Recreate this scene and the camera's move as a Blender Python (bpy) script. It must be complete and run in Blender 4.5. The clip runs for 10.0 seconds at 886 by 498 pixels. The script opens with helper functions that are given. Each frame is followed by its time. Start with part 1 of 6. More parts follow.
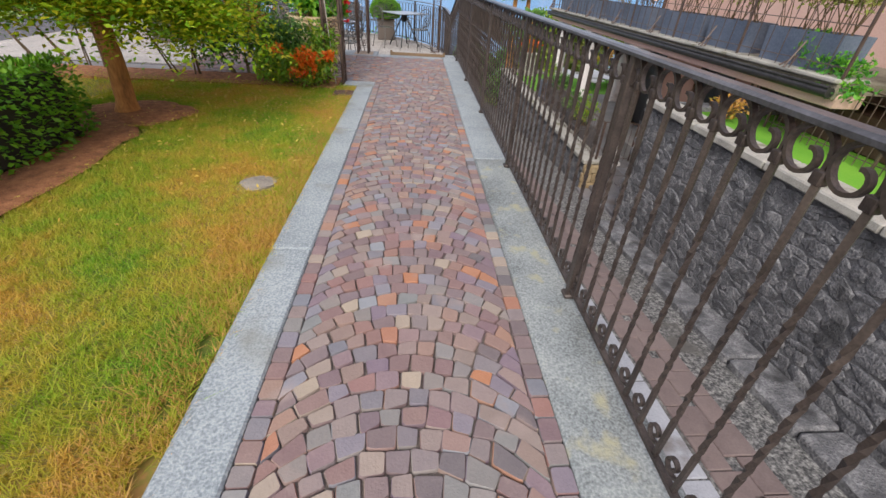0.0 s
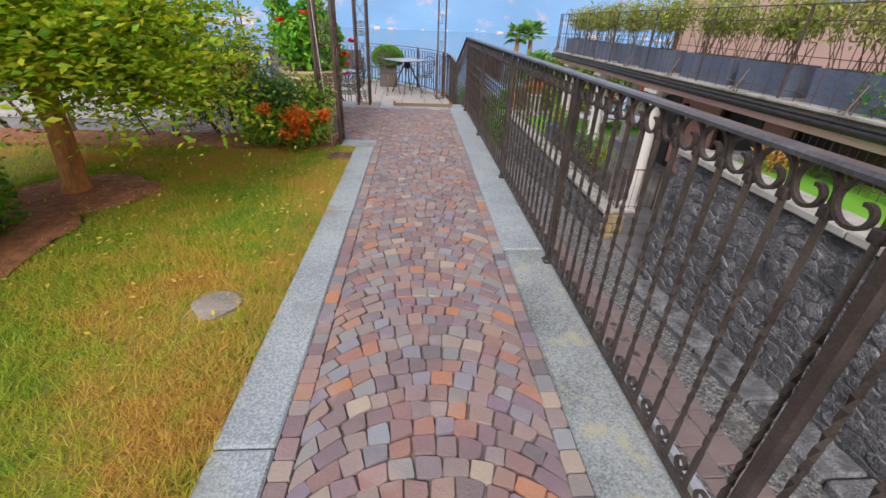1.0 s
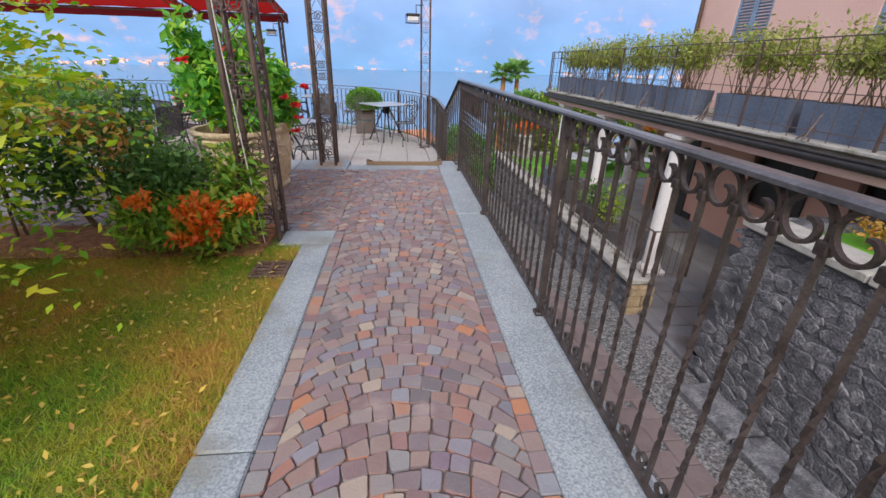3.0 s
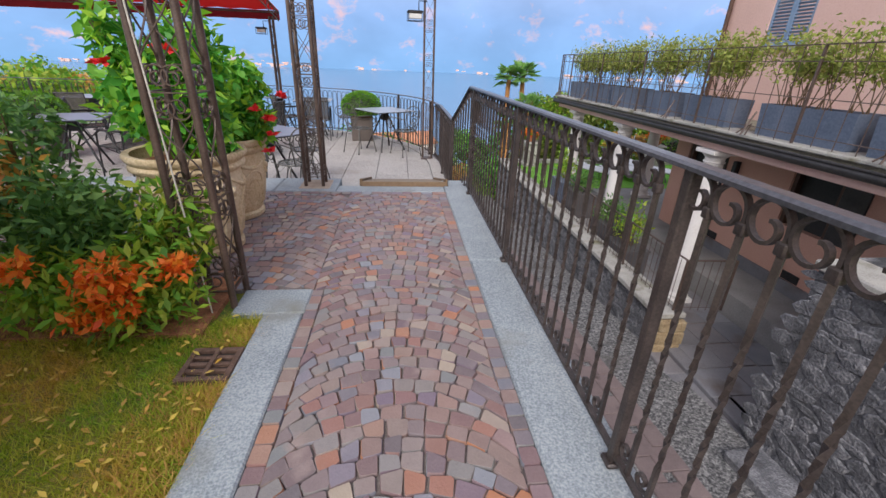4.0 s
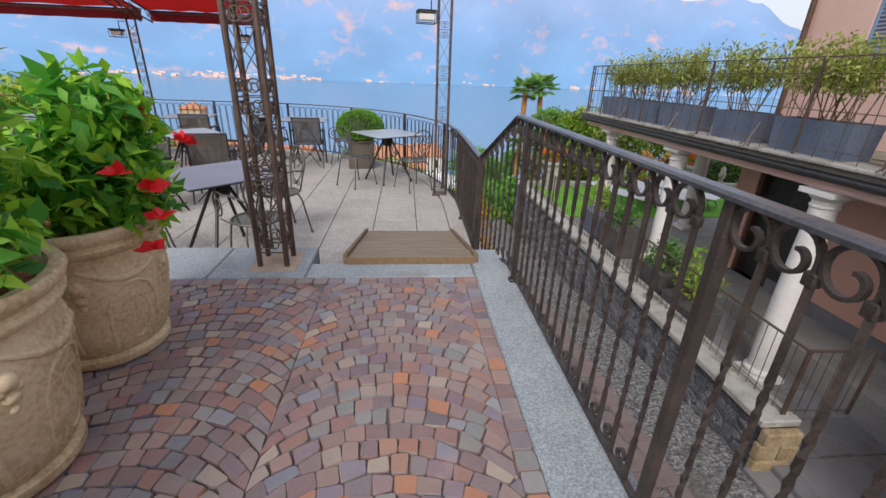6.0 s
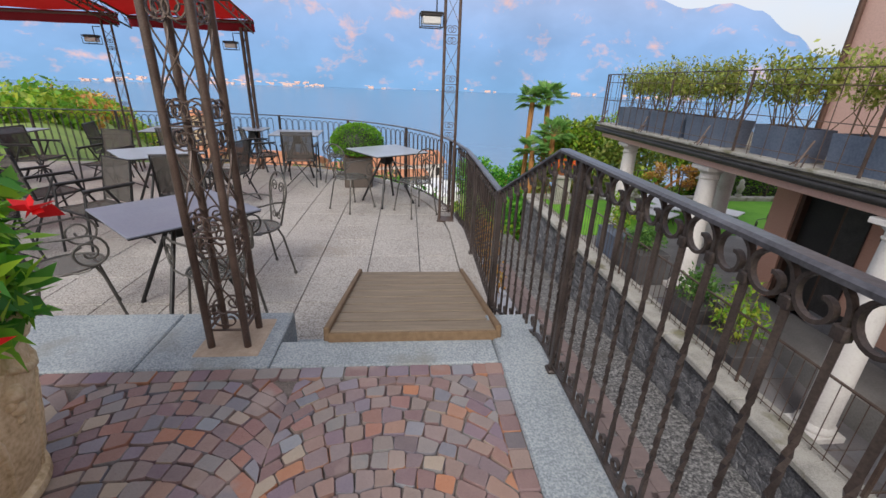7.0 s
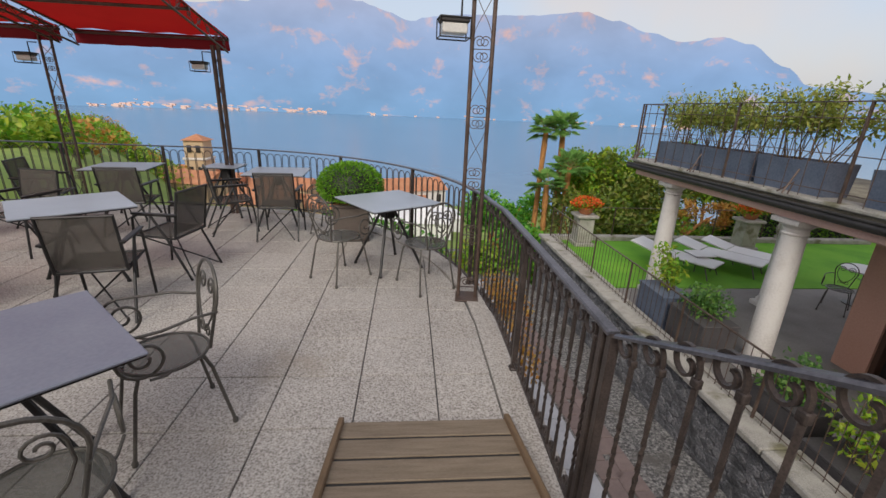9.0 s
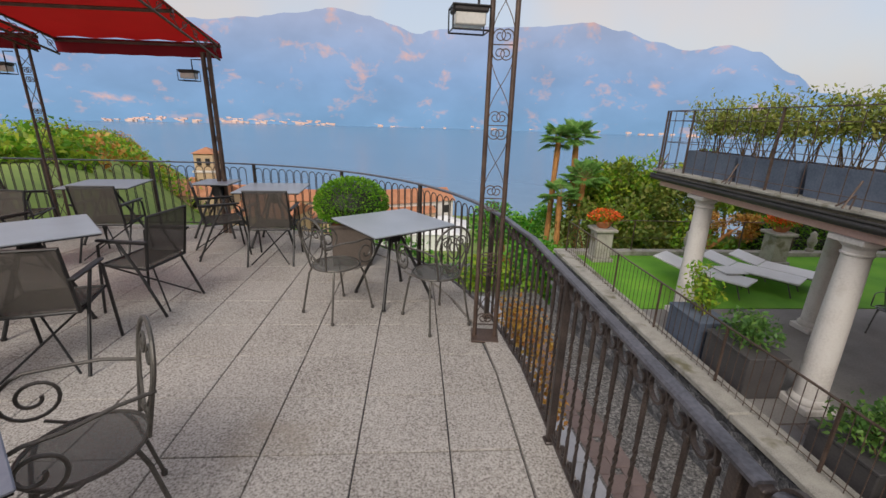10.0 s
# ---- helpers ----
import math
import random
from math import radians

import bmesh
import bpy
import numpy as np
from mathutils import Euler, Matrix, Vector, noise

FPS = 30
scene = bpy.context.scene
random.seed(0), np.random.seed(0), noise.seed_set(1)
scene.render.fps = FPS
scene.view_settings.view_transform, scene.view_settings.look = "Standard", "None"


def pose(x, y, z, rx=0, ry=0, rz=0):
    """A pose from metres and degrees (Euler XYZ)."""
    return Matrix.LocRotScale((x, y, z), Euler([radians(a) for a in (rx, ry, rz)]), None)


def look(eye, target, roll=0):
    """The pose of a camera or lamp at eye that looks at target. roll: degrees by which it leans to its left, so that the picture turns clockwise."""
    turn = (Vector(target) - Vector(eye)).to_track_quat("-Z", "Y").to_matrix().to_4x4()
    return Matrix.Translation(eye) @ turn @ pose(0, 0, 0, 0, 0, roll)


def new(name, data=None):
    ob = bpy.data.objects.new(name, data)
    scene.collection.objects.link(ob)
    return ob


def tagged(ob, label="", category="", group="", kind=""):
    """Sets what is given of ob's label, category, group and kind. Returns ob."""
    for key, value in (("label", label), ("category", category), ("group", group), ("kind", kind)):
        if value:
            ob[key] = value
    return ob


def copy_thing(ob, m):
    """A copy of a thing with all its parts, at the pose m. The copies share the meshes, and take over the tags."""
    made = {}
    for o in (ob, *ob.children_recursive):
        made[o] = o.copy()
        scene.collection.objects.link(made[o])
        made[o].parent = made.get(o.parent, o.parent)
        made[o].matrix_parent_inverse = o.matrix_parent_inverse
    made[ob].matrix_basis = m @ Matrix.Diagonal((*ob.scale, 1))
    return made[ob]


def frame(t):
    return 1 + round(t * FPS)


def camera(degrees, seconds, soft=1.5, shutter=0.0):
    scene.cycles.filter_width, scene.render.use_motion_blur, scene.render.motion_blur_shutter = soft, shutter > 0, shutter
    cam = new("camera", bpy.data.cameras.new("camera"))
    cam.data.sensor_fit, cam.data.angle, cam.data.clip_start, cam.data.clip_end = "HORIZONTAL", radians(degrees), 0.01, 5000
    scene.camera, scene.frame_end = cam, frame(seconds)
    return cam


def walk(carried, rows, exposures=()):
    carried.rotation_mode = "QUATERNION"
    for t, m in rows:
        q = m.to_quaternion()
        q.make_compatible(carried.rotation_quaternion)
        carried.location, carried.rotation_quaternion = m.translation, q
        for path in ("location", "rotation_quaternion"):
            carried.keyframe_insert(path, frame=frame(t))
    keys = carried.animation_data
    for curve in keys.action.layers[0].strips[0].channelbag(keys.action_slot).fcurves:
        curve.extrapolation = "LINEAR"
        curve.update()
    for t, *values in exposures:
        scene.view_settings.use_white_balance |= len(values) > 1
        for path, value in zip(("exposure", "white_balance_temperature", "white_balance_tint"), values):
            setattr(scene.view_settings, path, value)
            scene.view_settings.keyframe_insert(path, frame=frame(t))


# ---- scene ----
cam = camera(93.8, 10.0)
PATH = [
    (0, (0.025, -0.023, 1.227), (0.18, 1.641, 0.128), 3.9),
    (0.5, (-0.006, 0.423, 1.234), (0.129, 2.125, 0.193), 3.4),
    (1, (-0.032, 0.893, 1.257), (0.104, 2.64, 0.294), 2.4),
    (1.5, (0.001, 1.382, 1.282), (0.158, 3.171, 0.401), 1.5),
    (2, (-0.016, 1.82, 1.256), (0.169, 3.625, 0.415), 2.1),
    (2.5, (0.014, 2.248, 1.238), (0.215, 4.058, 0.411), 1.6),
    (4, (0.039, 3.573, 1.261), (0.245, 5.386, 0.443), 2.2),
    (4.5, (0.056, 4.014, 1.277), (0.26, 5.831, 0.466), 2.8),
    (5, (0.018, 4.432, 1.28), (0.215, 6.253, 0.477), 2.5),
    (5.5, (0.042, 4.886, 1.254), (0.227, 6.716, 0.468), 2.2),
    (7, (0.055, 6.127, 1.321), (0.225, 7.974, 0.572), 2.0),
    (7.5, (0.009, 6.541, 1.316), (0.183, 8.397, 0.59), 2.3),
    (8, (-0.026, 6.932, 1.338), (0.148, 8.793, 0.627), 2.3),
    (8.5, (0.011, 7.347, 1.348), (0.185, 9.221, 0.673), 2.3),
    (9, (-0.025, 7.72, 1.345), (0.147, 9.607, 0.706), 2.4),
    (9.5, (-0.065, 8.016, 1.355), (0.106, 9.911, 0.738), 2.2),
    (10, (-0.023, 8.331, 1.321), (0.112, 10.235, 0.726), 1.7),
]
walk(cam, [(t, look(eye, target, roll)) for t, eye, target, roll in PATH],
     [(0, 0.66, 6400, 8.5), (1, 0.60, 6350, 10), (2.5, 0.55, 6100, 12.5), (5.5, 0.46, 6200, 9.5), (7.5, 0.29, 6400, 8.5), (10, 0.02, 6700, 8.5)])

# ---- sky and sun: a hazy evening sky, the sun veiled ----
SUN_EL, SUN_AZ = 38.0, 200.0
world = bpy.data.worlds.new("evening_sky")
scene.world = world
world.use_nodes = True
wn, wl = world.node_tree.nodes, world.node_tree.links
wn.clear()
sky = wn.new("ShaderNodeTexSky")
sky.sky_type, sky.sun_disc = "NISHITA", False
sky.sun_elevation, sky.sun_rotation = radians(SUN_EL), radians(SUN_AZ)
sky.dust_density, sky.air_density = 4.0, 1.2
sky_light = wn.new("ShaderNodeBackground")
sky_light.inputs["Strength"].default_value = 0.05
cloud = wn.new("ShaderNodeBackground")
veil = wn.new("ShaderNodeTexNoise")
veil.inputs["Scale"].default_value, veil.inputs["Detail"].default_value = 2.2, 4.0
veil_tone = wn.new("ShaderNodeValToRGB")
veil_tone.color_ramp.elements[0].position, veil_tone.color_ramp.elements[0].color = 0.40, (0.78, 0.86, 1.05, 1)
veil_tone.color_ramp.elements[1].position, veil_tone.color_ramp.elements[1].color = 0.62, (1.0, 0.85, 0.80, 1)
wl.new(veil.outputs["Fac"], veil_tone.inputs[0])
wl.new(veil_tone.outputs[0], cloud.inputs["Color"])
cloud.inputs["Strength"].default_value = 0.54
both = wn.new("ShaderNodeAddShader")
wout = wn.new("ShaderNodeOutputWorld")
wl.new(sky.outputs[0], sky_light.inputs[0])
wl.new(sky_light.outputs[0], both.inputs[0])
wl.new(cloud.outputs[0], both.inputs[1])
wl.new(both.outputs[0], wout.inputs[0])
sun_data = bpy.data.lights.new("sun", "SUN")
sun_data.energy, sun_data.angle, sun_data.color = 1.6, radians(22), (1.0, 0.95, 0.91)
sun = new("sun", sun_data)
az, el = radians(SUN_AZ), radians(SUN_EL)
sun.matrix_world = look((0, 0, 20), (-20 * math.sin(az) * math.cos(el), -20 * math.cos(az) * math.cos(el), 20 - 20 * math.sin(el)))
# ---- materials ----
def mat(name, cols, scale=6.0, fine=60.0, rough=0.8, metal=0.0, bump=0.25, rnd=None, rnd_cols=None, rnd_mix=0.7, spec=0.5, leaf=0.0,
        stretch=(1, 1, 1), stain=None, alpha=1.0, noise_detail=5.0, bump_dist=0.01, weight=0.45, lo=0.3, hi=0.7):
    """cols: the tones that the grain runs through; rnd: 'object' or 'island', for pieces that differ one by one; stain: colour, scale, where it sets in."""
    m = bpy.data.materials.new(name)
    m.use_nodes = True
    n, l = m.node_tree.nodes, m.node_tree.links
    n.clear()
    out = n.new("ShaderNodeOutputMaterial")
    p = n.new("ShaderNodeBsdfPrincipled")
    geo = n.new("ShaderNodeNewGeometry")
    mp = n.new("ShaderNodeMapping")
    mp.inputs["Scale"].default_value = stretch
    l.new(geo.outputs["Position"], mp.inputs["Vector"])
    big, small = n.new("ShaderNodeTexNoise"), n.new("ShaderNodeTexNoise")
    big.inputs["Scale"].default_value, small.inputs["Scale"].default_value = scale, fine
    big.inputs["Detail"].default_value = noise_detail
    small.inputs["Detail"].default_value = 3.0
    l.new(mp.outputs[0], big.inputs["Vector"])
    l.new(mp.outputs[0], small.inputs["Vector"])
    add = n.new("ShaderNodeMath")
    add.operation = "MULTIPLY_ADD"
    add.inputs[1].default_value = weight
    l.new(small.outputs["Fac"], add.inputs[0])
    half = n.new("ShaderNodeMath")
    half.operation = "MULTIPLY"
    half.inputs[1].default_value = 1.0 - weight
    l.new(big.outputs["Fac"], half.inputs[0])
    l.new(half.outputs[0], add.inputs[2])

    def ramp(colours, lo=0.3, hi=0.7):
        r = n.new("ShaderNodeValToRGB")
        e = r.color_ramp.elements
        k = len(colours)
        while len(e) < k:
            e.new(0.5)
        for i, c in enumerate(colours):
            e[i].position = lo + (hi - lo) * i / max(1, k - 1)
            e[i].color = (*c, 1)
        return r
    r1 = ramp(cols, lo, hi)
    l.new(add.outputs[0], r1.inputs[0])
    colour = r1.outputs[0]
    if rnd:
        if rnd == "object":
            src = n.new("ShaderNodeObjectInfo").outputs["Random"]
        else:
            src = geo.outputs["Random Per Island"]
        r2 = ramp(rnd_cols, 0.0, 1.0)
        l.new(src, r2.inputs[0])
        mx = n.new("ShaderNodeMix")
        mx.data_type = "RGBA"
        mx.inputs["Factor"].default_value = rnd_mix
        l.new(colour, mx.inputs["A"])
        l.new(r2.outputs[0], mx.inputs["B"])
        colour = mx.outputs["Result"]
    if stain:
        sc, ss, at = stain
        sn = n.new("ShaderNodeTexNoise")
        sn.inputs["Scale"].default_value, sn.inputs["Detail"].default_value = ss, 8.0
        l.new(geo.outputs["Position"], sn.inputs["Vector"])
        sr = ramp([(0, 0, 0), (1, 1, 1)], at, at + 0.12)
        l.new(sn.outputs["Fac"], sr.inputs[0])
        mx = n.new("ShaderNodeMix")
        mx.data_type = "RGBA"
        l.new(sr.outputs[0], mx.inputs["Factor"])
        l.new(colour, mx.inputs["A"])
        mx.inputs["B"].default_value = (*sc, 1)
        colour = mx.outputs["Result"]
    l.new(colour, p.inputs["Base Color"])
    p.inputs["Roughness"].default_value, p.inputs["Metallic"].default_value = rough, metal
    p.inputs["Specular IOR Level"].default_value = spec
    if alpha < 1:
        p.inputs["Alpha"].default_value = alpha
    if bump:
        b = n.new("ShaderNodeBump")
        b.inputs["Strength"].default_value, b.inputs["Distance"].default_value = bump, bump_dist
        l.new(add.outputs[0], b.inputs["Height"])
        l.new(b.outputs[0], p.inputs["Normal"])
    if leaf:
        tr = n.new("ShaderNodeBsdfTranslucent")
        l.new(colour, tr.inputs["Color"])
        ms = n.new("ShaderNodeMixShader")
        ms.inputs[0].default_value = leaf
        l.new(p.outputs[0], ms.inputs[1])
        l.new(tr.outputs[0], ms.inputs[2])
        l.new(ms.outputs[0], out.inputs[0])
    else:
        l.new(p.outputs[0], out.inputs[0])
    return m


STONES = [(0.13, 0.12, 0.13), (0.22, 0.13, 0.125), (0.26, 0.19, 0.16), (0.20, 0.215, 0.215), (0.44, 0.18, 0.08), (0.18, 0.125, 0.155), (0.40, 0.33, 0.25), (0.16, 0.115, 0.14), (0.28, 0.15, 0.115), (0.25, 0.25, 0.245), (0.20, 0.14, 0.14), (0.17, 0.185, 0.22), (0.31, 0.2, 0.16), (0.19, 0.14, 0.185), (0.26, 0.285, 0.31)]
SETT = [(0.12, 0.09, 0.092), (0.22, 0.17, 0.155), (0.33, 0.27, 0.245)]
M_cobble = mat("porphyry_sett", SETT, 14, 110, 0.66, bump=0.6, rnd="object", rnd_cols=STONES, rnd_mix=0.84, stain=((0.31, 0.24, 0.215), 4.0, 0.60), lo=0.36, hi=0.66)
M_cobble_far = mat("porphyry_setts", SETT, 14, 110, 0.66, bump=0.6, rnd="island", rnd_cols=STONES, rnd_mix=0.84, stain=((0.31, 0.24, 0.215), 4.0, 0.60), lo=0.36, hi=0.66)
M_joint = mat("joint_sand", [(0.075, 0.062, 0.055), (0.15, 0.125, 0.11), (0.26, 0.22, 0.19)], 7, 140, 0.95, bump=0.6)
M_granite = mat("granite", [(0.19, 0.22, 0.24), (0.29, 0.325, 0.345), (0.39, 0.42, 0.43)], 2.5, 110, 0.7, bump=0.5, stain=((0.22, 0.225, 0.20), 2.2, 0.57), weight=0.72, lo=0.38, hi=0.62)
M_granite_old = mat("mossy_granite", [(0.12, 0.13, 0.13), (0.24, 0.265, 0.27), (0.37, 0.39, 0.38)], 3, 110, 0.8, bump=0.6, stain=((0.36, 0.345, 0.24), 8.0, 0.575), weight=0.55, lo=0.36, hi=0.64)
M_tile = mat("exposed_aggregate_tile", [(0.15, 0.135, 0.12), (0.34, 0.315, 0.285), (0.44, 0.415, 0.38), (0.58, 0.555, 0.52)], 2, 85, 0.75, bump=0.5, stain=((0.31, 0.27, 0.22), 1.3, 0.66), weight=0.85, lo=0.36, hi=0.62, rnd="object", rnd_cols=[(0.33, 0.30, 0.265), (0.43, 0.40, 0.365)], rnd_mix=0.2)
M_iron = mat("dark_brown_iron", [(0.045, 0.03, 0.025), (0.10, 0.068, 0.054), (0.16, 0.112, 0.088)], 9, 150, 0.42, metal=0.25, bump=0.25)
M_rail = mat("blackened_iron", [(0.024, 0.019, 0.018), (0.056, 0.044, 0.040), (0.10, 0.078, 0.068)], 9, 150, 0.45, metal=0.25, bump=0.25)
# lighter and bluer than the rail iron: sky reflection put into the colour
M_railtop = mat("sky_sheen_rail_cap", [(0.045, 0.045, 0.052), (0.09, 0.09, 0.105), (0.15, 0.15, 0.17)], 7, 90, 0.33, metal=0.35, bump=0.15)
M_chair = mat("grey_painted_iron", [(0.05, 0.047, 0.042), (0.10, 0.094, 0.084), (0.14, 0.13, 0.115)], 9, 120, 0.45, metal=0.3, bump=0.1)
M_mesh = mat("wire_mesh_seat", [(0.09, 0.09, 0.084), (0.16, 0.16, 0.145)], 60, 300, 0.55, metal=0.2, bump=0.2, alpha=0.55)
M_sling = mat("woven_grey_sling", [(0.06, 0.054, 0.047), (0.11, 0.10, 0.088)], 40, 400, 0.85, bump=0.3, alpha=0.68)
M_tabletop = mat("blue_grey_laminate", [(0.27, 0.31, 0.36), (0.36, 0.40, 0.45)], 4, 80, 0.3, bump=0.05)
M_tabledark = mat("slate_blue_laminate", [(0.15, 0.165, 0.22), (0.22, 0.24, 0.29)], 3, 60, 0.35, bump=0.05)
M_black = mat("black_steel", [(0.018, 0.018, 0.019), (0.04, 0.04, 0.04)], 12, 90, 0.45, metal=0.4, bump=0.1)
M_soil = mat("mulch", [(0.10, 0.045, 0.022), (0.32, 0.13, 0.06), (0.52, 0.24, 0.11)], 18, 110, 0.95, bump=0.9)
M_turf = mat("turf", [(0.09, 0.16, 0.02), (0.22, 0.20, 0.035), (0.36, 0.20, 0.06)], 1.3, 45, 0.95, bump=0.8, weight=0.3, lo=0.38, hi=0.62)
M_blade = mat("grass_blades", [(0.14, 0.40, 0.008), (0.34, 0.45, 0.015), (0.54, 0.46, 0.04), (0.70, 0.38, 0.07)], 1.3, 9, 0.8, bump=0, weight=0.3, lo=0.40, hi=0.59, rnd="island", rnd_cols=[(0.11, 0.27, 0.012), (0.40, 0.42, 0.03), (0.72, 0.52, 0.15)], rnd_mix=0.4, leaf=0.35)
M_dry = mat("dry_grass", [(0.42, 0.20, 0.05), (0.62, 0.36, 0.10), (0.72, 0.50, 0.20)], 3, 20, 0.9, bump=0, rnd="island", rnd_cols=[(0.45, 0.24, 0.06), (0.72, 0.46, 0.15)], rnd_mix=0.5, leaf=0.25)
M_wood = mat("ramp_boards", [(0.16, 0.12, 0.08), (0.23, 0.18, 0.125), (0.29, 0.23, 0.165)], 5, 60, 0.75, bump=0.3, stretch=(1, 7, 7))
M_wood_edge = mat("ramp_edge", [(0.13, 0.08, 0.04), (0.24, 0.16, 0.09)], 5, 60, 0.75, bump=0.3, stretch=(7, 1, 7))
M_bark = mat("bark", [(0.18, 0.085, 0.03), (0.42, 0.19, 0.06), (0.60, 0.31, 0.10)], 12, 60, 0.9, bump=1.0, stretch=(1, 1, 0.25))
M_twig = mat("twig", [(0.09, 0.06, 0.03), (0.2, 0.14, 0.08)], 12, 60, 0.9, bump=0.4)
M_terracotta = mat("pale_terracotta", [(0.42, 0.31, 0.17), (0.62, 0.49, 0.30), (0.74, 0.62, 0.43)], 4, 60, 0.85, bump=0.5, stain=((0.34, 0.26, 0.15), 3, 0.6), lo=0.36, hi=0.64)
M_pot = mat("orange_terracotta", [(0.35, 0.12, 0.05), (0.5, 0.2, 0.09)], 6, 60, 0.85, bump=0.2)
M_wallstone = mat("dark_rubble_stone", [(0.04, 0.04, 0.045), (0.125, 0.125, 0.135), (0.33, 0.325, 0.33)], 7, 45, 0.9, bump=1.0, rnd="island", rnd_cols=[(0.08, 0.08, 0.09), (0.18, 0.18, 0.19), (0.32, 0.315, 0.32), (0.13, 0.13, 0.135)], rnd_mix=0.28, stain=((0.055, 0.055, 0.058), 3.0, 0.55), bump_dist=0.045, lo=0.36, hi=0.64)
M_ochre = mat("ochre_stone", [(0.16, 0.11, 0.06), (0.30, 0.22, 0.12), (0.40, 0.32, 0.2)], 9, 60, 0.9, bump=0.7)
M_channel = mat("pale_channel_stone", [(0.30, 0.31, 0.35), (0.44, 0.45, 0.49), (0.52, 0.53, 0.56)], 3, 60, 0.8, bump=0.3, stain=((0.22, 0.2, 0.19), 2.5, 0.6))
M_mortar = mat("dark_mortar", [(0.045, 0.045, 0.05), (0.10, 0.10, 0.107), (0.19, 0.19, 0.195)], 9, 60, 0.95, bump=0.8)
M_cap = mat("wall_cap_stone", [(0.20, 0.195, 0.17), (0.36, 0.345, 0.31), (0.46, 0.44, 0.39)], 5, 70, 0.85, bump=0.5, stain=((0.17, 0.16, 0.10), 3, 0.57))
M_pebble = mat("alley_pebbles", [(0.05, 0.05, 0.05), (0.17, 0.165, 0.16), (0.36, 0.35, 0.33)], 22, 48, 0.85, bump=1.0, bump_dist=0.03, lo=0.4, hi=0.62, stain=((0.12, 0.11, 0.10), 1.5, 0.56))
M_paver = mat("alley_slab", [(0.15, 0.11, 0.105), (0.22, 0.165, 0.155), (0.28, 0.22, 0.20)], 6, 60, 0.8, bump=0.3, rnd="object", rnd_cols=[(0.16, 0.12, 0.115), (0.25, 0.19, 0.175)], rnd_mix=0.4)
M_slate = mat("slate_step", [(0.10, 0.10, 0.11), (0.19, 0.19, 0.205), (0.27, 0.25, 0.245)], 2.5, 60, 0.6, bump=0.4, rnd="object", rnd_cols=[(0.13, 0.14, 0.16), (0.2, 0.165, 0.15), (0.22, 0.225, 0.24)], rnd_mix=0.4, stain=((0.13, 0.1, 0.085), 1.4, 0.56))
M_court = mat("court_paving", [(0.17, 0.16, 0.155), (0.24, 0.23, 0.22), (0.31, 0.295, 0.28)], 2, 40, 0.85, bump=0.2)
M_lawn = mat("lush_lawn", [(0.07, 0.23, 0.012), (0.13, 0.36, 0.02), (0.20, 0.42, 0.03)], 1.2, 90, 0.9, bump=0.8)
M_pink = mat("pink_render", [(0.56, 0.36, 0.31), (0.66, 0.44, 0.38), (0.70, 0.50, 0.44)], 0.8, 40, 0.9, bump=0.15)
M_orange = mat("orange_render", [(0.56, 0.31, 0.23), (0.66, 0.40, 0.31)], 0.9, 40, 0.9, bump=0.15)
M_shutter = mat("blue_shutter", [(0.17, 0.25, 0.38), (0.23, 0.32, 0.45)], 6, 60, 0.6, bump=0.1)
M_column = mat("white_column_plaster", [(0.55, 0.52, 0.49), (0.68, 0.65, 0.62), (0.72, 0.70, 0.67)], 2.5, 40, 0.8, bump=0.2, stain=((0.42, 0.38, 0.33), 2, 0.6))
M_slab = mat("weathered_balcony_slab", [(0.10, 0.085, 0.06), (0.2, 0.18, 0.13), (0.30, 0.28, 0.21)], 4, 50, 0.9, bump=0.5)
M_gutter = mat("dark_gutter", [(0.03, 0.028, 0.028), (0.07, 0.065, 0.065)], 6, 50, 0.5, metal=0.4, bump=0.1)
M_box = mat("slate_blue_planter", [(0.065, 0.09, 0.14), (0.11, 0.14, 0.20), (0.155, 0.185, 0.245)], 2.5, 40, 0.6, bump=0.15)
M_boxdark = mat("dark_planter", [(0.055, 0.05, 0.055), (0.10, 0.095, 0.095)], 3, 40, 0.65, bump=0.2)
M_boxbrown = mat("brown_planter", [(0.075, 0.06, 0.05), (0.13, 0.105, 0.09)], 3, 60, 0.75, bump=0.2)
M_awning = mat("red_canvas", [(0.36, 0.008, 0.008), (0.50, 0.015, 0.015)], 2, 120, 0.8, bump=0.15, leaf=0.45)
M_valance = mat("maroon_canvas", [(0.16, 0.004, 0.012), (0.25, 0.008, 0.016)], 2, 120, 0.8, bump=0.15, leaf=0.2)
M_white = mat("white_paint", [(0.7, 0.7, 0.7), (0.8, 0.8, 0.79)], 4, 60, 0.5, bump=0.05)
M_glass = mat("lamp_glass", [(0.55, 0.55, 0.52), (0.7, 0.69, 0.66)], 4, 60, 0.25, bump=0.0)
# near-black colour that stands for shade inside openings, foliage and the drain
M_dark = mat("near_black_fill", [(0.012, 0.011, 0.011), (0.03, 0.028, 0.026)], 3, 30, 0.6, bump=0.1)
M_frame = mat("dark_wood_frame", [(0.05, 0.025, 0.015), (0.11, 0.055, 0.035)], 8, 60, 0.6, bump=0.2)
M_rope = mat("pale_rope", [(0.45, 0.42, 0.36), (0.6, 0.57, 0.5)], 60, 200, 0.9, bump=0.4)


def leafmat(name, cols, mix=0.75, trans=0.35, rough=0.55):
    return mat(name, [cols[0], cols[-1]], 2.5, 20, rough, bump=0, rnd="island", rnd_cols=cols, rnd_mix=mix, leaf=trans)


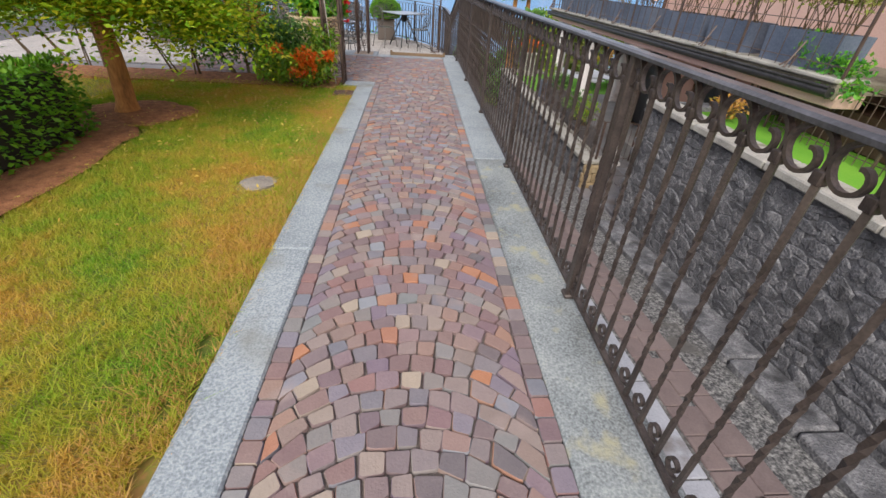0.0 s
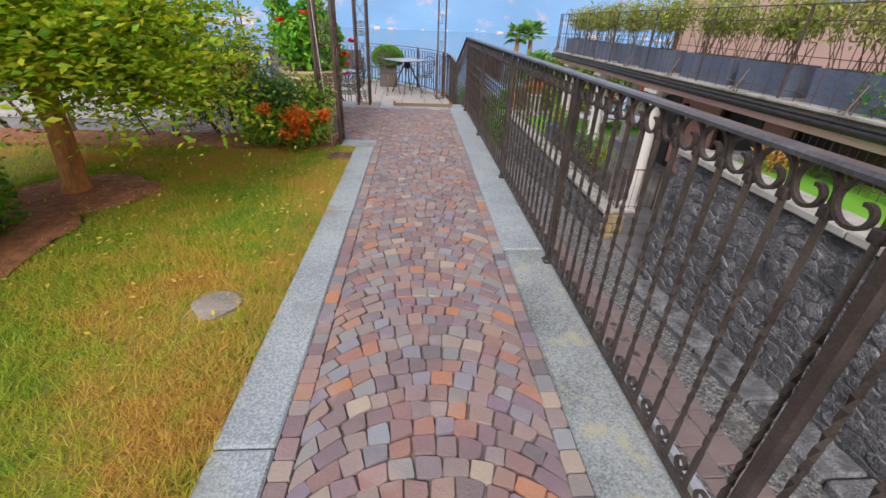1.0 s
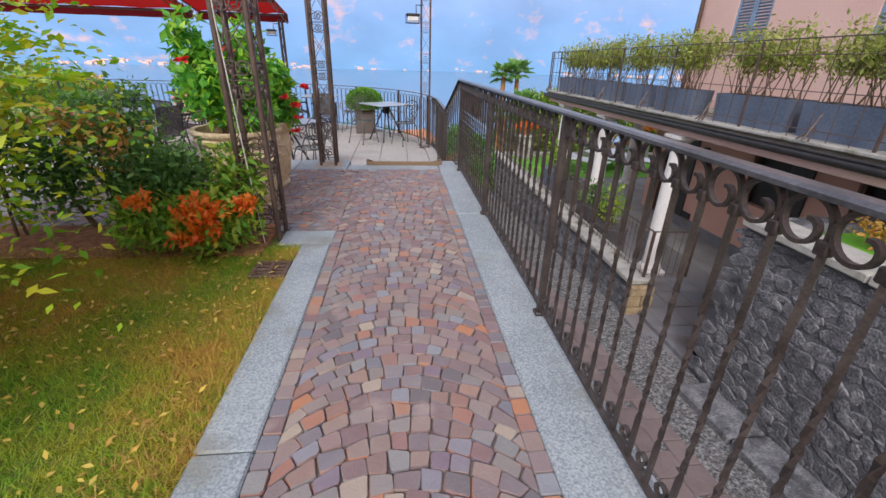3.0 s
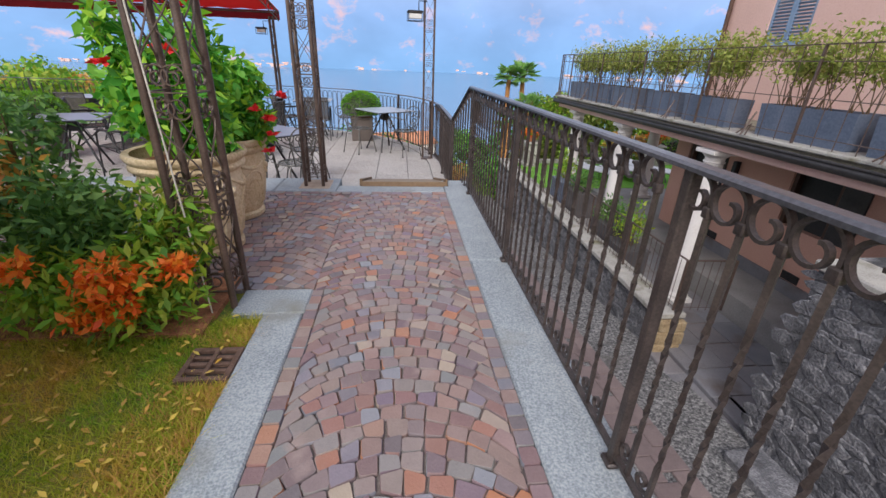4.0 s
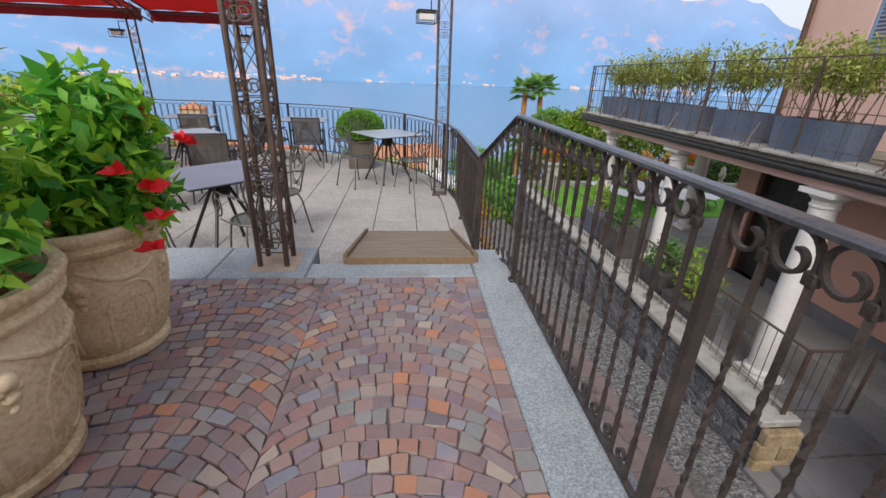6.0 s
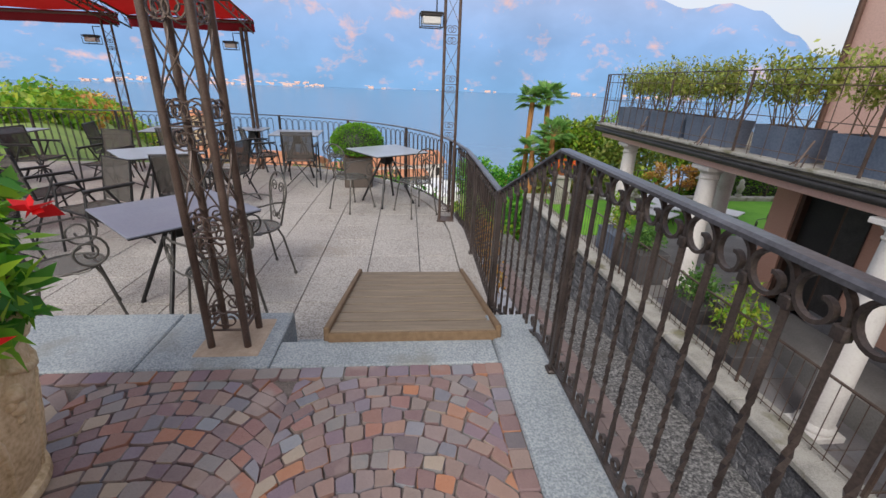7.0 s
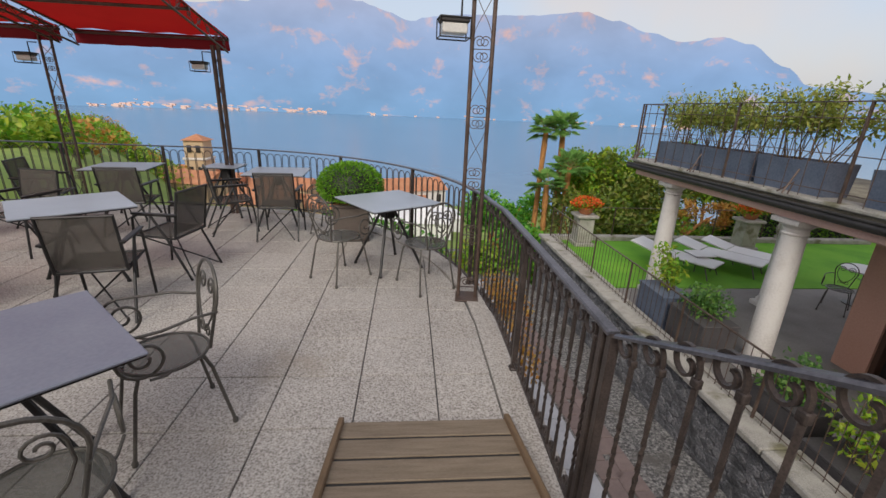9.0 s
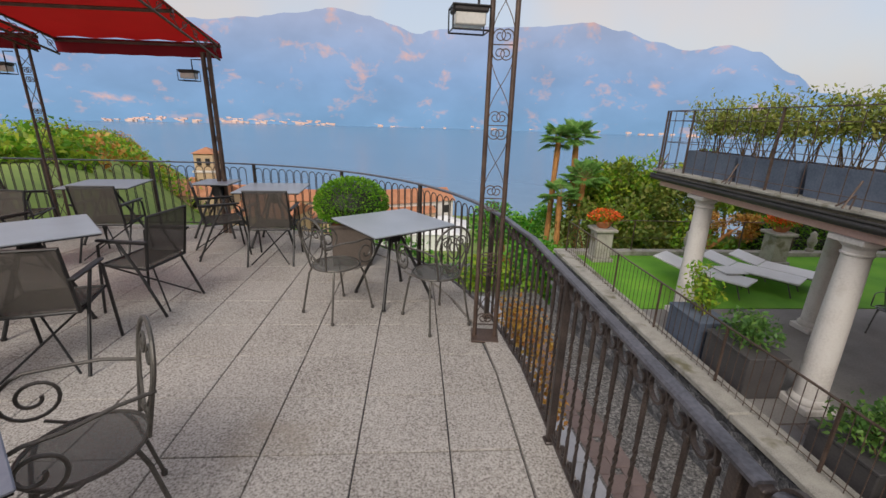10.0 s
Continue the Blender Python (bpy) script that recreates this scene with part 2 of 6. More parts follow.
L_lime = leafmat("yellow_green_leaves", [(0.10, 0.27, 0.008), (0.29, 0.52, 0.012), (0.54, 0.62, 0.015), (0.66, 0.54, 0.02), (0.20, 0.40, 0.012)], trans=0.45)
L_hedge = leafmat("hedge_leaves", [(0.045, 0.17, 0.01), (0.14, 0.36, 0.018), (0.27, 0.52, 0.03)])
L_dark = leafmat("dark_shrub_leaves", [(0.03, 0.10, 0.025), (0.10, 0.25, 0.055), (0.22, 0.38, 0.07)])
L_green = leafmat("bright_leaves", [(0.04, 0.20, 0.025), (0.13, 0.46, 0.04), (0.32, 0.64, 0.055), (0.065, 0.29, 0.035)], trans=0.4)
L_fresh = leafmat("fresh_leaves", [(0.30, 0.60, 0.03), (0.46, 0.66, 0.04), (0.22, 0.52, 0.04)])
L_yellowg = leafmat("light_shrub_leaves", [(0.11, 0.30, 0.02), (0.28, 0.50, 0.03), (0.52, 0.54, 0.05), (0.07, 0.20, 0.025)])
L_red = leafmat("orange_red_leaves", [(0.78, 0.13, 0.008), (0.88, 0.24, 0.015), (0.92, 0.38, 0.03), (0.66, 0.07, 0.01)], trans=0.45)
L_flower = leafmat("red_petals", [(0.70, 0.008, 0.010), (0.80, 0.02, 0.03)], trans=0.25)
L_orange = leafmat("orange_petals", [(0.75, 0.10, 0.01), (0.80, 0.22, 0.02), (0.6, 0.04, 0.02)], trans=0.25)
L_olive = leafmat("olive_leaves", [(0.13, 0.20, 0.03), (0.28, 0.38, 0.06), (0.46, 0.52, 0.12), (0.36, 0.33, 0.08)])
L_autumn = leafmat("autumn_leaves", [(0.45, 0.16, 0.03), (0.50, 0.30, 0.04), (0.35, 0.10, 0.02), (0.55, 0.42, 0.08)], trans=0.2)
L_fallen = leafmat("fallen_leaves", [(0.66, 0.46, 0.06), (0.68, 0.56, 0.12), (0.45, 0.22, 0.06), (0.62, 0.36, 0.06)], trans=0.15)
L_tree = leafmat("tree_leaves", [(0.06, 0.14, 0.02), (0.14, 0.24, 0.03), (0.25, 0.32, 0.05), (0.22, 0.19, 0.04)])
L_palm = leafmat("palm_leaves", [(0.10, 0.28, 0.05), (0.19, 0.40, 0.09), (0.30, 0.47, 0.13)])


# ---- mesh helpers ----
class Geo:
    """Gathers vertices and faces of one mesh."""

    def __init__(self):
        self.v, self.f = [], []

    def add(self, vs, fs, m=None):
        k = len(self.v)
        self.v += [tuple(m @ Vector(p)) for p in vs] if m else [tuple(p) for p in vs]
        self.f += [tuple(i + k for i in q) for q in fs]
        return self

    def box(self, x0, x1, y0, y1, z0, z1, b=0.0, m=None):
        if x1 < x0: x0, x1 = x1, x0
        b = min(b, (x1 - x0) * 0.45, (y1 - y0) * 0.45, (z1 - z0) * 0.45)
        if b <= 0:
            vs = [(x, y, z) for x in (x0, x1) for y in (y0, y1) for z in (z0, z1)]
            return self.add(vs, [(0, 1, 3, 2), (4, 6, 7, 5), (0, 4, 5, 1), (2, 3, 7, 6), (0, 2, 6, 4), (1, 5, 7, 3)], m)
        vs, ix = [], {}
        for i, (x, sx) in enumerate(((x0, 1), (x1, -1))):
            for j, (y, sy) in enumerate(((y0, 1), (y1, -1))):
                for k, (z, sz) in enumerate(((z0, 1), (z1, -1))):
                    ix[i, j, k] = len(vs)
                    vs += [(x, y + sy * b, z + sz * b), (x + sx * b, y, z + sz * b), (x + sx * b, y + sy * b, z)]
        A = lambda i, j, k, a: ix[i, j, k] + a
        fs = [(A(0, 0, 0, 0), A(0, 0, 1, 0), A(0, 1, 1, 0), A(0, 1, 0, 0)), (A(1, 0, 0, 0), A(1, 1, 0, 0), A(1, 1, 1, 0), A(1, 0, 1, 0)),
              (A(0, 0, 0, 1), A(1, 0, 0, 1), A(1, 0, 1, 1), A(0, 0, 1, 1)), (A(0, 1, 0, 1), A(0, 1, 1, 1), A(1, 1, 1, 1), A(1, 1, 0, 1)),
              (A(0, 0, 0, 2), A(0, 1, 0, 2), A(1, 1, 0, 2), A(1, 0, 0, 2)), (A(0, 0, 1, 2), A(1, 0, 1, 2), A(1, 1, 1, 2), A(0, 1, 1, 2))]
        for i in (0, 1):
            for j in (0, 1):
                fs.append((A(i, j, 0, 0), A(i, j, 1, 0), A(i, j, 1, 1), A(i, j, 0, 1)))
                fs.append((A(i, 0, j, 0), A(i, 1, j, 0), A(i, 1, j, 2), A(i, 0, j, 2)))
                fs.append((A(0, i, j, 1), A(1, i, j, 1), A(1, i, j, 2), A(0, i, j, 2)))
                for k in (0, 1):
                    fs.append((A(i, j, k, 0), A(i, j, k, 1), A(i, j, k, 2)))
        return self.add(vs, fs, m)

    def tube(self, pts, r, n=6, flat=None, m=None, twist=0.0, cap=True, up=(0, 0, 1), closed=False):
        """A bar along pts; r may be a list; flat=(w, h) gives a flat bar whose h lies along up."""
        pts = [Vector(p) for p in pts]
        k = len(pts)
        vs, ref = [], Vector(up)
        for i, p in enumerate(pts):
            if closed:
                d = (pts[(i + 1) % k] - pts[i - 1]).normalized()
            else:
                d = (pts[min(i + 1, k - 1)] - pts[max(i - 1, 0)]).normalized()
            a = ref - d * ref.dot(d)
            if a.length < 1e-3:
                a = Vector((1, 0, 0)) - d * d.x
                if a.length < 1e-3:
                    a = Vector((0, 1, 0))
            a.normalize()
            if flat is None:
                ref = a
            s = d.cross(a)
            rr = r[i] if isinstance(r, (list, tuple)) else r
            if flat:
                w, h = flat
                for u, t in ((-1, -1), (1, -1), (1, 1), (-1, 1)):
                    vs.append(p + s * (u * w / 2) + a * (t * h / 2))
            else:
                for j in range(n):
                    w = 2 * math.pi * (j + 0.5) / n + twist * i
                    vs.append(p + (a * math.cos(w) + s * math.sin(w)) * rr)
        if flat: n = 4
        fs = [(i * n + j, i * n + (j + 1) % n, (i + 1) * n + (j + 1) % n, (i + 1) * n + j) for i in range(k - 1) for j in range(n)]
        if closed:
            fs += [((k - 1) * n + j, (k - 1) * n + (j + 1) % n, (j + 1) % n, j) for j in range(n)]
        elif cap:
            fs += [tuple(range(n))[::-1], tuple(range((k - 1) * n, k * n))]
        return self.add(vs, fs, m)

    def lathe(self, prof, n=20, c=(0, 0), m=None, wob=None):
        vs = []
        for r, z in prof:
            for j in range(n):
                w = 2 * math.pi * j / n
                q = r * (wob(w, z) if wob else 1)
                vs.append((c[0] + q * math.cos(w), c[1] + q * math.sin(w), z))
        k = len(prof)
        fs = [(i * n + j, i * n + (j + 1) % n, (i + 1) * n + (j + 1) % n, (i + 1) * n + j) for i in range(k - 1) for j in range(n)]
        fs += [tuple(range(n))[::-1], tuple(range((k - 1) * n, k * n))]
        return self.add(vs, fs, m)

    def mesh(self, name, material, smooth=None):
        me = bpy.data.meshes.new(name)
        me.from_pydata(self.v, [], self.f)
        me.materials.append(material)
        if smooth:
            me.polygons.foreach_set("use_smooth", [True] * len(me.polygons))
            me.set_sharp_from_angle(angle=radians(smooth))
        me.update()
        return me


def part(name, geo, material, parent=None, label="", smooth=40, m=None):
    me = geo if isinstance(geo, bpy.types.Mesh) else geo.mesh(name, material, smooth)
    ob = new(name, me)
    ob.parent = parent
    if m is not None:
        ob.matrix_basis = m
    return tagged(ob, label)


def thing(name, m, label, category, group="", kind=""):
    ob = new(name)
    ob.empty_display_size = 0.1
    ob.matrix_basis = m if isinstance(m, Matrix) else Matrix.Translation(m)
    return tagged(ob, label, category, group, kind)


def single(name, geo, material, label, category="", group="", kind="", smooth=40, m=None):
    ob = part(name, geo, material, None, label, smooth, m)
    return tagged(ob, label, category, group, kind)


def arrays(name, v, f, material, smooth=False):
    """A mesh from numpy arrays of vertices and of equal faces."""
    me = bpy.data.meshes.new(name)
    k = f.shape[1]
    me.vertices.add(len(v))
    me.vertices.foreach_set("co", v.astype(np.float32).ravel())
    me.loops.add(f.size)
    me.loops.foreach_set("vertex_index", f.astype(np.int32).ravel())
    me.polygons.add(len(f))
    me.polygons.foreach_set("loop_start", np.arange(0, f.size, k, dtype=np.int32))
    me.update(calc_edges=True)
    if smooth:
        me.polygons.foreach_set("use_smooth", np.ones(len(f), dtype=bool))
    me.materials.append(material)
    me.validate()
    return me


def leaf_mesh(name, c, size, material, rng, up=0.35, long=2.0, droop=0.0, dirs=None):
    """Leaves at the points c: each a folded blade of four points."""
    n = len(c)
    d = rng.normal(size=(n, 3)) if dirs is None else dirs + rng.normal(size=(n, 3)) * 0.35
    d[:, 2] -= droop
    d /= np.linalg.norm(d, axis=1)[:, None]
    nrm = rng.normal(size=(n, 3))
    nrm[:, 2] += up * 4
    s = np.cross(d, nrm)
    s /= np.linalg.norm(s, axis=1)[:, None] + 1e-9
    w = np.cross(s, d)
    L = (size * rng.uniform(0.6, 1.3, n))[:, None]
    W = L / long
    v = np.stack([c, c + d * L * 0.45 + s * W * 0.5 + w * W * 0.15, c + d * L, c + d * L * 0.45 - s * W * 0.5 + w * W * 0.15], 1).reshape(-1, 3)
    f = np.arange(4 * n).reshape(n, 4)
    tri = np.concatenate([f[:, [0, 1, 2]], f[:, [0, 2, 3]]])
    return arrays(name, v, tri, material)


def cloud_pts(rng, n, blobs, shell=0.55):
    """Points in a set of blobs (x, y, z, rx, ry, rz), denser towards the outside."""
    b = np.array(blobs, float)
    vol = b[:, 3] * b[:, 4] * b[:, 5]
    i = rng.choice(len(b), n, p=vol / vol.sum())
    d = rng.normal(size=(n, 3))
    d /= np.linalg.norm(d, axis=1)[:, None]
    r = rng.uniform(shell, 1.0, n)[:, None]
    return b[i, :3] + d * r * b[i, 3:]


def spiral(cx, cy, r0, r1, a0, turns, n=14):
    """Points of a spiral in a plane, from radius r0 at angle a0 (degrees) in to r1."""
    return [(cx + (r0 + (r1 - r0) * i / n) * math.cos(radians(a0) + 2 * math.pi * turns * i / n),
             cy + (r0 + (r1 - r0) * i / n) * math.sin(radians(a0) + 2 * math.pi * turns * i / n)) for i in range(n + 1)]
# ---- the large structure ----
RNG = np.random.default_rng(7)
TZ, CZ = -0.38, -2.05          # terrace floor, lower court
CX, CY, CR = -3.27, 10.85, 3.92  # centre and radius of the terrace's rounded corner


def alley_z(y):
    return -2.05 - 0.1 * (y - 3.0)


def edge_line(off=0.0, step=6):
    """The terrace's outer edge: straight, round the corner, then straight to the far side."""
    r = CR + off
    pts = [(CX + r, 8.9)]
    pts += [(CX + r * math.cos(radians(a)), CY + r * math.sin(radians(a))) for a in range(0, 91, step)]
    k = CY + r
    return pts + [(-11.0, k)]


# lawn of the upper garden
g = Geo()
N = 60
xs = [-16 + 15.31 * i / N for i in range(N + 1)]
ys = [-7 + 12.9 * i / N for i in range(N + 1)]
g.v = [(x, y, -0.012 + 0.012 * noise.noise((x * 1.3, y * 1.3, 0)) - (0.02 if x > -0.9 else 0)) for y in ys for x in xs]
g.f = [(j * (N + 1) + i, j * (N + 1) + i + 1, (j + 1) * (N + 1) + i + 1, (j + 1) * (N + 1) + i) for j in range(N) for i in range(N)]
single("ground", g, M_turf, "dry yellow-green mown lawn beside the path", kind="structure", smooth=180)

# bed of the setts
g = Geo()
g.box(-0.485, 0.525, -6, 5.8, -0.25, -0.012)
g.box(-3.2, 0.525, 5.8, 7.835, -0.25, -0.012)
path = single("pavement", g, M_joint, "path of reddish porphyry setts laid in arcs", kind="structure", smooth=None)

# kerbs
kerb_l = thing("kerb_left", (0, 0, 0), "grey granite kerb slabs along the lawn", "kerb", kind="structure")
for y0, y1 in ((-6.0, -2.1), (-2.1, 0.0), (0.0, 1.8), (1.8, 3.75), (3.75, 5.53)):
    part("kerb_stone", Geo().box(-0.69, -0.485, y0 + 0.003, y1 - 0.003, -0.2, 0.012, 0.008), M_granite, kerb_l)
part("kerb_stone", Geo().box(-0.86, -0.475, 5.533, 5.79, -0.2, 0.010, 0.008), M_granite, kerb_l)
kerb_r = thing("kerb_right", (0, 0, 0), "weathered granite kerb carrying the iron railing", "kerb", kind="structure")
for y0, y1, mm in ((-6.0, -2.8, M_granite_old), (-2.8, 0.16, M_granite_old), (0.16, 3.16, M_granite_old), (3.16, 6.155, M_granite), (6.155, 8.30, M_granite)):
    part("kerb_stone", Geo().box(0.525, 0.84, y0 + 0.003, y1 - 0.003, -0.3, 0.012, 0.010), mm, kerb_r)

# granite landing and step down to the terrace
steps = thing("landing", (0, 0, 0), "speckled grey granite landing slabs and step", "step", kind="structure")
for x0, x1 in ((-3.4, -2.2), (-2.2, -1.25), (-1.25, -0.62)):
    part("slab", Geo().box(x0 + 0.003, x1 - 0.003, 7.84, 8.36, -0.45, 0.006, 0.008), M_granite, steps)
part("slab", Geo().box(-0.617, 0.522, 7.84, 8.055, -0.45, 0.006, 0.008), M_granite, steps)
part("step_slab", Geo().box(-0.617, 0.84, 8.06, 8.36, -0.45, -0.185, 0.008), M_granite, steps)
part("mortar_bed", Geo().box(-1.02, -0.70, 7.93, 8.28, -0.02, 0.012, 0.006), mat("mortar", [(0.33, 0.25, 0.18), (0.48, 0.38, 0.29)], 12, 60, 0.9, bump=0.4), steps)

# terrace base and its retaining wall
line = edge_line(0.12)
poly = [(0.76, 8.3)] + line[1:] + [(-11.0, 8.3)]
g = Geo()
k = len(poly)
g.v = [(x, y, TZ - 0.02) for x, y in poly] + [(x, y, -7.0) for x, y in poly]
g.f = [tuple(range(k))] + [(i, i + k, (i + 1) % k + k, (i + 1) % k) for i in range(k)]
single("terrace", g, M_mortar, "terrace slab above its retaining wall", kind="structure", smooth=None)
g = Geo()
g.box(-3.2, 0.86, -6, 8.3, -5.0, -0.26)
single("wall_garden", g, M_mortar, "retaining wall under the path", kind="structure", smooth=None)
g = Geo()
g.box(-11, -3.21, 5.9, 8.29, -5.0, TZ - 0.02)
single("wall_bed", g, M_court, "earth below the side of the terrace", kind="structure", smooth=None)

# alley below, running down to the lake
g = Geo()
g.v = [(x, y, alley_z(y) - dz) for y in (-8, 24) for x, dz in ((0.86, 0.0), (2.35, 0.0), (2.9, 0.02), (3.8, 0.0))]
g.f = [(0, 1, 5, 4), (1, 2, 6, 5), (2, 3, 7, 6)]
alley = single("alley_floor", g, M_pebble, "sloping alley floor of small pebbles", kind="structure", smooth=None)

# lower walls on the far side of the alley
def lower_wall(name, y0, y1, top, label):
    g = Geo().box(3.79, 4.1, y0, y1, -6.0, top - 0.09)
    w = single(name, g, M_mortar, label, kind="structure", smooth=None)
    n = max(1, round((y1 - y0) / 1.3))
    for i in range(n):
        a, b = y0 + (y1 - y0) * i / n, y0 + (y1 - y0) * (i + 1) / n
        part("cap_stone", Geo().box(3.70, 4.14, a + 0.004, b - 0.004, top - 0.09, top + RNG.uniform(-0.004, 0.004), 0.015), M_cap, w)
    return w


near_wall = lower_wall("wall_alley_near", -8, 6.55, -0.20, "dark rubble stone wall with a pale cap")
far_wall = lower_wall("wall_alley_far", 8.25, 18.8, -1.90, "dark rubble stone wall with a mossy pale cap")
g = Geo().box(4.1, 7.0, 6.35, 6.65, -6.0, -0.25)
single("wall_return", g, M_wallstone, "stone wall end beside the garden steps", kind="structure", smooth=None)

# lower court and lawn
g = Geo().box(5.45, 14.0, 6.6, 15.35, -5.0, CZ).box(4.1, 5.45, 12.2, 15.35, -5.0, CZ)
single("court", g, M_court, "pale paved court below the portico", kind="structure", smooth=None)


def side_z(y):
    return max(LOW, min(CZ, CZ + (LOW - CZ) * (12.2 - y) / 2.4))


LOW = -2.45                     # foot of the sloping side path
g = Geo()
prof = [(6.66, LOW), (9.8, LOW), (12.2, CZ)]
g.v = [(x, y, z) for x in (4.1, 5.45) for y, z in prof + [(12.2, -5.0), (6.66, -5.0)]]
g.f = [(0, 1, 2, 3, 4), (9, 8, 7, 6, 5)] + [(i, i + 5, (i + 1) % 5 + 5, (i + 1) % 5) for i in range(5)]
single("side_path", g, M_joint, "grey slate path sloping beside the portico", kind="structure", smooth=None)
side_path = bpy.data.objects["side_path"]
for i in range(3):
    for k in range(6):
        x0, y0 = 4.11 + 0.445 * i, 6.68 + 0.52 * k
        part("slab", Geo().box(x0 + 0.006, x0 + 0.437, y0 + 0.006 + 0.02 * (i % 2), y0 + 0.512, LOW - 0.02, LOW + 0.012 + 0.003 * ((i + k) % 3), 0.006), M_slate, side_path)
slope_y = math.atan2(CZ - LOW, 2.4)
for i in range(3):
    for k in range(4):
        mm = Matrix.Translation((4.11 + 0.445 * i, 9.81, LOW)) @ Matrix.Rotation(slope_y, 4, "X")
        part("slab", Geo().box(0.006, 0.437, 0.6 * k + 0.006, 0.6 * k + 0.594, -0.02, 0.012, 0.006), M_slate, side_path, m=mm)
single("garden_bank", Geo().box(4.1, 14.0, -8, 6.35, -5.0, -0.32), M_lawn, "small green garden strip above the wall", kind="structure", smooth=None)
single("lower_lawn", Geo().box(4.1, 16.0, 15.35, 18.8, -5.0, CZ + 0.015), M_lawn, "lush green lawn of the lower garden", kind="structure", smooth=None)
flight = thing("alley_steps", (0, 0, 0), "slate steps from the alley to the court", "steps", kind="structure")
for i in range(3):
    for k in range(3):
        part("tread", Geo().box(3.40 + 0.26 * i, 4.12 + 0.03 * i, 6.67 + 0.525 * k, 7.19 + 0.525 * k, -3.2, LOW - 0.07 * (2 - i) + 0.012, 0.012), M_slate, flight)

# house: pink walls with openings
def wall_y(name, x0, x1, y0, y1, z0, z1, holes, material, label):
    """A wall along y with rectangular openings (ya, yb, za, zb)."""
    g = Geo()
    cuts = sorted({y0, y1, *[h[0] for h in holes], *[h[1] for h in holes]})
    for a, b in zip(cuts, cuts[1:]):
        zs = sorted([(h[2], h[3]) for h in holes if h[0] <= a and h[1] >= b])
        z = z0
        for za, zb in zs:
            if za > z:
                g.box(x0, x1, a, b, z, za)
            z = zb
        if z < z1:
            g.box(x0, x1, a, b, z, z1)
    return single(name, g, material, label, kind="structure", smooth=None)


DOORS = [(11.4, 12.2, CZ, -0.02), (8.75, 9.6, -1.0, -0.02), (6.9, 7.7, -1.0, -0.02)]
WINDOWS = [(10.75, 11.65, 1.75, 3.6), (7.9, 8.8, 1.75, 3.6), (5.0, 5.9, 1.75, 3.6)]
wall_y("wall_house_lower", 6.40, 7.25, -6, 12.66, CZ - 0.5, 0.34, DOORS, M_orange, "salmon orange rendered ground-floor wall")
wall_y("wall_house_upper", 6.853, 7.25, -6, 12.78, 0.34, 6.5, WINDOWS, M_pink, "pale pink rendered upper wall")
single("wall_house_end", Geo().box(7.25, 14, 12.45, 12.77, CZ - 0.5, 6.5), M_pink, "pale pink end wall of the house", kind="structure", smooth=None)
single("wall_house_plinth", Geo().box(6.37, 6.40, -6, 11.35, CZ, CZ + 0.22), M_slate, "grey plinth along the house", kind="structure", smooth=None)

# hillside down to the lake, the lake, and the far shore
def hill(x, y):
    d, a = math.hypot(x, y), math.degrees(math.atan2(x, y))
    z = -7.0 - 0.20 * max(0.0, d - 18)
    left = max(0.0, min(1.0, (-a - 19) / 15))
    left = left * left * (3 - 2 * left)
    z += left * (6.0 + 0.150 * max(0.0, min(d, 330) - 18))
    if d > 60:
        z += 2.5 * noise.noise((x * 0.02, y * 0.02, 3)) * min(1, (d - 60) / 60)
    return z


g = Geo()
NA, ND = 70, 46
for j in range(ND + 1):
    d = 14 + 620 * (j / ND) ** 2.0
    for i in range(NA + 1):
        a = radians(-100 + 200 * i / NA)
        x, y = d * math.sin(a), d * math.cos(a)
        g.v.append((x, y, hill(x, y) - (0 if d > 25 else 1.5)))
g.f = [(j * (NA + 1) + i, j * (NA + 1) + i + 1, (j + 1) * (NA + 1) + i + 1, (j + 1) * (NA + 1) + i) for j in range(ND) for i in range(NA)]
M_hill = mat("hill_meadow", [(0.09, 0.16, 0.03), (0.20, 0.28, 0.05), (0.33, 0.38, 0.08)], 0.02, 0.3, 0.95, bump=0)
single("hillside", g, M_hill, "green hillside falling to the lake", kind="structure", smooth=180)
LZ = -62.0
M_lake = mat("lake_water", [(0.11, 0.22, 0.34), (0.14, 0.26, 0.38)], 0.004, 0.05, 0.18, bump=0.25, bump_dist=0.5, spec=0.5)
g = Geo()
g.v = [(-4800, -200, LZ), (4800, -200, LZ), (4800, 4600, LZ), (-4800, 4600, LZ)]
g.f = [(0, 1, 2, 3)]
single("water", g, M_lake, "calm blue lake in the evening haze", kind="structure", smooth=None)

# mountains: relief whose evening haze and light are a glowing colour
RIDGE = [(-75, 0.12), (-50, 0.14), (-36, 0.155), (-24, 0.171), (-19.4, 0.184), (-14.5, 0.2), (-10, 0.216), (-6, 0.206), (-2.6, 0.191), (-0.2, 0.176), (3, 0.187), (6.5, 0.193), (15.4, 0.194), (20.6, 0.2), (24.5, 0.182), (28.2, 0.159), (31.8, 0.141), (35.4, 0.148), (38, 0.134), (41.3, 0.096), (43.9, 0.062), (50, 0.05), (62, 0.09), (80, 0.08)]


def ridge(a):
    for (a0, h0), (a1, h1) in zip(RIDGE, RIDGE[1:]):
        if a0 <= a <= a1:
            u = (a - a0) / (a1 - a0)
            u = u * u * (3 - 2 * u)
            return h0 + (h1 - h0) * u
    return 0.1


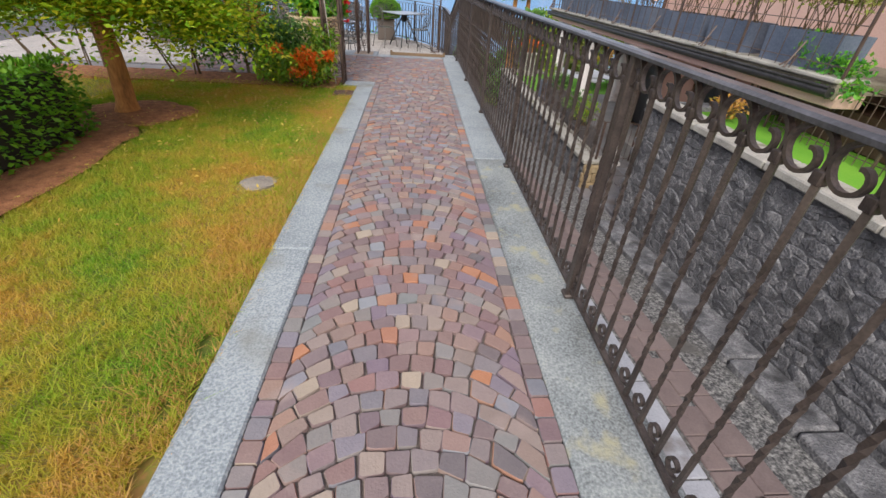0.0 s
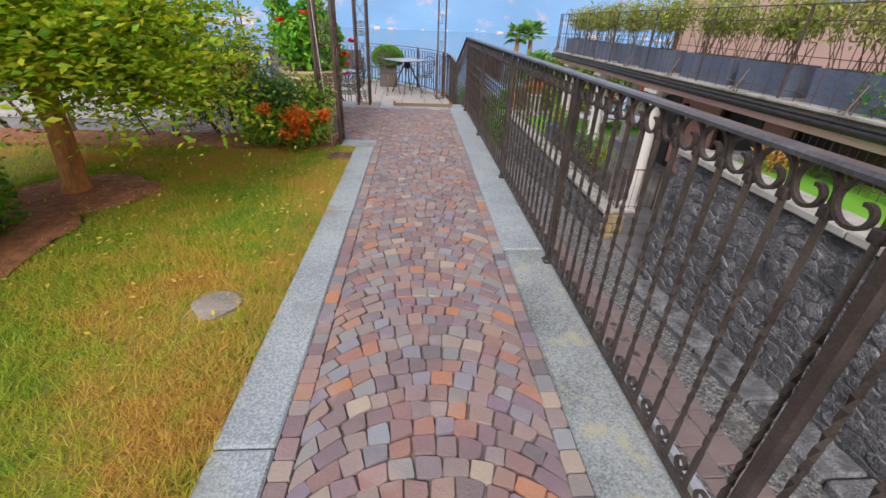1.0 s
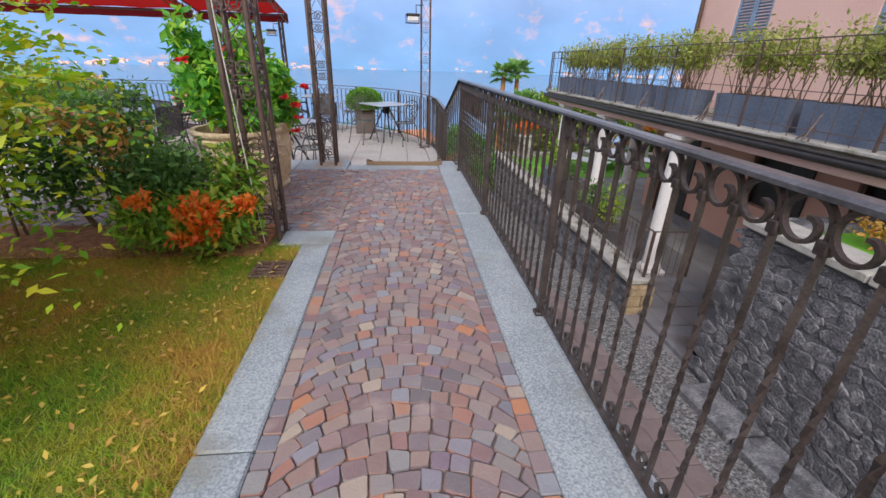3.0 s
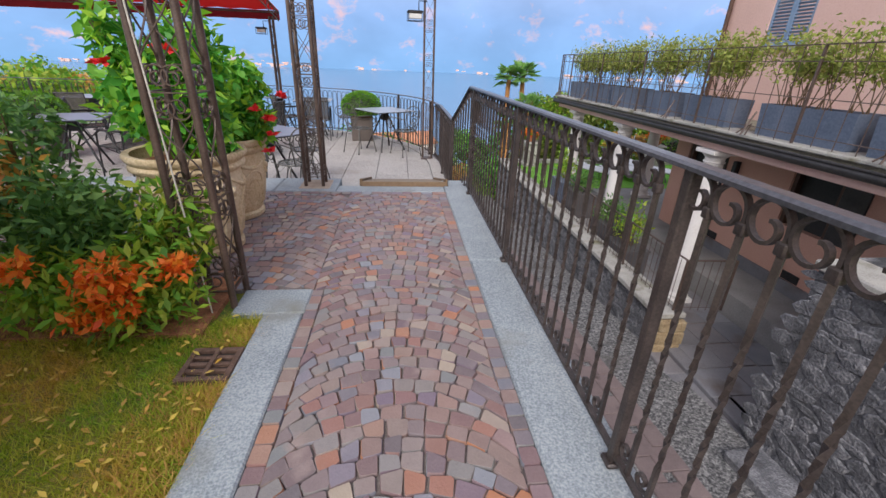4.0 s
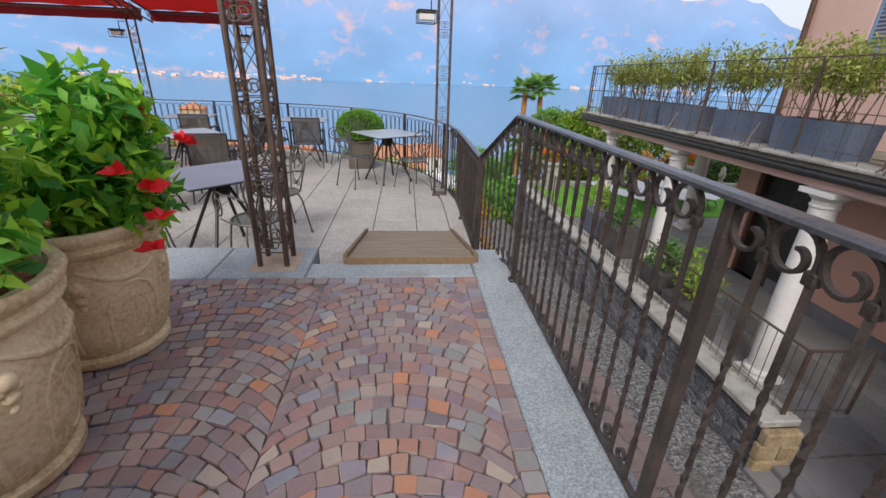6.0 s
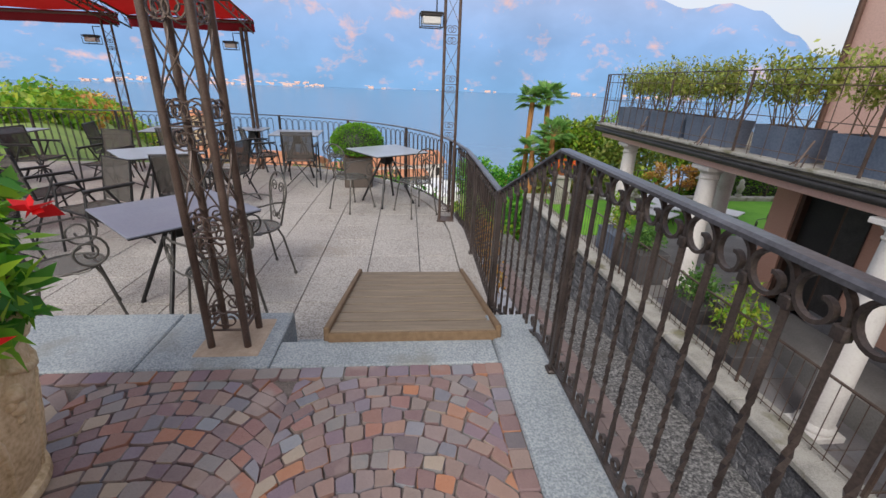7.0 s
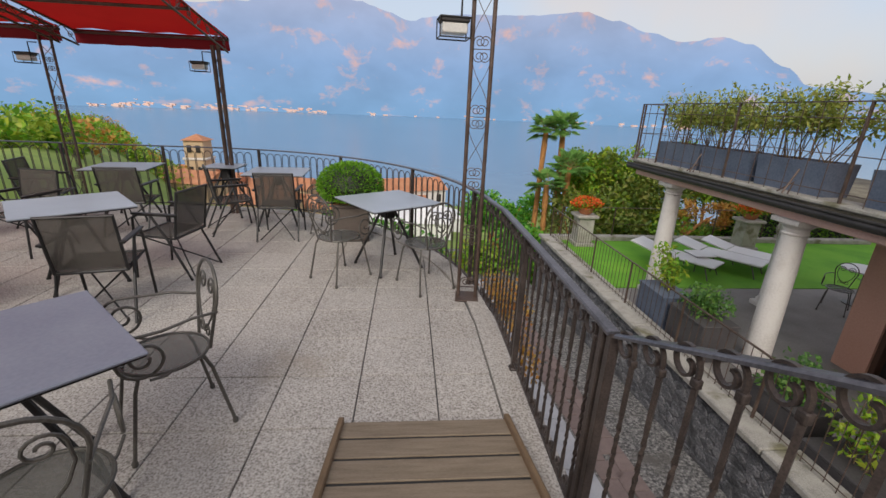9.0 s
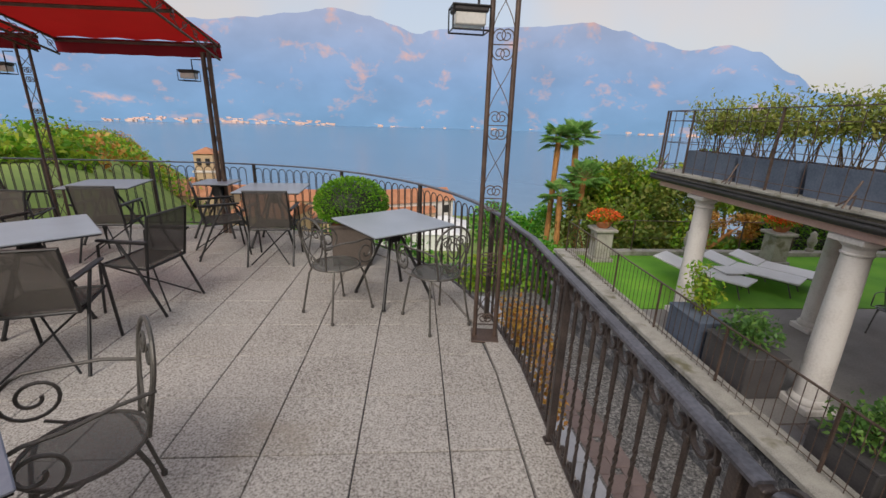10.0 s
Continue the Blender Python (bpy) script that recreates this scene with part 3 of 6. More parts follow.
# pure emission: haze by height and pink evening light painted into the colour
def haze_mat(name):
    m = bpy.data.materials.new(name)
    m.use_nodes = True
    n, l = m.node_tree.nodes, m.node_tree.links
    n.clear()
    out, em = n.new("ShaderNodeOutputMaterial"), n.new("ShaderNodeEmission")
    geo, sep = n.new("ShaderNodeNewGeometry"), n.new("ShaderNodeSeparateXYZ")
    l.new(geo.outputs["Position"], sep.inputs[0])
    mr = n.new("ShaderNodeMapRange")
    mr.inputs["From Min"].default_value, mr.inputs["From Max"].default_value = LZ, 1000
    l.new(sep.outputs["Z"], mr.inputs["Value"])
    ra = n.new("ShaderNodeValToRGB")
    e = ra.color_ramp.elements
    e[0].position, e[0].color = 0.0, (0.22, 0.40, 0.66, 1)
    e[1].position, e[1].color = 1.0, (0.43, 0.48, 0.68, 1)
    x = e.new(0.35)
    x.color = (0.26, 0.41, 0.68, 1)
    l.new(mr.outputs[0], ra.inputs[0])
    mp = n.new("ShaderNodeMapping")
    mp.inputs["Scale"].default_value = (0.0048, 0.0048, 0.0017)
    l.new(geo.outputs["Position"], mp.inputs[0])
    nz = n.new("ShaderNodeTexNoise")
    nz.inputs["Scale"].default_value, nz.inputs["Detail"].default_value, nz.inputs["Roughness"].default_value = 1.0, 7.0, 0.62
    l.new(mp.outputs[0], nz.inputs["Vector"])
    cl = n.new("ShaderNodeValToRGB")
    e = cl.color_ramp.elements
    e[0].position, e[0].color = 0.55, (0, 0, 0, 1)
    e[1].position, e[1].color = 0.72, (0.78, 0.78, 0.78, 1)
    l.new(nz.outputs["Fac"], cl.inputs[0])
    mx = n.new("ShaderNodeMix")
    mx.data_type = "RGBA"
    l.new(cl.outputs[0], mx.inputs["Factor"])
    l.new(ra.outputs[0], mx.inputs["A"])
    # peach noise patches paint the evening light on the cliffs
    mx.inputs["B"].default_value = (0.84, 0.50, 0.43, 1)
    # slow noise dims the glow unevenly
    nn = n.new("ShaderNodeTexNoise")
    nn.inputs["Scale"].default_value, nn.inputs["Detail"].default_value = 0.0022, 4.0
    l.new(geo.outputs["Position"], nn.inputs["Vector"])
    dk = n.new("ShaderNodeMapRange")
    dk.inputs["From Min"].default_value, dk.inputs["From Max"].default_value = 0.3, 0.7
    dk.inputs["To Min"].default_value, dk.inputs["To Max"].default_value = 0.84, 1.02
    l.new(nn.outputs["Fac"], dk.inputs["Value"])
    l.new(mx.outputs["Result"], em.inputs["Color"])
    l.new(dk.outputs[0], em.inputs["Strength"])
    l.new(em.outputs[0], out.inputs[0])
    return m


M_haze = haze_mat("glowing_haze_mountain")
g = Geo()
NA, ND = 220, 16
for j in range(ND + 1):
    u = j / ND
    for i in range(NA + 1):
        a = -78 + 156 * i / NA
        d = 3300 + 1000 * u
        x, y = d * math.sin(radians(a)), d * math.cos(radians(a))
        top = ridge(a) * d - LZ
        h = top * (u ** 1.15) * (1 + (0.22 * noise.noise((x * 0.0022, y * 0.0022, 1)) + 0.12 * noise.noise((x * 0.007, y * 0.007, 5))) * (1 - u ** 3)) + (10 * noise.noise((a * 1.1, 0, 9)) + 5 * noise.noise((a * 3.7, 0, 9))) * u
        g.v.append((x, y, LZ + h))
g.f = [(j * (NA + 1) + i, j * (NA + 1) + i + 1, (j + 1) * (NA + 1) + i + 1, (j + 1) * (NA + 1) + i) for j in range(ND) for i in range(NA)]
single("backdrop", g, M_haze, "hazy blue mountains across the lake, haze and pink cliff light painted as glow", kind="structure", smooth=180)
# ---- railings ----
RX = 0.765


def crook(h, low=True):
    """A baluster with a crook and scroll at its head, a twist in the middle and a small scroll at its foot."""
    g = Geo()
    n = 26
    z0, z1 = 0.05, h - 0.070
    pts, tw = [], []
    vs = []
    half = 0.0068
    ang = 0.0
    for i in range(n + 1):
        u = i / n
        z = z0 + (z1 - z0) * u
        if 0.22 < u < 0.80:
            ang += 2 * math.pi * 2.6 / (n * 0.58)
        for k in range(4):
            a = ang + math.pi / 4 + k * math.pi / 2
            vs.append((half * 1.41 * math.cos(a), half * 1.41 * math.sin(a), z))
    fs = [(i * 4 + k, i * 4 + (k + 1) % 4, (i + 1) * 4 + (k + 1) % 4, (i + 1) * 4 + k) for i in range(n) for k in range(4)]
    g.add(vs, fs)
    # an arch over to the next bar, down beside its collar and in to a curl
    bow = []
    for i in range(27):
        u = i / 26
        w = math.pi - 2 * math.pi * 1.22 * u
        q = 0.050 - 0.034 * max(0.0, u - 0.35) / 0.65
        bow.append((0.050 + q * math.cos(w), h - 0.054 + q * math.sin(w) - 0.010 * max(0.0, u - 0.35)))
    g.tube([(0, y, z) for y, z in [(0, z1 - 0.03)] + bow], 0, flat=(0.0085, 0.014), up=(1, 0, 0))
    g.box(-0.011, 0.011, -0.012, 0.014, z1 - 0.03, z1 - 0.002, 0.003)
    if low:
        s = spiral(0.036, 0.125, 0.036, 0.010, 180, 1.25, 16)
        g.tube([(0, y, z) for y, z in [(0, 0.17)] + s], 0, flat=(0.007, 0.014), up=(1, 0, 0))
    return g


def hoop(h, w):
    """A plain baluster pair joined by a round arch under the rail."""
    g = Geo()
    r = w / 2
    g.tube([(0, 0, 0.05), (0, 0, h - 0.1)] + [(0, r - r * math.cos(radians(a)), h - 0.1 + r * math.sin(radians(a))) for a in range(20, 181, 20)] + [(0, w, 0.05)], 0.006, 5)
    return g


rail = thing("iron_railing", (RX, 0, 0), "dark brown wrought iron railing with twisted bars and scrolls", "railing")
TOP = 1.06
BEND_Y, END_Y, END_Z = 7.98, 8.93, 0.635


def topbar(pts, name="top_rail"):
    g = Geo()
    vs, fs = [], []
    prof = [(-0.026, 0.0), (-0.026, 0.010), (-0.018, 0.017), (0.018, 0.017), (0.026, 0.010), (0.026, 0.0)]
    for i, p in enumerate(pts):
        d = Vector(pts[min(i + 1, len(pts) - 1)]) - Vector(pts[max(i - 1, 0)])
        s = Vector((d.y, -d.x, 0)).normalized()
        for u, z in prof:
            vs.append(Vector(p) + s * u + Vector((0, 0, z - 0.017)))
    k = len(prof)
    for i in range(len(pts) - 1):
        fs += [(i * k + j, i * k + (j + 1) % k, (i + 1) * k + (j + 1) % k, (i + 1) * k + j) for j in range(k)]
    fs += [tuple(range(k)), tuple(range((len(pts) - 1) * k, len(pts) * k))[::-1]]
    return g.add(vs, fs)


part("top_rail", topbar([(0, y, TOP) for y in (-4, -2, 0, 2, 4, 6, BEND_Y)] + [(-0.02, (BEND_Y + END_Y) / 2, (TOP + END_Z) / 2 + 0.003), (-0.05, END_Y, END_Z)]), M_railtop, rail, "grey-brown flat top rail with sky sheen painted into its colour", smooth=30)
part("bottom_rail", Geo().tube([(0, -4, 0.062), (0, 7.9, 0.062), (0, 8.02, 0.045), (-0.05, END_Y, -0.31)], 0, flat=(0.022, 0.014)), M_rail, rail, smooth=None)
post_geo = Geo().box(-0.017, 0.017, -0.017, 0.017, -0.02, TOP - 0.018, 0.004).box(-0.03, 0.03, -0.03, 0.03, 0.0, 0.022, 0.006).mesh("post", M_rail, 40)
for y in (-3.2, -1.66, -0.10, 1.44, 3.0, 4.52, 6.13, 7.75):
    part("post", post_geo, None, rail, m=Matrix.Translation((0, y, 0.012)))
bal = crook(TOP - 0.014).mesh("baluster", M_rail, 60)
y = -3.9
while y < BEND_Y - 0.02:
    if min(abs(y - p) for p in (-3.2, -1.66, -0.10, 1.44, 3.0, 4.52, 6.13, 7.75)) > 0.035:
        part("baluster", bal, None, rail, m=Matrix.Translation((0, y, 0)) @ Matrix.Rotation(RNG.uniform(-0.05, 0.05), 4, "Z"))
    y += 0.1055
for i in range(7):
    u = (i + 0.6) / 7.3
    y = BEND_Y + (END_Y - BEND_Y) * u
    part("baluster", bal, None, rail, m=Matrix.Translation((-0.05 * u, y, (END_Z - TOP) * u)))

# the railing round the terrace
t_rail = thing("terrace_railing", (0, 0, TZ), "dark iron railing curving round the terrace edge", "railing")
TH = 1.0
line = edge_line(0.06, 3)
line = [(0.715, 8.97), (0.73, 10.0), (0.735, 10.85)] + [p for p in line if p[1] > 10.9]
acc = [0.0]
for a, b in zip(line, line[1:]):
    acc.append(acc[-1] + math.dist(a, b))


def along(s):
    for i in range(len(line) - 1):
        if s <= acc[i + 1] or i == len(line) - 2:
            u = (s - acc[i]) / (acc[i + 1] - acc[i])
            a, b = line[i], line[i + 1]
            return a[0] + (b[0] - a[0]) * u, a[1] + (b[1] - a[1]) * u, math.atan2(-(b[0] - a[0]), b[1] - a[1])


part("top_rail", topbar([(*p, TH) for p in line]), M_railtop, t_rail, "grey-brown flat top rail with sky sheen painted into its colour", smooth=30)
part("bottom_rail", Geo().tube([(*p, 0.07) for p in line], 0, flat=(0.022, 0.014)), M_rail, t_rail, smooth=None)
short_post = Geo().box(-0.019, 0.019, -0.019, 0.019, 0.0, TH - 0.018, 0.004).box(-0.032, 0.032, -0.032, 0.032, 0.0, 0.02, 0.006).mesh("post", M_rail, 40)
ornate = crook(TH - 0.014).mesh("baluster", M_rail, 60)
plain = hoop(TH - 0.018, 0.11).mesh("baluster_pair", M_rail, 60)
posts = [0.0, 0.06] + [1.2 + 1.52 * i for i in range(9)]
for s in posts:
    x, y, a = along(s)
    part("post", short_post, None, t_rail, m=Matrix.Translation((x, y, 0.008)) @ Matrix.Rotation(a, 4, "Z"))
s = 0.13
while s < acc[-1] - 0.2:
    if min(abs(s - p) for p in posts) > 0.035:
        x, y, a = along(s)
        part("baluster", ornate if s < 2.3 else plain, None, t_rail, m=Matrix.Translation((x, y, 0)) @ Matrix.Rotation(a, 4, "Z"))
    s += 0.1055 if s < 2.3 else 0.13


# ---- trellis columns of wrought iron ----
def trellis(name_m, h, w, label, bar=0.0125, period=0.60, strip=1.0, ladder=False):
    t = thing("trellis_column", name_m, label, "iron column", "trellis columns")
    q = w / 2
    for x, y in (((-q, 0), (q, 0)) if ladder else ((-q, -q), (q, -q), (q, q), (-q, q))):
        part("bar", Geo().tube([(x, y, 0), (x, y, h)], bar, 10), M_iron, t, smooth=60)
    for f in range(1 if ladder else 4):
        g = Geo()
        z = 0.10
        while z < h - 0.2:
            z1 = min(z + period, h - 0.05)
            e = w / 2 - 0.01
            g.tube([(-e, 0, z), (e, 0, z)], 0, flat=(0.006, 0.014), up=(0, 1, 0))
            r = w * 0.28
            for sx in (-1, 1):
                for up in (-1, 1):
                    if up < 0 and z < 0.12:
                        continue
                    sp = spiral(0, 0, r, r * 0.35, 0, 1.3, 18)
                    pts = [(sx * (e - r - 0.004) + sx * u, 0, z + up * (r + 0.008) + up * v) for u, v in sp]
                    # the tail sweeps from the scroll to the middle of the next bay
                    g.tube(pts, 0, flat=(0.006, 0.009 * strip), up=(0, 1, 0))
                x_a, x_b = sx * e, -sx * e
                tail = []
                for i in range(11):
                    u = i / 10
                    s = u * u * (3 - 2 * u)
                    tail.append((x_a + (x_b - x_a) * s, 0.004 * sx, z + 2 * r * 0.8 + (z1 - z - 4 * r * 0.8) * u))
                g.tube(tail, 0, flat=(0.005, 0.0075), up=(0, 1, 0))
            z += period
        a = f * math.pi / 2
        part("scroll_panel", g, M_iron, t, smooth=60, m=Matrix.Rotation(a, 4, "Z") @ Matrix.Translation((0, 0 if ladder else q, 0)))
    return t


COL_A = trellis(Matrix.Translation((-0.863, 8.10, 0.012)), 3.0, 0.18, "brown wrought iron trellis column on the granite landing", 0.0185, 0.50, 1.2)
COL_G = trellis(Matrix.Translation((-0.965, 5.715, 0.0)), 3.0, 0.20, "brown wrought iron trellis column at the planting bed", 0.0185, 0.50, 1.2)
COL_B = trellis(Matrix.Translation((0.555, 11.36, TZ + 0.012)) @ Matrix.Rotation(-0.12, 4, "Z"), 3.2, 0.165, "slim wrought iron column beside the terrace railing", 0.018, 0.52, 1.3, True)
COL_C = trellis(Matrix.Translation((-2.80, 14.50, TZ)), 2.46, 0.075, "slim wrought iron column carrying the awning corner", 0.03, 0.5, 1.0, True)
COL_E = trellis(Matrix.Translation((-4.95, 14.35, TZ)), 2.46, 0.15, "slim wrought iron column under the awning", 0.018, 0.5, 1.2, True)
part("base_plate", Geo().box(-0.11, 0.11, -0.11, 0.11, -0.012, 0.004, 0.003), M_iron, COL_B)
rope = single("rope", Geo().tube([(-1.06, 5.60, 2.3), (-1.04, 5.585, 1.4), (-1.00, 5.57, 0.7), (-0.945, 5.53, 0.02)], 0.0042, 6), M_rope, "pale rope hanging from the trellis to the ground", "rope")


def floodlight(m, label, size=1.0):
    t = thing("flood_lamp", m, label, "lamp", "terrace lamps")
    s = size
    g = Geo()
    for z in (-0.09 * s, 0.05 * s):
        g.tube([(-0.12 * s, -0.08 * s, z), (0.12 * s, -0.08 * s, z), (0.12 * s, 0.08 * s, z), (-0.12 * s, 0.08 * s, z)], 0.006 * s, 5, closed=True)
    for x in (-0.12 * s, 0.12 * s):
        for y in (-0.08 * s, 0.08 * s):
            g.tube([(x, y, -0.09 * s), (x, y, 0.05 * s)], 0.005 * s, 5)
    part("cage", g, M_black, t)
    part("housing", Geo().box(-0.115 * s, 0.115 * s, -0.075 * s, 0.075 * s, 0.015 * s, 0.06 * s, 0.01), M_gutter, t)
    part("glass", Geo().box(-0.10 * s, 0.10 * s, -0.065 * s, 0.065 * s, -0.06 * s, 0.014 * s, 0.008), M_glass, t, "frosted white glass")
    part("bracket", Geo().tube([(0.06 * s, 0, 0.06 * s), (0.06 * s, 0, 0.20 * s), (0.19 * s, 0, 0.20 * s)], 0.009 * s, 6), M_black, t)
    return t


floodlight(Matrix.Translation((0.315, 11.33, 1.965)) @ Matrix.Rotation(0.1, 4, "Z"), "black caged flood lamp on the slim column", 1.0)
floodlight(Matrix.Translation((-3.02, 14.44, 1.80)), "small black flood lamp under the awning", 0.9)
floodlight(Matrix.Translation((-5.2, 14.3, 1.80)), "small black flood lamp under the awning", 0.9)


# ---- awning ----
def awning(x0, x1, yf, yb, zf, zb, label):
    t = thing("awning", (0, 0, 0), label, "awning", "terrace awnings")
    g = Geo()
    n, k = 8, 10
    vs = []
    for j in range(k + 1):
        v = j / k
        for i in range(n + 1):
            u = i / n
            sag = 0.05 * math.sin(math.pi * v) - 0.02 * abs(math.sin(4 * math.pi * u))
            vs.append((x0 + (x1 - x0) * u, yf + (yb - yf) * v, zf + 0.20 + (zb - zf) * v - sag))
    fs = [(j * (n + 1) + i, j * (n + 1) + i + 1, (j + 1) * (n + 1) + i + 1, (j + 1) * (n + 1) + i) for j in range(k) for i in range(n)]
    g.add(vs, fs)
    part("canopy", g, M_awning, t, "taut red canvas", smooth=60)
    g = Geo()
    m = 40
    vs = []
    for i in range(m + 1):
        u = i / m
        x = x0 + (x1 - x0) * u
        vs += [(x, yf - 0.01, zf + 0.20), (x, yf + 0.02, zf + 0.02 + 0.003 * math.cos(u * m * 0.9))]
    g.add(vs, [(2 * i, 2 * i + 2, 2 * i + 3, 2 * i + 1) for i in range(m)])
    part("valance", g, M_valance, t, "dark red canvas front valance", smooth=60)
    for x in (x0 + 0.03, x1 - 0.03):
        g = Geo()
        a, b = Vector((x, yf, zf + 0.17)), Vector((x, yb, zb + 0.17))
        d = Vector((0, 0, -0.17))
        g.tube([a, b], 0.016, 8)
        g.tube([a + d, b + d], 0.014, 8)
        steps_n = 14
        for i in range(steps_n):
            p, q = a + (b - a) * (i / steps_n), a + (b - a) * ((i + 1) / steps_n)
            g.tube([p, q + d] if i % 2 else [p + d, q], 0.006, 5)
            c = (p + q) / 2 + d / 2
            g.tube([(c.x, c.y + u, c.z + v) for u, v in spiral(0, 0, 0.05, 0.01, 0, 1.4, 12)], 0.005, 4)
        part("side_truss", g, M_iron, t)
    for v in (0.0, 0.33, 0.66, 1.0):
        y, z = yf + (yb - yf) * v, zf + 0.165 + (zb - zf) * v - 0.045 * math.sin(math.pi * v)
        part("cross_bar", Geo().tube([(x0, y, z), (x1, y, z)], 0.02, 8), M_iron, t)
    return t


awning(-4.70, -2.62, 14.55, 11.3, 2.00, 2.66, "red canvas awning with an ornate iron frame")
awning(-9.2, -4.74, 14.35, 11.3, 2.00, 2.62, "red canvas awning with an ornate iron frame")
# ---- things on the terrace ----
def iron_chair(m, label="grey wrought iron chair with scrolled back and mesh seat"):
    """Front is +y."""
    t = thing("iron_chair", m, label, "chair", "iron chairs")
    sz, r = 0.45, 0.205
    part("seat", Geo().lathe([(0.02, sz - 0.004), (r * 0.6, sz - 0.006), (r - 0.004, sz), (r - 0.004, sz + 0.004), (r * 0.6, sz - 0.002), (0.02, sz)], 28), M_mesh, t, "perforated grey metal seat")
    part("seat_ring", Geo().tube([(r * math.cos(a), r * math.sin(a), sz) for a in [2 * math.pi * i / 28 for i in range(28)]], 0.009, 6, closed=True), M_chair, t)
    for x, y in ((-1, 1), (1, 1), (-1, -1), (1, -1)):
        g = Geo().tube([(x * 0.14, y * 0.14, sz - 0.005), (x * 0.165, y * 0.17, sz - 0.08), (x * 0.20, y * 0.235, 0.012)], 0.0095, 7)
        g.lathe([(0.014, 0.0), (0.015, 0.02), (0.010, 0.03)], 8, (x * 0.20, y * 0.235))
        part("leg", g, M_chair, t)
    # back: a tall hoop with a heart of scrolls
    tilt = Matrix.Translation((0, -0.19, sz)) @ Matrix.Rotation(0.16, 4, "X")
    hoop_pts = [(-0.10, 0, 0)] + [(-0.165 * math.cos(radians(a)) * (1.0 if a < 60 or a > 120 else 1.0), 0, 0.30 + 0.165 * math.sin(radians(a))) for a in range(-25, 206, 15)] + [(0.10, 0, 0)]
    part("back_hoop", Geo().tube(hoop_pts, 0.009, 7, m=tilt), M_chair, t)
    g = Geo()
    for s in (-1, 1):
        heart = [(0.0, 0, 0.06), (s * 0.04, 0, 0.10), (s * 0.095, 0, 0.17), (s * 0.125, 0, 0.25), (s * 0.12, 0, 0.33)]
        heart += [(s * (0.065 + u), 0, 0.335 + v) for u, v in spiral(0, 0, 0.055, 0.012, 0, 1.45, 18)]
        g.tube(heart, 0.006, 6, m=tilt)
        g.tube([(s * (0.045 + u), 0, 0.075 + v) for u, v in spiral(0, 0, 0.042, 0.010, 180, -1.3, 14)], 0.005, 6, m=tilt)
    part("back_scroll", g, M_chair, t)
    for s in (-1, 1):
        g = Geo()
        arm = [(s * 0.15, -0.235, sz + 0.22), (s * 0.20, -0.11, sz + 0.245), (s * 0.245, 0.03, sz + 0.245)]
        arm += [(s * 0.255, 0.12 + u, sz + 0.135 + v) for u, v in spiral(0, 0, 0.118, 0.022, 85, -1.75, 30)]
        g.tube(arm, 0.0078, 7)
        g.tube([(s * 0.255, 0.11, sz + 0.02), (s * 0.22, 0.04, sz - 0.004), (s * 0.195, 0.0, sz)], 0.007, 6)
        part("arm", g, M_chair, t)
    return t


def sling_chair(m, label="dark grey metal armchair with woven sling seat"):
    t = thing("sling_chair", m, label, "chair", "sling armchairs")
    sz, w = 0.44, 0.255
    for s in (-1, 1):
        part("side_frame", Geo().tube([(s * w, 0.27, 0.0), (s * w, 0.20, 0.62), (s * w, 0.14, 0.655), (s * w, -0.22, 0.655)], 0.012, 7), M_black, t)
        part("rear_leg", Geo().tube([(s * w, -0.30, 0.0), (s * w, -0.12, 0.40), (s * w, 0.02, 0.655)], 0.012, 7), M_black, t)
        part("armrest", Geo().box(s * w - 0.022, s * w + 0.022, -0.24, 0.20, 0.655, 0.675, 0.006), M_black, t)
    part("back_frame", Geo().tube([(-0.235, -0.18, sz - 0.02), (-0.235, -0.26, 0.88), (0.235, -0.26, 0.88), (0.235, -0.18, sz - 0.02)], 0.013, 7), M_black, t)
    part("seat_frame", Geo().tube([(-0.235, -0.18, sz - 0.02), (-0.235, 0.23, sz), (0.235, 0.23, sz), (0.235, -0.18, sz - 0.02)], 0.012, 7, closed=True), M_black, t)
    part("seat", Geo().box(-0.225, 0.225, -0.19, 0.225, sz - 0.006, sz + 0.006, 0.004), M_sling, t, "woven grey sling")
    tilt = Matrix.Translation((0, -0.18, sz)) @ Matrix.Rotation(0.17, 4, "X")
    part("backrest", Geo().box(-0.225, 0.225, -0.005, 0.005, 0.02, 0.45, 0.003, m=tilt), M_sling, t, "woven grey sling back")
    g = Geo().tube([(-0.21, -0.30, 0.03), (0.21, 0.18, 0.42)], 0.008, 6)
    g.tube([(0.21, -0.30, 0.03), (-0.21, 0.18, 0.42)], 0.008, 6)
    part("cross_brace", g, M_black, t)
    return t


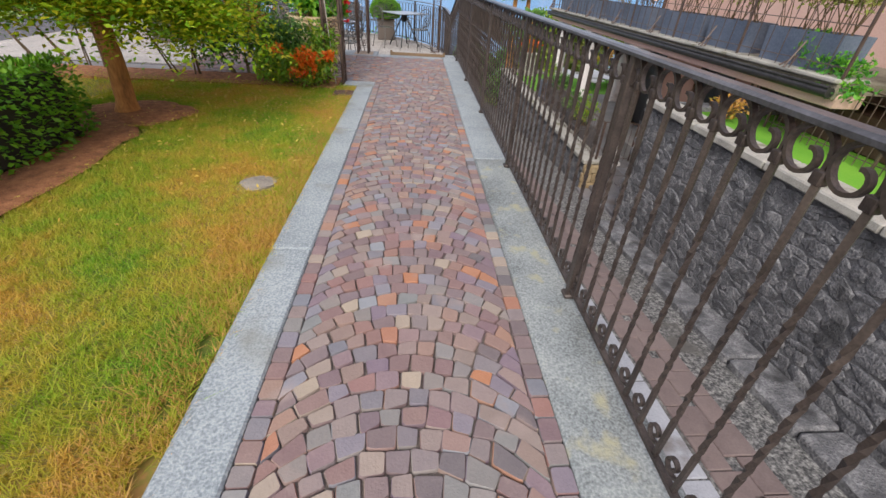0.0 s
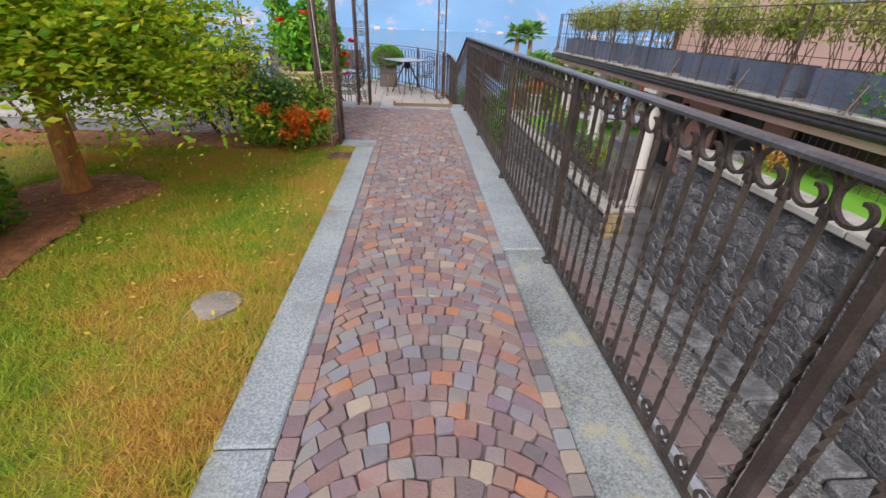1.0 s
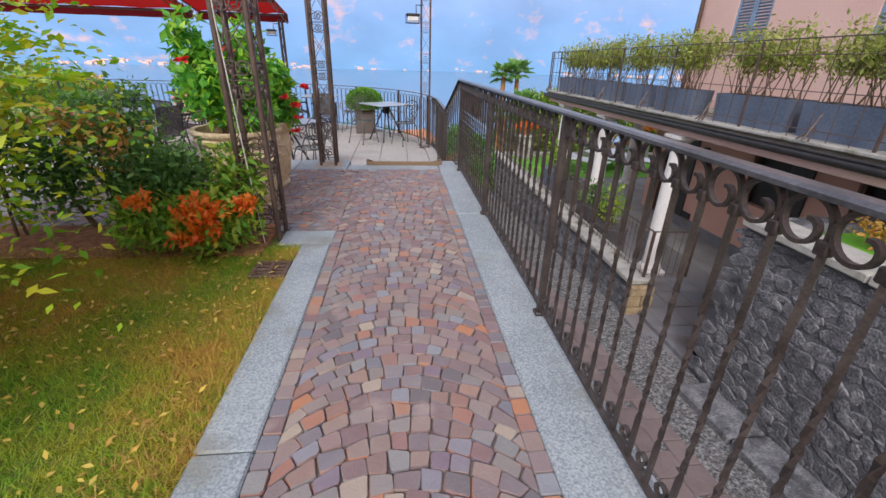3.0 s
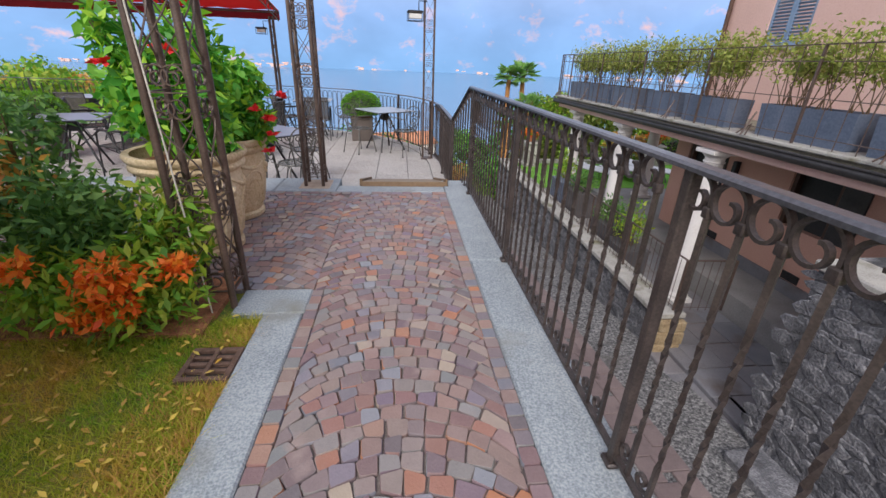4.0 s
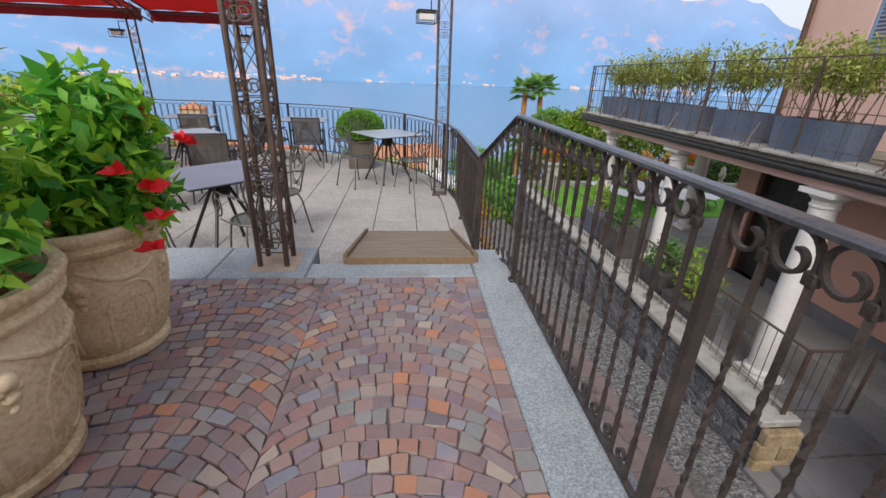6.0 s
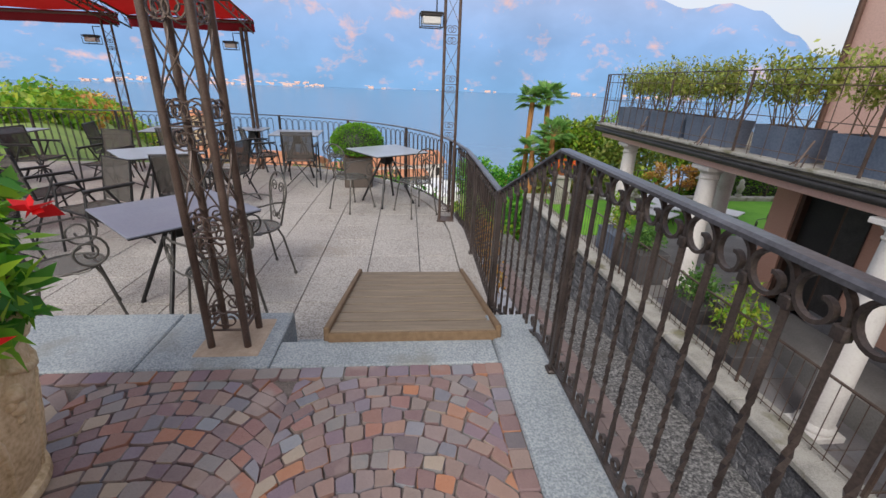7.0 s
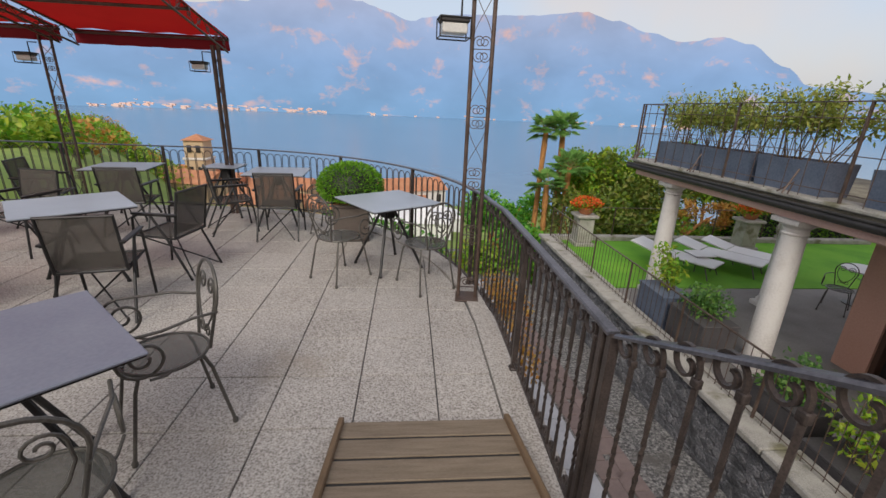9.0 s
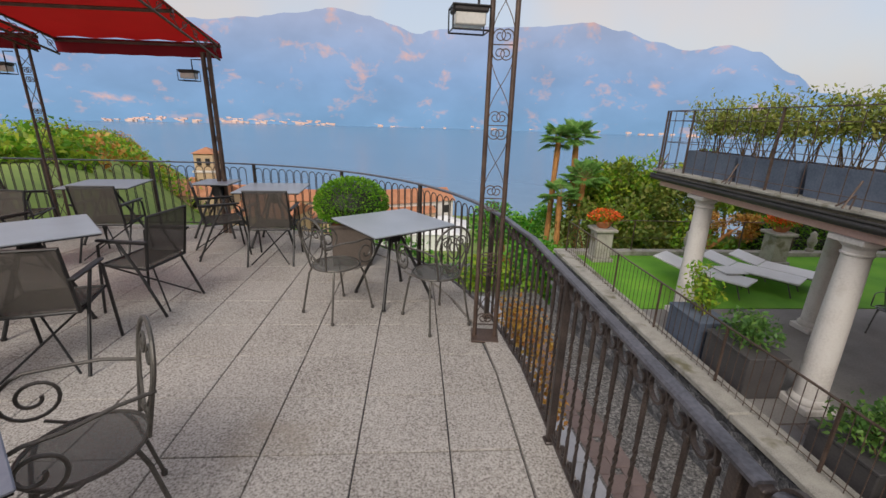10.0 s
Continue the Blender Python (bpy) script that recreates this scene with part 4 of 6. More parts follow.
def table(m, top, label, side=0.82, h=0.765):
    t = thing("table", m, label, "table", "square terrace tables")
    part("tabletop", Geo().box(-side / 2, side / 2, -side / 2, side / 2, h - 0.014, h, 0.004), top, t, smooth=None)
    part("edge", Geo().box(-side / 2 + 0.006, side / 2 - 0.006, -side / 2 + 0.006, side / 2 - 0.006, h - 0.024, h - 0.014, 0.002), M_black, t, "thin black edge", smooth=None)
    part("hub", Geo().box(-0.06, 0.06, -0.06, 0.06, h - 0.20, h - 0.05, 0.01).box(-0.17, 0.17, -0.02, 0.02, h - 0.05, h - 0.024).box(-0.02, 0.02, -0.17, 0.17, h - 0.052, h - 0.026), M_black, t)
    for sx, sy in ((1, 1), (1, -1), (-1, 1), (-1, -1)):
        g = Geo().tube([(sx * 0.045, sy * 0.045, h - 0.10), (sx * 0.27, sy * 0.27, 0.015)], 0.0155, 8)
        g.lathe([(0.02, 0.0), (0.02, 0.015), (0.012, 0.02)], 8, (sx * 0.27, sy * 0.27))
        part("leg", g, M_black, t)
    return t


def at(x, y, deg, z=TZ):
    return Matrix.Translation((x, y, z + 0.002)) @ Matrix.Rotation(radians(deg), 4, "Z")


table(at(-1.65, 9.21, 47), M_tabledark, "slate blue square table on black splayed legs", 0.86)
table(at(-0.24, 12.20, 35), M_tabletop, "pale blue-grey square table on black splayed legs", 0.85)
table(at(-1.93, 14.02, 4), M_tabletop, "pale blue-grey square table near the railing", 0.82)
table(at(-4.12, 14.12, 10), M_tabletop, "pale blue-grey square table under the awning", 0.80)
table(at(-3.12, 11.72, 42), M_tabletop, "pale grey square table under the awning", 0.86)
table(at(-2.85, 14.45, 0), M_tabletop, "small pale table by the awning column", 0.5)
table(at(-4.6, 10.2, 20), M_tabledark, "slate blue square table on black splayed legs", 0.86)
table(at(-6.3, 13.4, 0), M_tabletop, "pale blue-grey square table by the railing", 0.8)

first = iron_chair(at(-1.29, 9.72, 130))
for x, y, a in ((-1.24, 8.86, 40), (-2.28, 8.92, -50), (-0.72, 11.86, -40), (0.16, 11.66, 30), (-1.1, 13.55, 80)):
    copy_thing(first, at(x, y, a))
sling = sling_chair(at(-2.50, 11.08, 15))
for x, y, a in ((-2.42, 12.02, 82), (-1.72, 13.30, 4), (-2.45, 13.55, -60), (-3.65, 13.42, 5), (-4.95, 13.75, -75), (-3.9, 10.9, -30), (-3.75, 9.9, 70), (-3.0, 10.35, 150), (-5.3, 11.6, -60), (-5.5, 12.9, -90), (-4.3, 12.6, 170), (-6.2, 12.8, 10)):
    copy_thing(sling, at(x, y, a))


def ball_planter(m, label, rng):
    t = thing("planter", m, label, "planter")
    part("box", Geo().box(-0.23, 0.23, -0.23, 0.23, 0.0, 0.46, 0.012), M_boxbrown, t, "taupe square planter box")
    part("rim", Geo().box(-0.245, 0.245, -0.245, 0.245, 0.46, 0.50, 0.01), M_boxbrown, t)
    part("soil", Geo().box(-0.22, 0.22, -0.22, 0.22, 0.49, 0.505), M_soil, t)
    d = rng.normal(size=(9000, 3))
    d /= np.linalg.norm(d, axis=1)[:, None]
    d[:, 2] = np.where(d[:, 2] < -0.55, -0.55, d[:, 2])
    c = np.array([0, 0, 0.72]) + d * rng.uniform(0.86, 1.0, 9000)[:, None] * np.array([0.43, 0.43, 0.30])
    part("ball", leaf_mesh("ball", c, 0.030, L_hedge, rng, dirs=d, long=1.7), None, t, "clipped round box bush")
    # near-black body added inside the leaves as the bush's inner shade
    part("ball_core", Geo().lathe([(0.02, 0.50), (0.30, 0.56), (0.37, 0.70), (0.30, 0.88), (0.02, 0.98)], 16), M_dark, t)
    return t


ball_planter(at(-0.78, 13.28, 5), "taupe box planter with a clipped round box bush", RNG)
ball_planter(at(-5.6, 10.9, 5), "taupe box planter with a clipped round box bush", RNG)

# wooden ramp over the step
ramp = thing("wooden_ramp", (0, 0, 0), "brown wooden ramp with side battens over the step", "ramp")
A, B = Vector((0.09, 8.06, 0.055)), Vector((0.05, 9.64, -0.33))
slope = Matrix.Translation(A) @ Matrix.Rotation(math.atan2(B.z - A.z, B.y - A.y), 4, "X")
RL = (B - A).length
for i in range(9):
    y0, y1 = RL * i / 9, RL * (i + 1) / 9
    part("plank", Geo().box(-0.455, 0.455, y0 + 0.012, y1 - 0.012, -0.028, 0.0, 0.003), M_wood, ramp, smooth=None, m=slope)
for s in (-1, 1):
    part("batten", Geo().box(s * 0.468 - 0.016, s * 0.468 + 0.016, -0.005, RL, -0.05, 0.028, 0.006), M_wood_edge, ramp, m=slope)
    part("bearer", Geo().box(s * 0.40 - 0.02, s * 0.40 + 0.02, 0.0, RL, -0.10, -0.03), M_wood_edge, ramp, m=slope)
# near-black sheet added within the planks' thickness so the gaps read dark
part("under_board", Geo().box(-0.45, 0.45, 0.01, RL - 0.01, -0.016, -0.007), M_dark, ramp, m=slope)
part("front_board", Geo().box(-0.46, 0.46, -0.012, 0.006, -0.06, -0.004, 0.004), M_wood_edge, ramp, m=slope)


# ---- big urns with climbers ----
def urn(m, label, s=1.0, seed=1):
    t = thing("urn", m, label, "urn", "terracotta urns")
    prof = [(0.26, 0.0), (0.28, 0.02), (0.28, 0.055), (0.255, 0.07), (0.268, 0.09), (0.292, 0.16), (0.318, 0.30), (0.335, 0.46), (0.338, 0.56), (0.33, 0.63), (0.37, 0.66), (0.375, 0.68), (0.36, 0.70), (0.385, 0.725), (0.395, 0.75), (0.385, 0.77), (0.345, 0.765), (0.33, 0.70), (0.30, 0.68), (0.02, 0.68)]
    part("body", Geo().lathe([(r * s, z * s) for r, z in prof], 40, wob=lambda w, z: 1 + (0.010 * max(0, math.cos(5 * w)) if 0.12 < z < 0.6 else 0)), M_terracotta, t, smooth=50)
    for k in range(5):
        a = 2 * math.pi * k / 5 + 0.25
        mm = Matrix.Rotation(a, 4, "Z")
        def skin(z):
            return s * (0.268 + 0.068 * min(1, max(0, (z - 0.09) / 0.37)) ** 0.7)
        arch = [(skin(z) * math.cos(u), skin(z) * math.sin(u), z * s) for u, z in [(-0.38, 0.12), (-0.38, 0.25), (-0.36, 0.36), (-0.26, 0.44), (-0.1, 0.475), (0.1, 0.475), (0.26, 0.44), (0.36, 0.36), (0.38, 0.25), (0.38, 0.12)]]
        part("moulded_arch", Geo().tube(arch, 0.011 * s, 8, m=mm), M_terracotta, t)
        inner = [(skin(z) * math.cos(u) * 0.995, skin(z) * math.sin(u) * 0.995, z * s) for u, z in [(0.22 * math.cos(w), 0.27 + 0.13 * math.sin(w)) for w in [2 * math.pi * i / 16 for i in range(16)]]]
        part("moulded_oval", Geo().tube(inner, 0.009 * s, 6, m=mm, closed=True), M_terracotta, t)
        knob = Geo()
        for u, z, q in ((0.63, 0.50, 0.034), (0.63, 0.44, 0.026), (0.56, 0.47, 0.02), (0.70, 0.47, 0.02), (0.63, 0.39, 0.016)):
            c = ((skin(z) - 0.006) * math.cos(u), (skin(z) - 0.006) * math.sin(u), z * s)
            knob.lathe([(0.002, c[2] - q), (q * 0.8, c[2] - q * 0.6), (q, c[2]), (q * 0.8, c[2] + q * 0.6), (0.002, c[2] + q)], 8, c[:2], m=mm)
        part("boss", knob, M_terracotta, t, smooth=80)
        swag = []
        for j in range(13):
            u = -0.55 + 1.1 * j / 12
            z = 0.585 - 0.075 * math.cos(u / 0.55 * math.pi / 2)
            swag.append((skin(z) * math.cos(u * 1.1), skin(z) * math.sin(u * 1.1), z * s))
        part("swag", Geo().tube(swag, [(0.008 + 0.011 * math.sin(math.pi * j / 12) + 0.003 * (j % 2)) * s for j in range(13)], 8, m=mm), M_terracotta, t, smooth=80)
    part("soil", Geo().lathe([(0.02, 0.684 * s), (0.325 * s, 0.686 * s), (0.325 * s, 0.69 * s), (0.02, 0.695 * s)], 24), M_soil, t)
    return t


urn(Matrix.Translation((-1.33, 6.43, 0.002)), "large pale terracotta urn with moulded garlands", 0.90)
urn(Matrix.Translation((-1.38, 7.15, 0.002)) @ Matrix.Rotation(0.5, 4, "Z"), "large pale terracotta urn with moulded garlands", 0.86)


def climber(x, y, z, blobs, n, label, seed, flowers=()):
    rng = np.random.default_rng(seed)
    t = thing("climbing_plant", (x, y, z), label, "plant", "urn plants")
    g = Geo()
    for i in range(9):
        a = 2 * math.pi * i / 9
        b = blobs[i % len(blobs)]
        g.tube([(0.10 * math.cos(a), 0.10 * math.sin(a), 0.0), (0.16 * math.cos(a) + b[0] * 0.4, 0.16 * math.sin(a) + b[1] * 0.4, b[2] * 0.5), (b[0] + 0.1 * math.cos(a * 2), b[1] + 0.1 * math.sin(a * 2), b[2] + b[5] * 0.5)], [0.009, 0.007, 0.004], 5)
    tagged(part("stem", g, M_twig, t), kind="stuff")
    c = cloud_pts(rng, n, blobs, 0.45)
    part("foliage", leaf_mesh("foliage", c, 0.095, L_green, rng, up=0.5, long=2.0, droop=0.3), None, t, "glossy bright green leaves")
    c = cloud_pts(rng, n // 3, blobs, 0.8)
    part("young_foliage", leaf_mesh("young_foliage", c, 0.085, L_fresh, rng, up=0.5, long=2.3), None, t, "light yellow-green young leaves")
    for fx, fy, fz in flowers:
        p = np.repeat(np.array([[fx - x, fy - y, fz - z]]), 9, 0)
        a = np.arange(9) * 2 * math.pi / 9
        dirs = np.stack([np.cos(a), np.sin(a), np.full(9, 0.35)], 1)
        part("flower", leaf_mesh("flower", p, 0.062, L_flower, rng, dirs=dirs, long=1.3), None, t, "bright red flower")
    return t


climber(-1.33, 6.43, 0.615, [(-0.04, 0.0, 0.40, 0.36, 0.34, 0.30), (0.10, 0.08, 0.62, 0.20, 0.20, 0.28), (0.12, -0.02, 0.20, 0.24, 0.26, 0.14), (-0.22, -0.1, 0.72, 0.14, 0.14, 0.22)], 2500, "bright green climber with red flowers in the urn", 21,
        [(-1.25, 6.25, 1.28), (-1.5, 6.1, 1.2)])
climber(-1.39, 7.16, 0.585, [(0.06, 0.0, 0.24, 0.34, 0.32, 0.22), (0.15, 0.08, 0.46, 0.22, 0.22, 0.22), (0.30, 0.0, 0.14, 0.12, 0.18, 0.14)], 1700, "bright green climber with red flowers in the urn", 22,
        [(-0.98, 7.05, 0.82), (-0.90, 7.22, 0.98), (-1.04, 6.98, 0.88), (-0.94, 7.0, 0.70), (-1.1, 7.25, 1.08), (-0.97, 6.95, 0.58)])
# ---- the upper garden ----
def tree(m, label):
    rng = np.random.default_rng(31)
    t = thing("tree", m, label, "tree")
    r = random.Random(4)
    part("trunk", Geo().tube([(0, 0, -0.05), (0.01, 0.02, 0.10), (0.03, 0.02, 0.45), (0.0, 0.05, 0.75), (-0.05, 0.1, 1.0)], [0.125, 0.085, 0.075, 0.075, 0.085], 12), M_bark, t, "reddish brown bark", smooth=80)
    tips = []
    for i in range(9):
        a = 2 * math.pi * i / 9 + r.uniform(-0.2, 0.2)
        L = r.uniform(0.8, 1.4)
        p = [(-0.03, 0.06, 0.72 + 0.03 * i)]
        for k in range(1, 6):
            u = k / 5
            p.append((L * u * math.cos(a) + r.uniform(-0.05, 0.05), L * u * math.sin(a) + r.uniform(-0.05, 0.05), 0.72 + 0.03 * i + (1.15 if i % 2 else 0.75) * u - 0.75 * u * u))
        part("branch", Geo().tube(p, [0.045, 0.035, 0.027, 0.02, 0.013, 0.006], 7), M_bark, t, smooth=80)
        tips.append(p)
    # leafy sprays: drooping feathered shoots
    c, d = [], []
    for k in range(6600):
        p = r.choice(tips)
        q = Vector(p[r.randrange(2, 6)])
        a = r.uniform(0, 2 * math.pi)
        L = r.uniform(0.25, 0.62)
        out = Vector((math.cos(a), math.sin(a), r.uniform(-0.1, 0.9)))
        base = q + out * r.uniform(0, 0.35)
        for j in range(13):
            u = j / 12
            pos = base + out * L * u + Vector((0, 0, -0.42 * u * u * L))
            if pos.z < 0.42: continue
            side = Vector((-math.sin(a), math.cos(a), 0.1)) * (1 if j % 2 else -1)
            c.append(pos)
            d.append(side + out * 0.6 + Vector((0, 0, -0.15)))
    # a long spray that hangs over the lawn
    for (bx, by, bz), (ex, ey, ez) in (((0.7, 0.1, 1.05), (1.34, 0.35, 0.40)), ((0.8, -0.3, 1.1), (1.38, -0.35, 0.52)), ((0.5, -0.5, 1.2), (1.0, -0.75, 0.55)), ((0.2, -0.6, 1.15), (0.5, -1.05, 0.62)), ((0.9, 0.5, 1.1), (1.25, 0.75, 0.5))):
        for s in range(4):
            for j in range(26):
                u = j / 25
                pos = Vector((bx + (ex - bx) * u, by + (ey - by) * u, bz + (ez - bz) * u * u)) + Vector((r.uniform(-.06, .06), r.uniform(-.06, .06), r.uniform(-.05, .05)))
                c.append(pos)
                d.append(Vector((r.uniform(-1, 1), r.uniform(-1, 1), -0.3)))
    part("crown", leaf_mesh("crown", np.array([tuple(v) for v in c]), 0.054, L_lime, rng, up=0.45, long=2.1, dirs=np.array([tuple(v) for v in d])), None, t, "yellow-green autumn leaves")
    return t


tree(Matrix.Translation((-2.62, 4.05, 0.0)), "small tree with drooping yellow-green leaves on the lawn")


def hedge(name, x0, x1, y0, y1, z0, z1, n, size, material, label, seed, cat="hedge"):
    rng = np.random.default_rng(seed)
    t = thing(name, (0, 0, 0), label, cat)
    # near-black block added behind the leaves for the hedge's inner shade
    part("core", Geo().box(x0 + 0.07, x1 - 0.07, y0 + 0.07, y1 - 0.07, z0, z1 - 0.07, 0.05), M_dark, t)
    L = np.array([x1 - x0, y1 - y0, z1 - z0])
    ar = np.array([L[1] * L[2], L[1] * L[2], L[0] * L[2], L[0] * L[2], L[0] * L[1]])
    f = rng.choice(5, n, p=ar / ar.sum())
    c = rng.uniform(0, 1, (n, 3))
    d = np.zeros((n, 3))
    for k, (ax, v, s) in enumerate(((0, 0, -1), (0, 1, 1), (1, 0, -1), (1, 1, 1), (2, 1, 1))):
        c[f == k, ax] = v
        d[f == k, ax] = s
    c = np.array([x0, y0, z0]) + c * L - d * rng.uniform(-0.01, 0.07, n)[:, None]
    c += 0.03 * np.sin(c[:, [1, 2, 0]] * 7.0)
    part("foliage", leaf_mesh("foliage", c, size, material, rng, dirs=d, long=1.7), None, t)
    return t


hedge("hedge", -4.6, -2.47, 1.3, 3.45, 0.0, 0.56, 16000, 0.045, L_hedge, "clipped dark green box hedge beside the lawn", 41)
g = Geo()
for i, (x, y, rx, ry) in enumerate(((-2.55, 4.05, 0.52, 0.42), (-2.42, 2.4, 0.26, 1.3), (-2.6, 3.3, 0.4, 0.5))):
    g.lathe([(0.98, 0.0), (0.9, 0.012), (0.5, 0.02), (0.02, 0.022)], 26, m=Matrix.Translation((x, y, 0.004 + 0.002 * i)) @ Matrix.Diagonal((rx, ry, 1, 1)), wob=lambda w, z: 1 + 0.08 * math.sin(5 * w) + 0.05 * math.sin(11 * w))
g.box(-5.5, -0.93, 5.36, 5.95, -0.05, 0.012)
single("mulch_bed", g, M_soil, "reddish bark mulch round tree and shrubs", kind="structure")


def shrub(loc, blobs, n, size, material, label, seed, cat="shrub", extra=(), long=1.9):
    rng = np.random.default_rng(seed)
    t = thing("shrub", loc, label, cat, "shrubs in the bed")
    g = Geo()
    for b in blobs:
        for i in range(4):
            a = rng.uniform(0, 6.28)
            g.tube([(b[0] * 0.4 + 0.03 * math.cos(a), b[1] * 0.4 + 0.03 * math.sin(a), -0.02), (b[0] * 0.75, b[1] * 0.75, b[2] * 0.6), (b[0] + b[3] * 0.6 * math.cos(a), b[1] + b[4] * 0.6 * math.sin(a), b[2] + b[5] * 0.6)], [0.011, 0.008, 0.003], 5)
    tagged(part("woody_growth", g, M_twig, t), kind="stuff")
    part("foliage", leaf_mesh("foliage", cloud_pts(rng, n, blobs, 0.35), size, material, rng, up=0.4, long=long), None, t)
    for name, mm, bl, k, sz in extra:
        tagged(part(name, leaf_mesh(name, cloud_pts(rng, k, bl, 0.3), sz, mm, rng, up=0.4, long=2.2), None, t), kind="stuff")
    return t


shrub((-2.15, 5.95, 0), [(0, 0, 0.55, 0.5, 0.32, 0.48), (0.3, -0.05, 0.9, 0.26, 0.22, 0.22), (-0.4, 0, 0.45, 0.35, 0.3, 0.4), (0.35, -0.1, 0.4, 0.3, 0.3, 0.35)], 5200, 0.055, L_dark, "dark green feathery shrub in the bed", 51,
      extra=[("reddish_growth", L_autumn, [(-0.1, -0.25, 0.85, 0.4, 0.12, 0.12), (-0.5, -0.2, 0.8, 0.2, 0.1, 0.1), (0.25, -0.25, 0.7, 0.3, 0.1, 0.25)], 420, 0.055)])
shrub((-1.20, 5.45, 0), [(-0.05, 0, 0.22, 0.36, 0.26, 0.24), (-0.45, 0.05, 0.2, 0.3, 0.22, 0.22), (0.1, 0.18, 0.45, 0.2, 0.2, 0.3)], 3200, 0.072, L_yellowg, "light green nandina with orange-red leaves", 52,
      extra=[("red_foliage", L_red, [(-0.02, -0.17, 0.34, 0.17, 0.12, 0.12), (0.02, -0.2, 0.22, 0.10, 0.08, 0.08), (0.2, -0.05, 0.36, 0.10, 0.10, 0.06), (-0.12, -0.22, 0.20, 0.12, 0.08, 0.06), (-0.34, -0.22, 0.44, 0.10, 0.08, 0.06)], 800, 0.052), ("dark_foliage", L_dark, [(-0.3, 0.15, 0.5, 0.35, 0.2, 0.3)], 1300, 0.06)], long=2.7)
shrub((-1.25, 5.72, 0), [(0, 0, 0.22, 0.16, 0.16, 0.2), (-0.3, 0.05, 0.35, 0.25, 0.2, 0.3)], 900, 0.06, L_yellowg, "light green shrub beside the trellis column", 53, long=2.6)
shrub((-2.7, 5.75, 0), [(0, 0, 0.72, 0.4, 0.25, 0.26), (-0.7, 0.1, 0.78, 0.5, 0.25, 0.3)], 1700, 0.05, L_dark, "dark leggy shrub at the back of the lawn", 54)
shrub((-3.9, 5.9, 0), [(0, 0, 0.78, 0.6, 0.3, 0.36), (-0.9, 0, 0.85, 0.7, 0.3, 0.4)], 3000, 0.06, L_hedge, "green shrub at the back of the lawn", 55)

shrub((-4.5, 6.5, -0.3), [(0, 0, 1.15, 0.8, 0.3, 0.5), (-1.3, 0, 1.25, 0.9, 0.3, 0.5)], 4500, 0.075, L_dark, "tall dark green shrub behind the lawn", 56)

# drain grate and manhole lid
grate = thing("drain_grate", (-0.80, 5.13, 0.004), "rusty brown square drain grate in the lawn", "drain grate")
M_rust = mat("rusty_iron", [(0.07, 0.04, 0.028), (0.14, 0.085, 0.06), (0.2, 0.13, 0.1)], 20, 120, 0.8, metal=0.2, bump=0.5)
for x0, x1, y0, y1 in ((-0.11, 0.11, -0.11, -0.085), (-0.11, 0.11, 0.085, 0.11), (-0.11, -0.085, -0.085, 0.085), (0.085, 0.11, -0.085, 0.085), (-0.011, 0.011, -0.085, 0.085)):
    part("frame_bar", Geo().box(x0, x1, y0, y1, -0.02, 0.012, 0.003), M_rust, grate)
for k in range(3):
    for x0 in (-0.085, 0.011):
        y = -0.045 + 0.045 * k
        part("slat", Geo().box(x0, x0 + 0.074, y - 0.010, y + 0.010, -0.02, 0.010, 0.003), M_rust, grate)
# shallow near-black block painted as the shade below the slats
part("pit", Geo().box(-0.085, 0.085, -0.085, 0.085, -0.03, -0.008), M_dark, grate)
lid = Geo().lathe([(0.11, -0.02), (0.11, 0.004), (0.10, 0.008), (0.02, 0.007)], 22, wob=lambda w, z: 1 + 0.05 * math.sin(3 * w) + 0.07 * math.cos(4 * w + 0.4))
single("manhole_lid", lid, mat("weathered_lid", [(0.15, 0.13, 0.11), (0.27, 0.235, 0.20), (0.34, 0.3, 0.25)], 10, 80, 0.9, bump=0.6), "small worn stone manhole lid in the lawn", "manhole lid", m=Matrix.Translation((-1.0, 2.60, 0.0)) @ Matrix.Rotation(0.1, 4, "Z"))

# grass blades and fallen leaves
rng = np.random.default_rng(61)


def blades(n, x0, x1, y0, y1, h):
    x, y = rng.uniform(x0, x1, n), rng.uniform(y0, y1, n)
    keep = ~((abs(x + 1.0) < 0.12) & (abs(y - 2.6) < 0.12)) & ~((abs(x + 0.8) < 0.12) & (abs(y - 5.13) < 0.12))
    keep &= ~(((x + 2.55) / 0.5) ** 2 + ((y - 4.05) / 0.4) ** 2 < 1) & ~((x < -2.2) & (y > 1.2) & (y < 3.6))
    keep &= ~((x > -0.78) & (np.sin(x * 40 + y * 17) + np.sin(y * 23) > 0.4) & (y < 1.2))
    x, y = x[keep], y[keep]
    n = len(x)
    a = rng.uniform(0, 6.28, n)
    L = h * rng.uniform(0.5, 1.3, n)
    lean = rng.normal(0, 0.75, (n, 2)) * L[:, None]
    w = rng.uniform(0.0016, 0.0032, n)
    p = np.stack([x, y, np.full(n, -0.012)], 1)
    s = np.stack([np.cos(a) * w, np.sin(a) * w, np.zeros(n)], 1)
    tip = p + np.concatenate([lean, L[:, None]], 1)
    return np.stack([p - s, p + s, tip], 1).reshape(-1, 3)


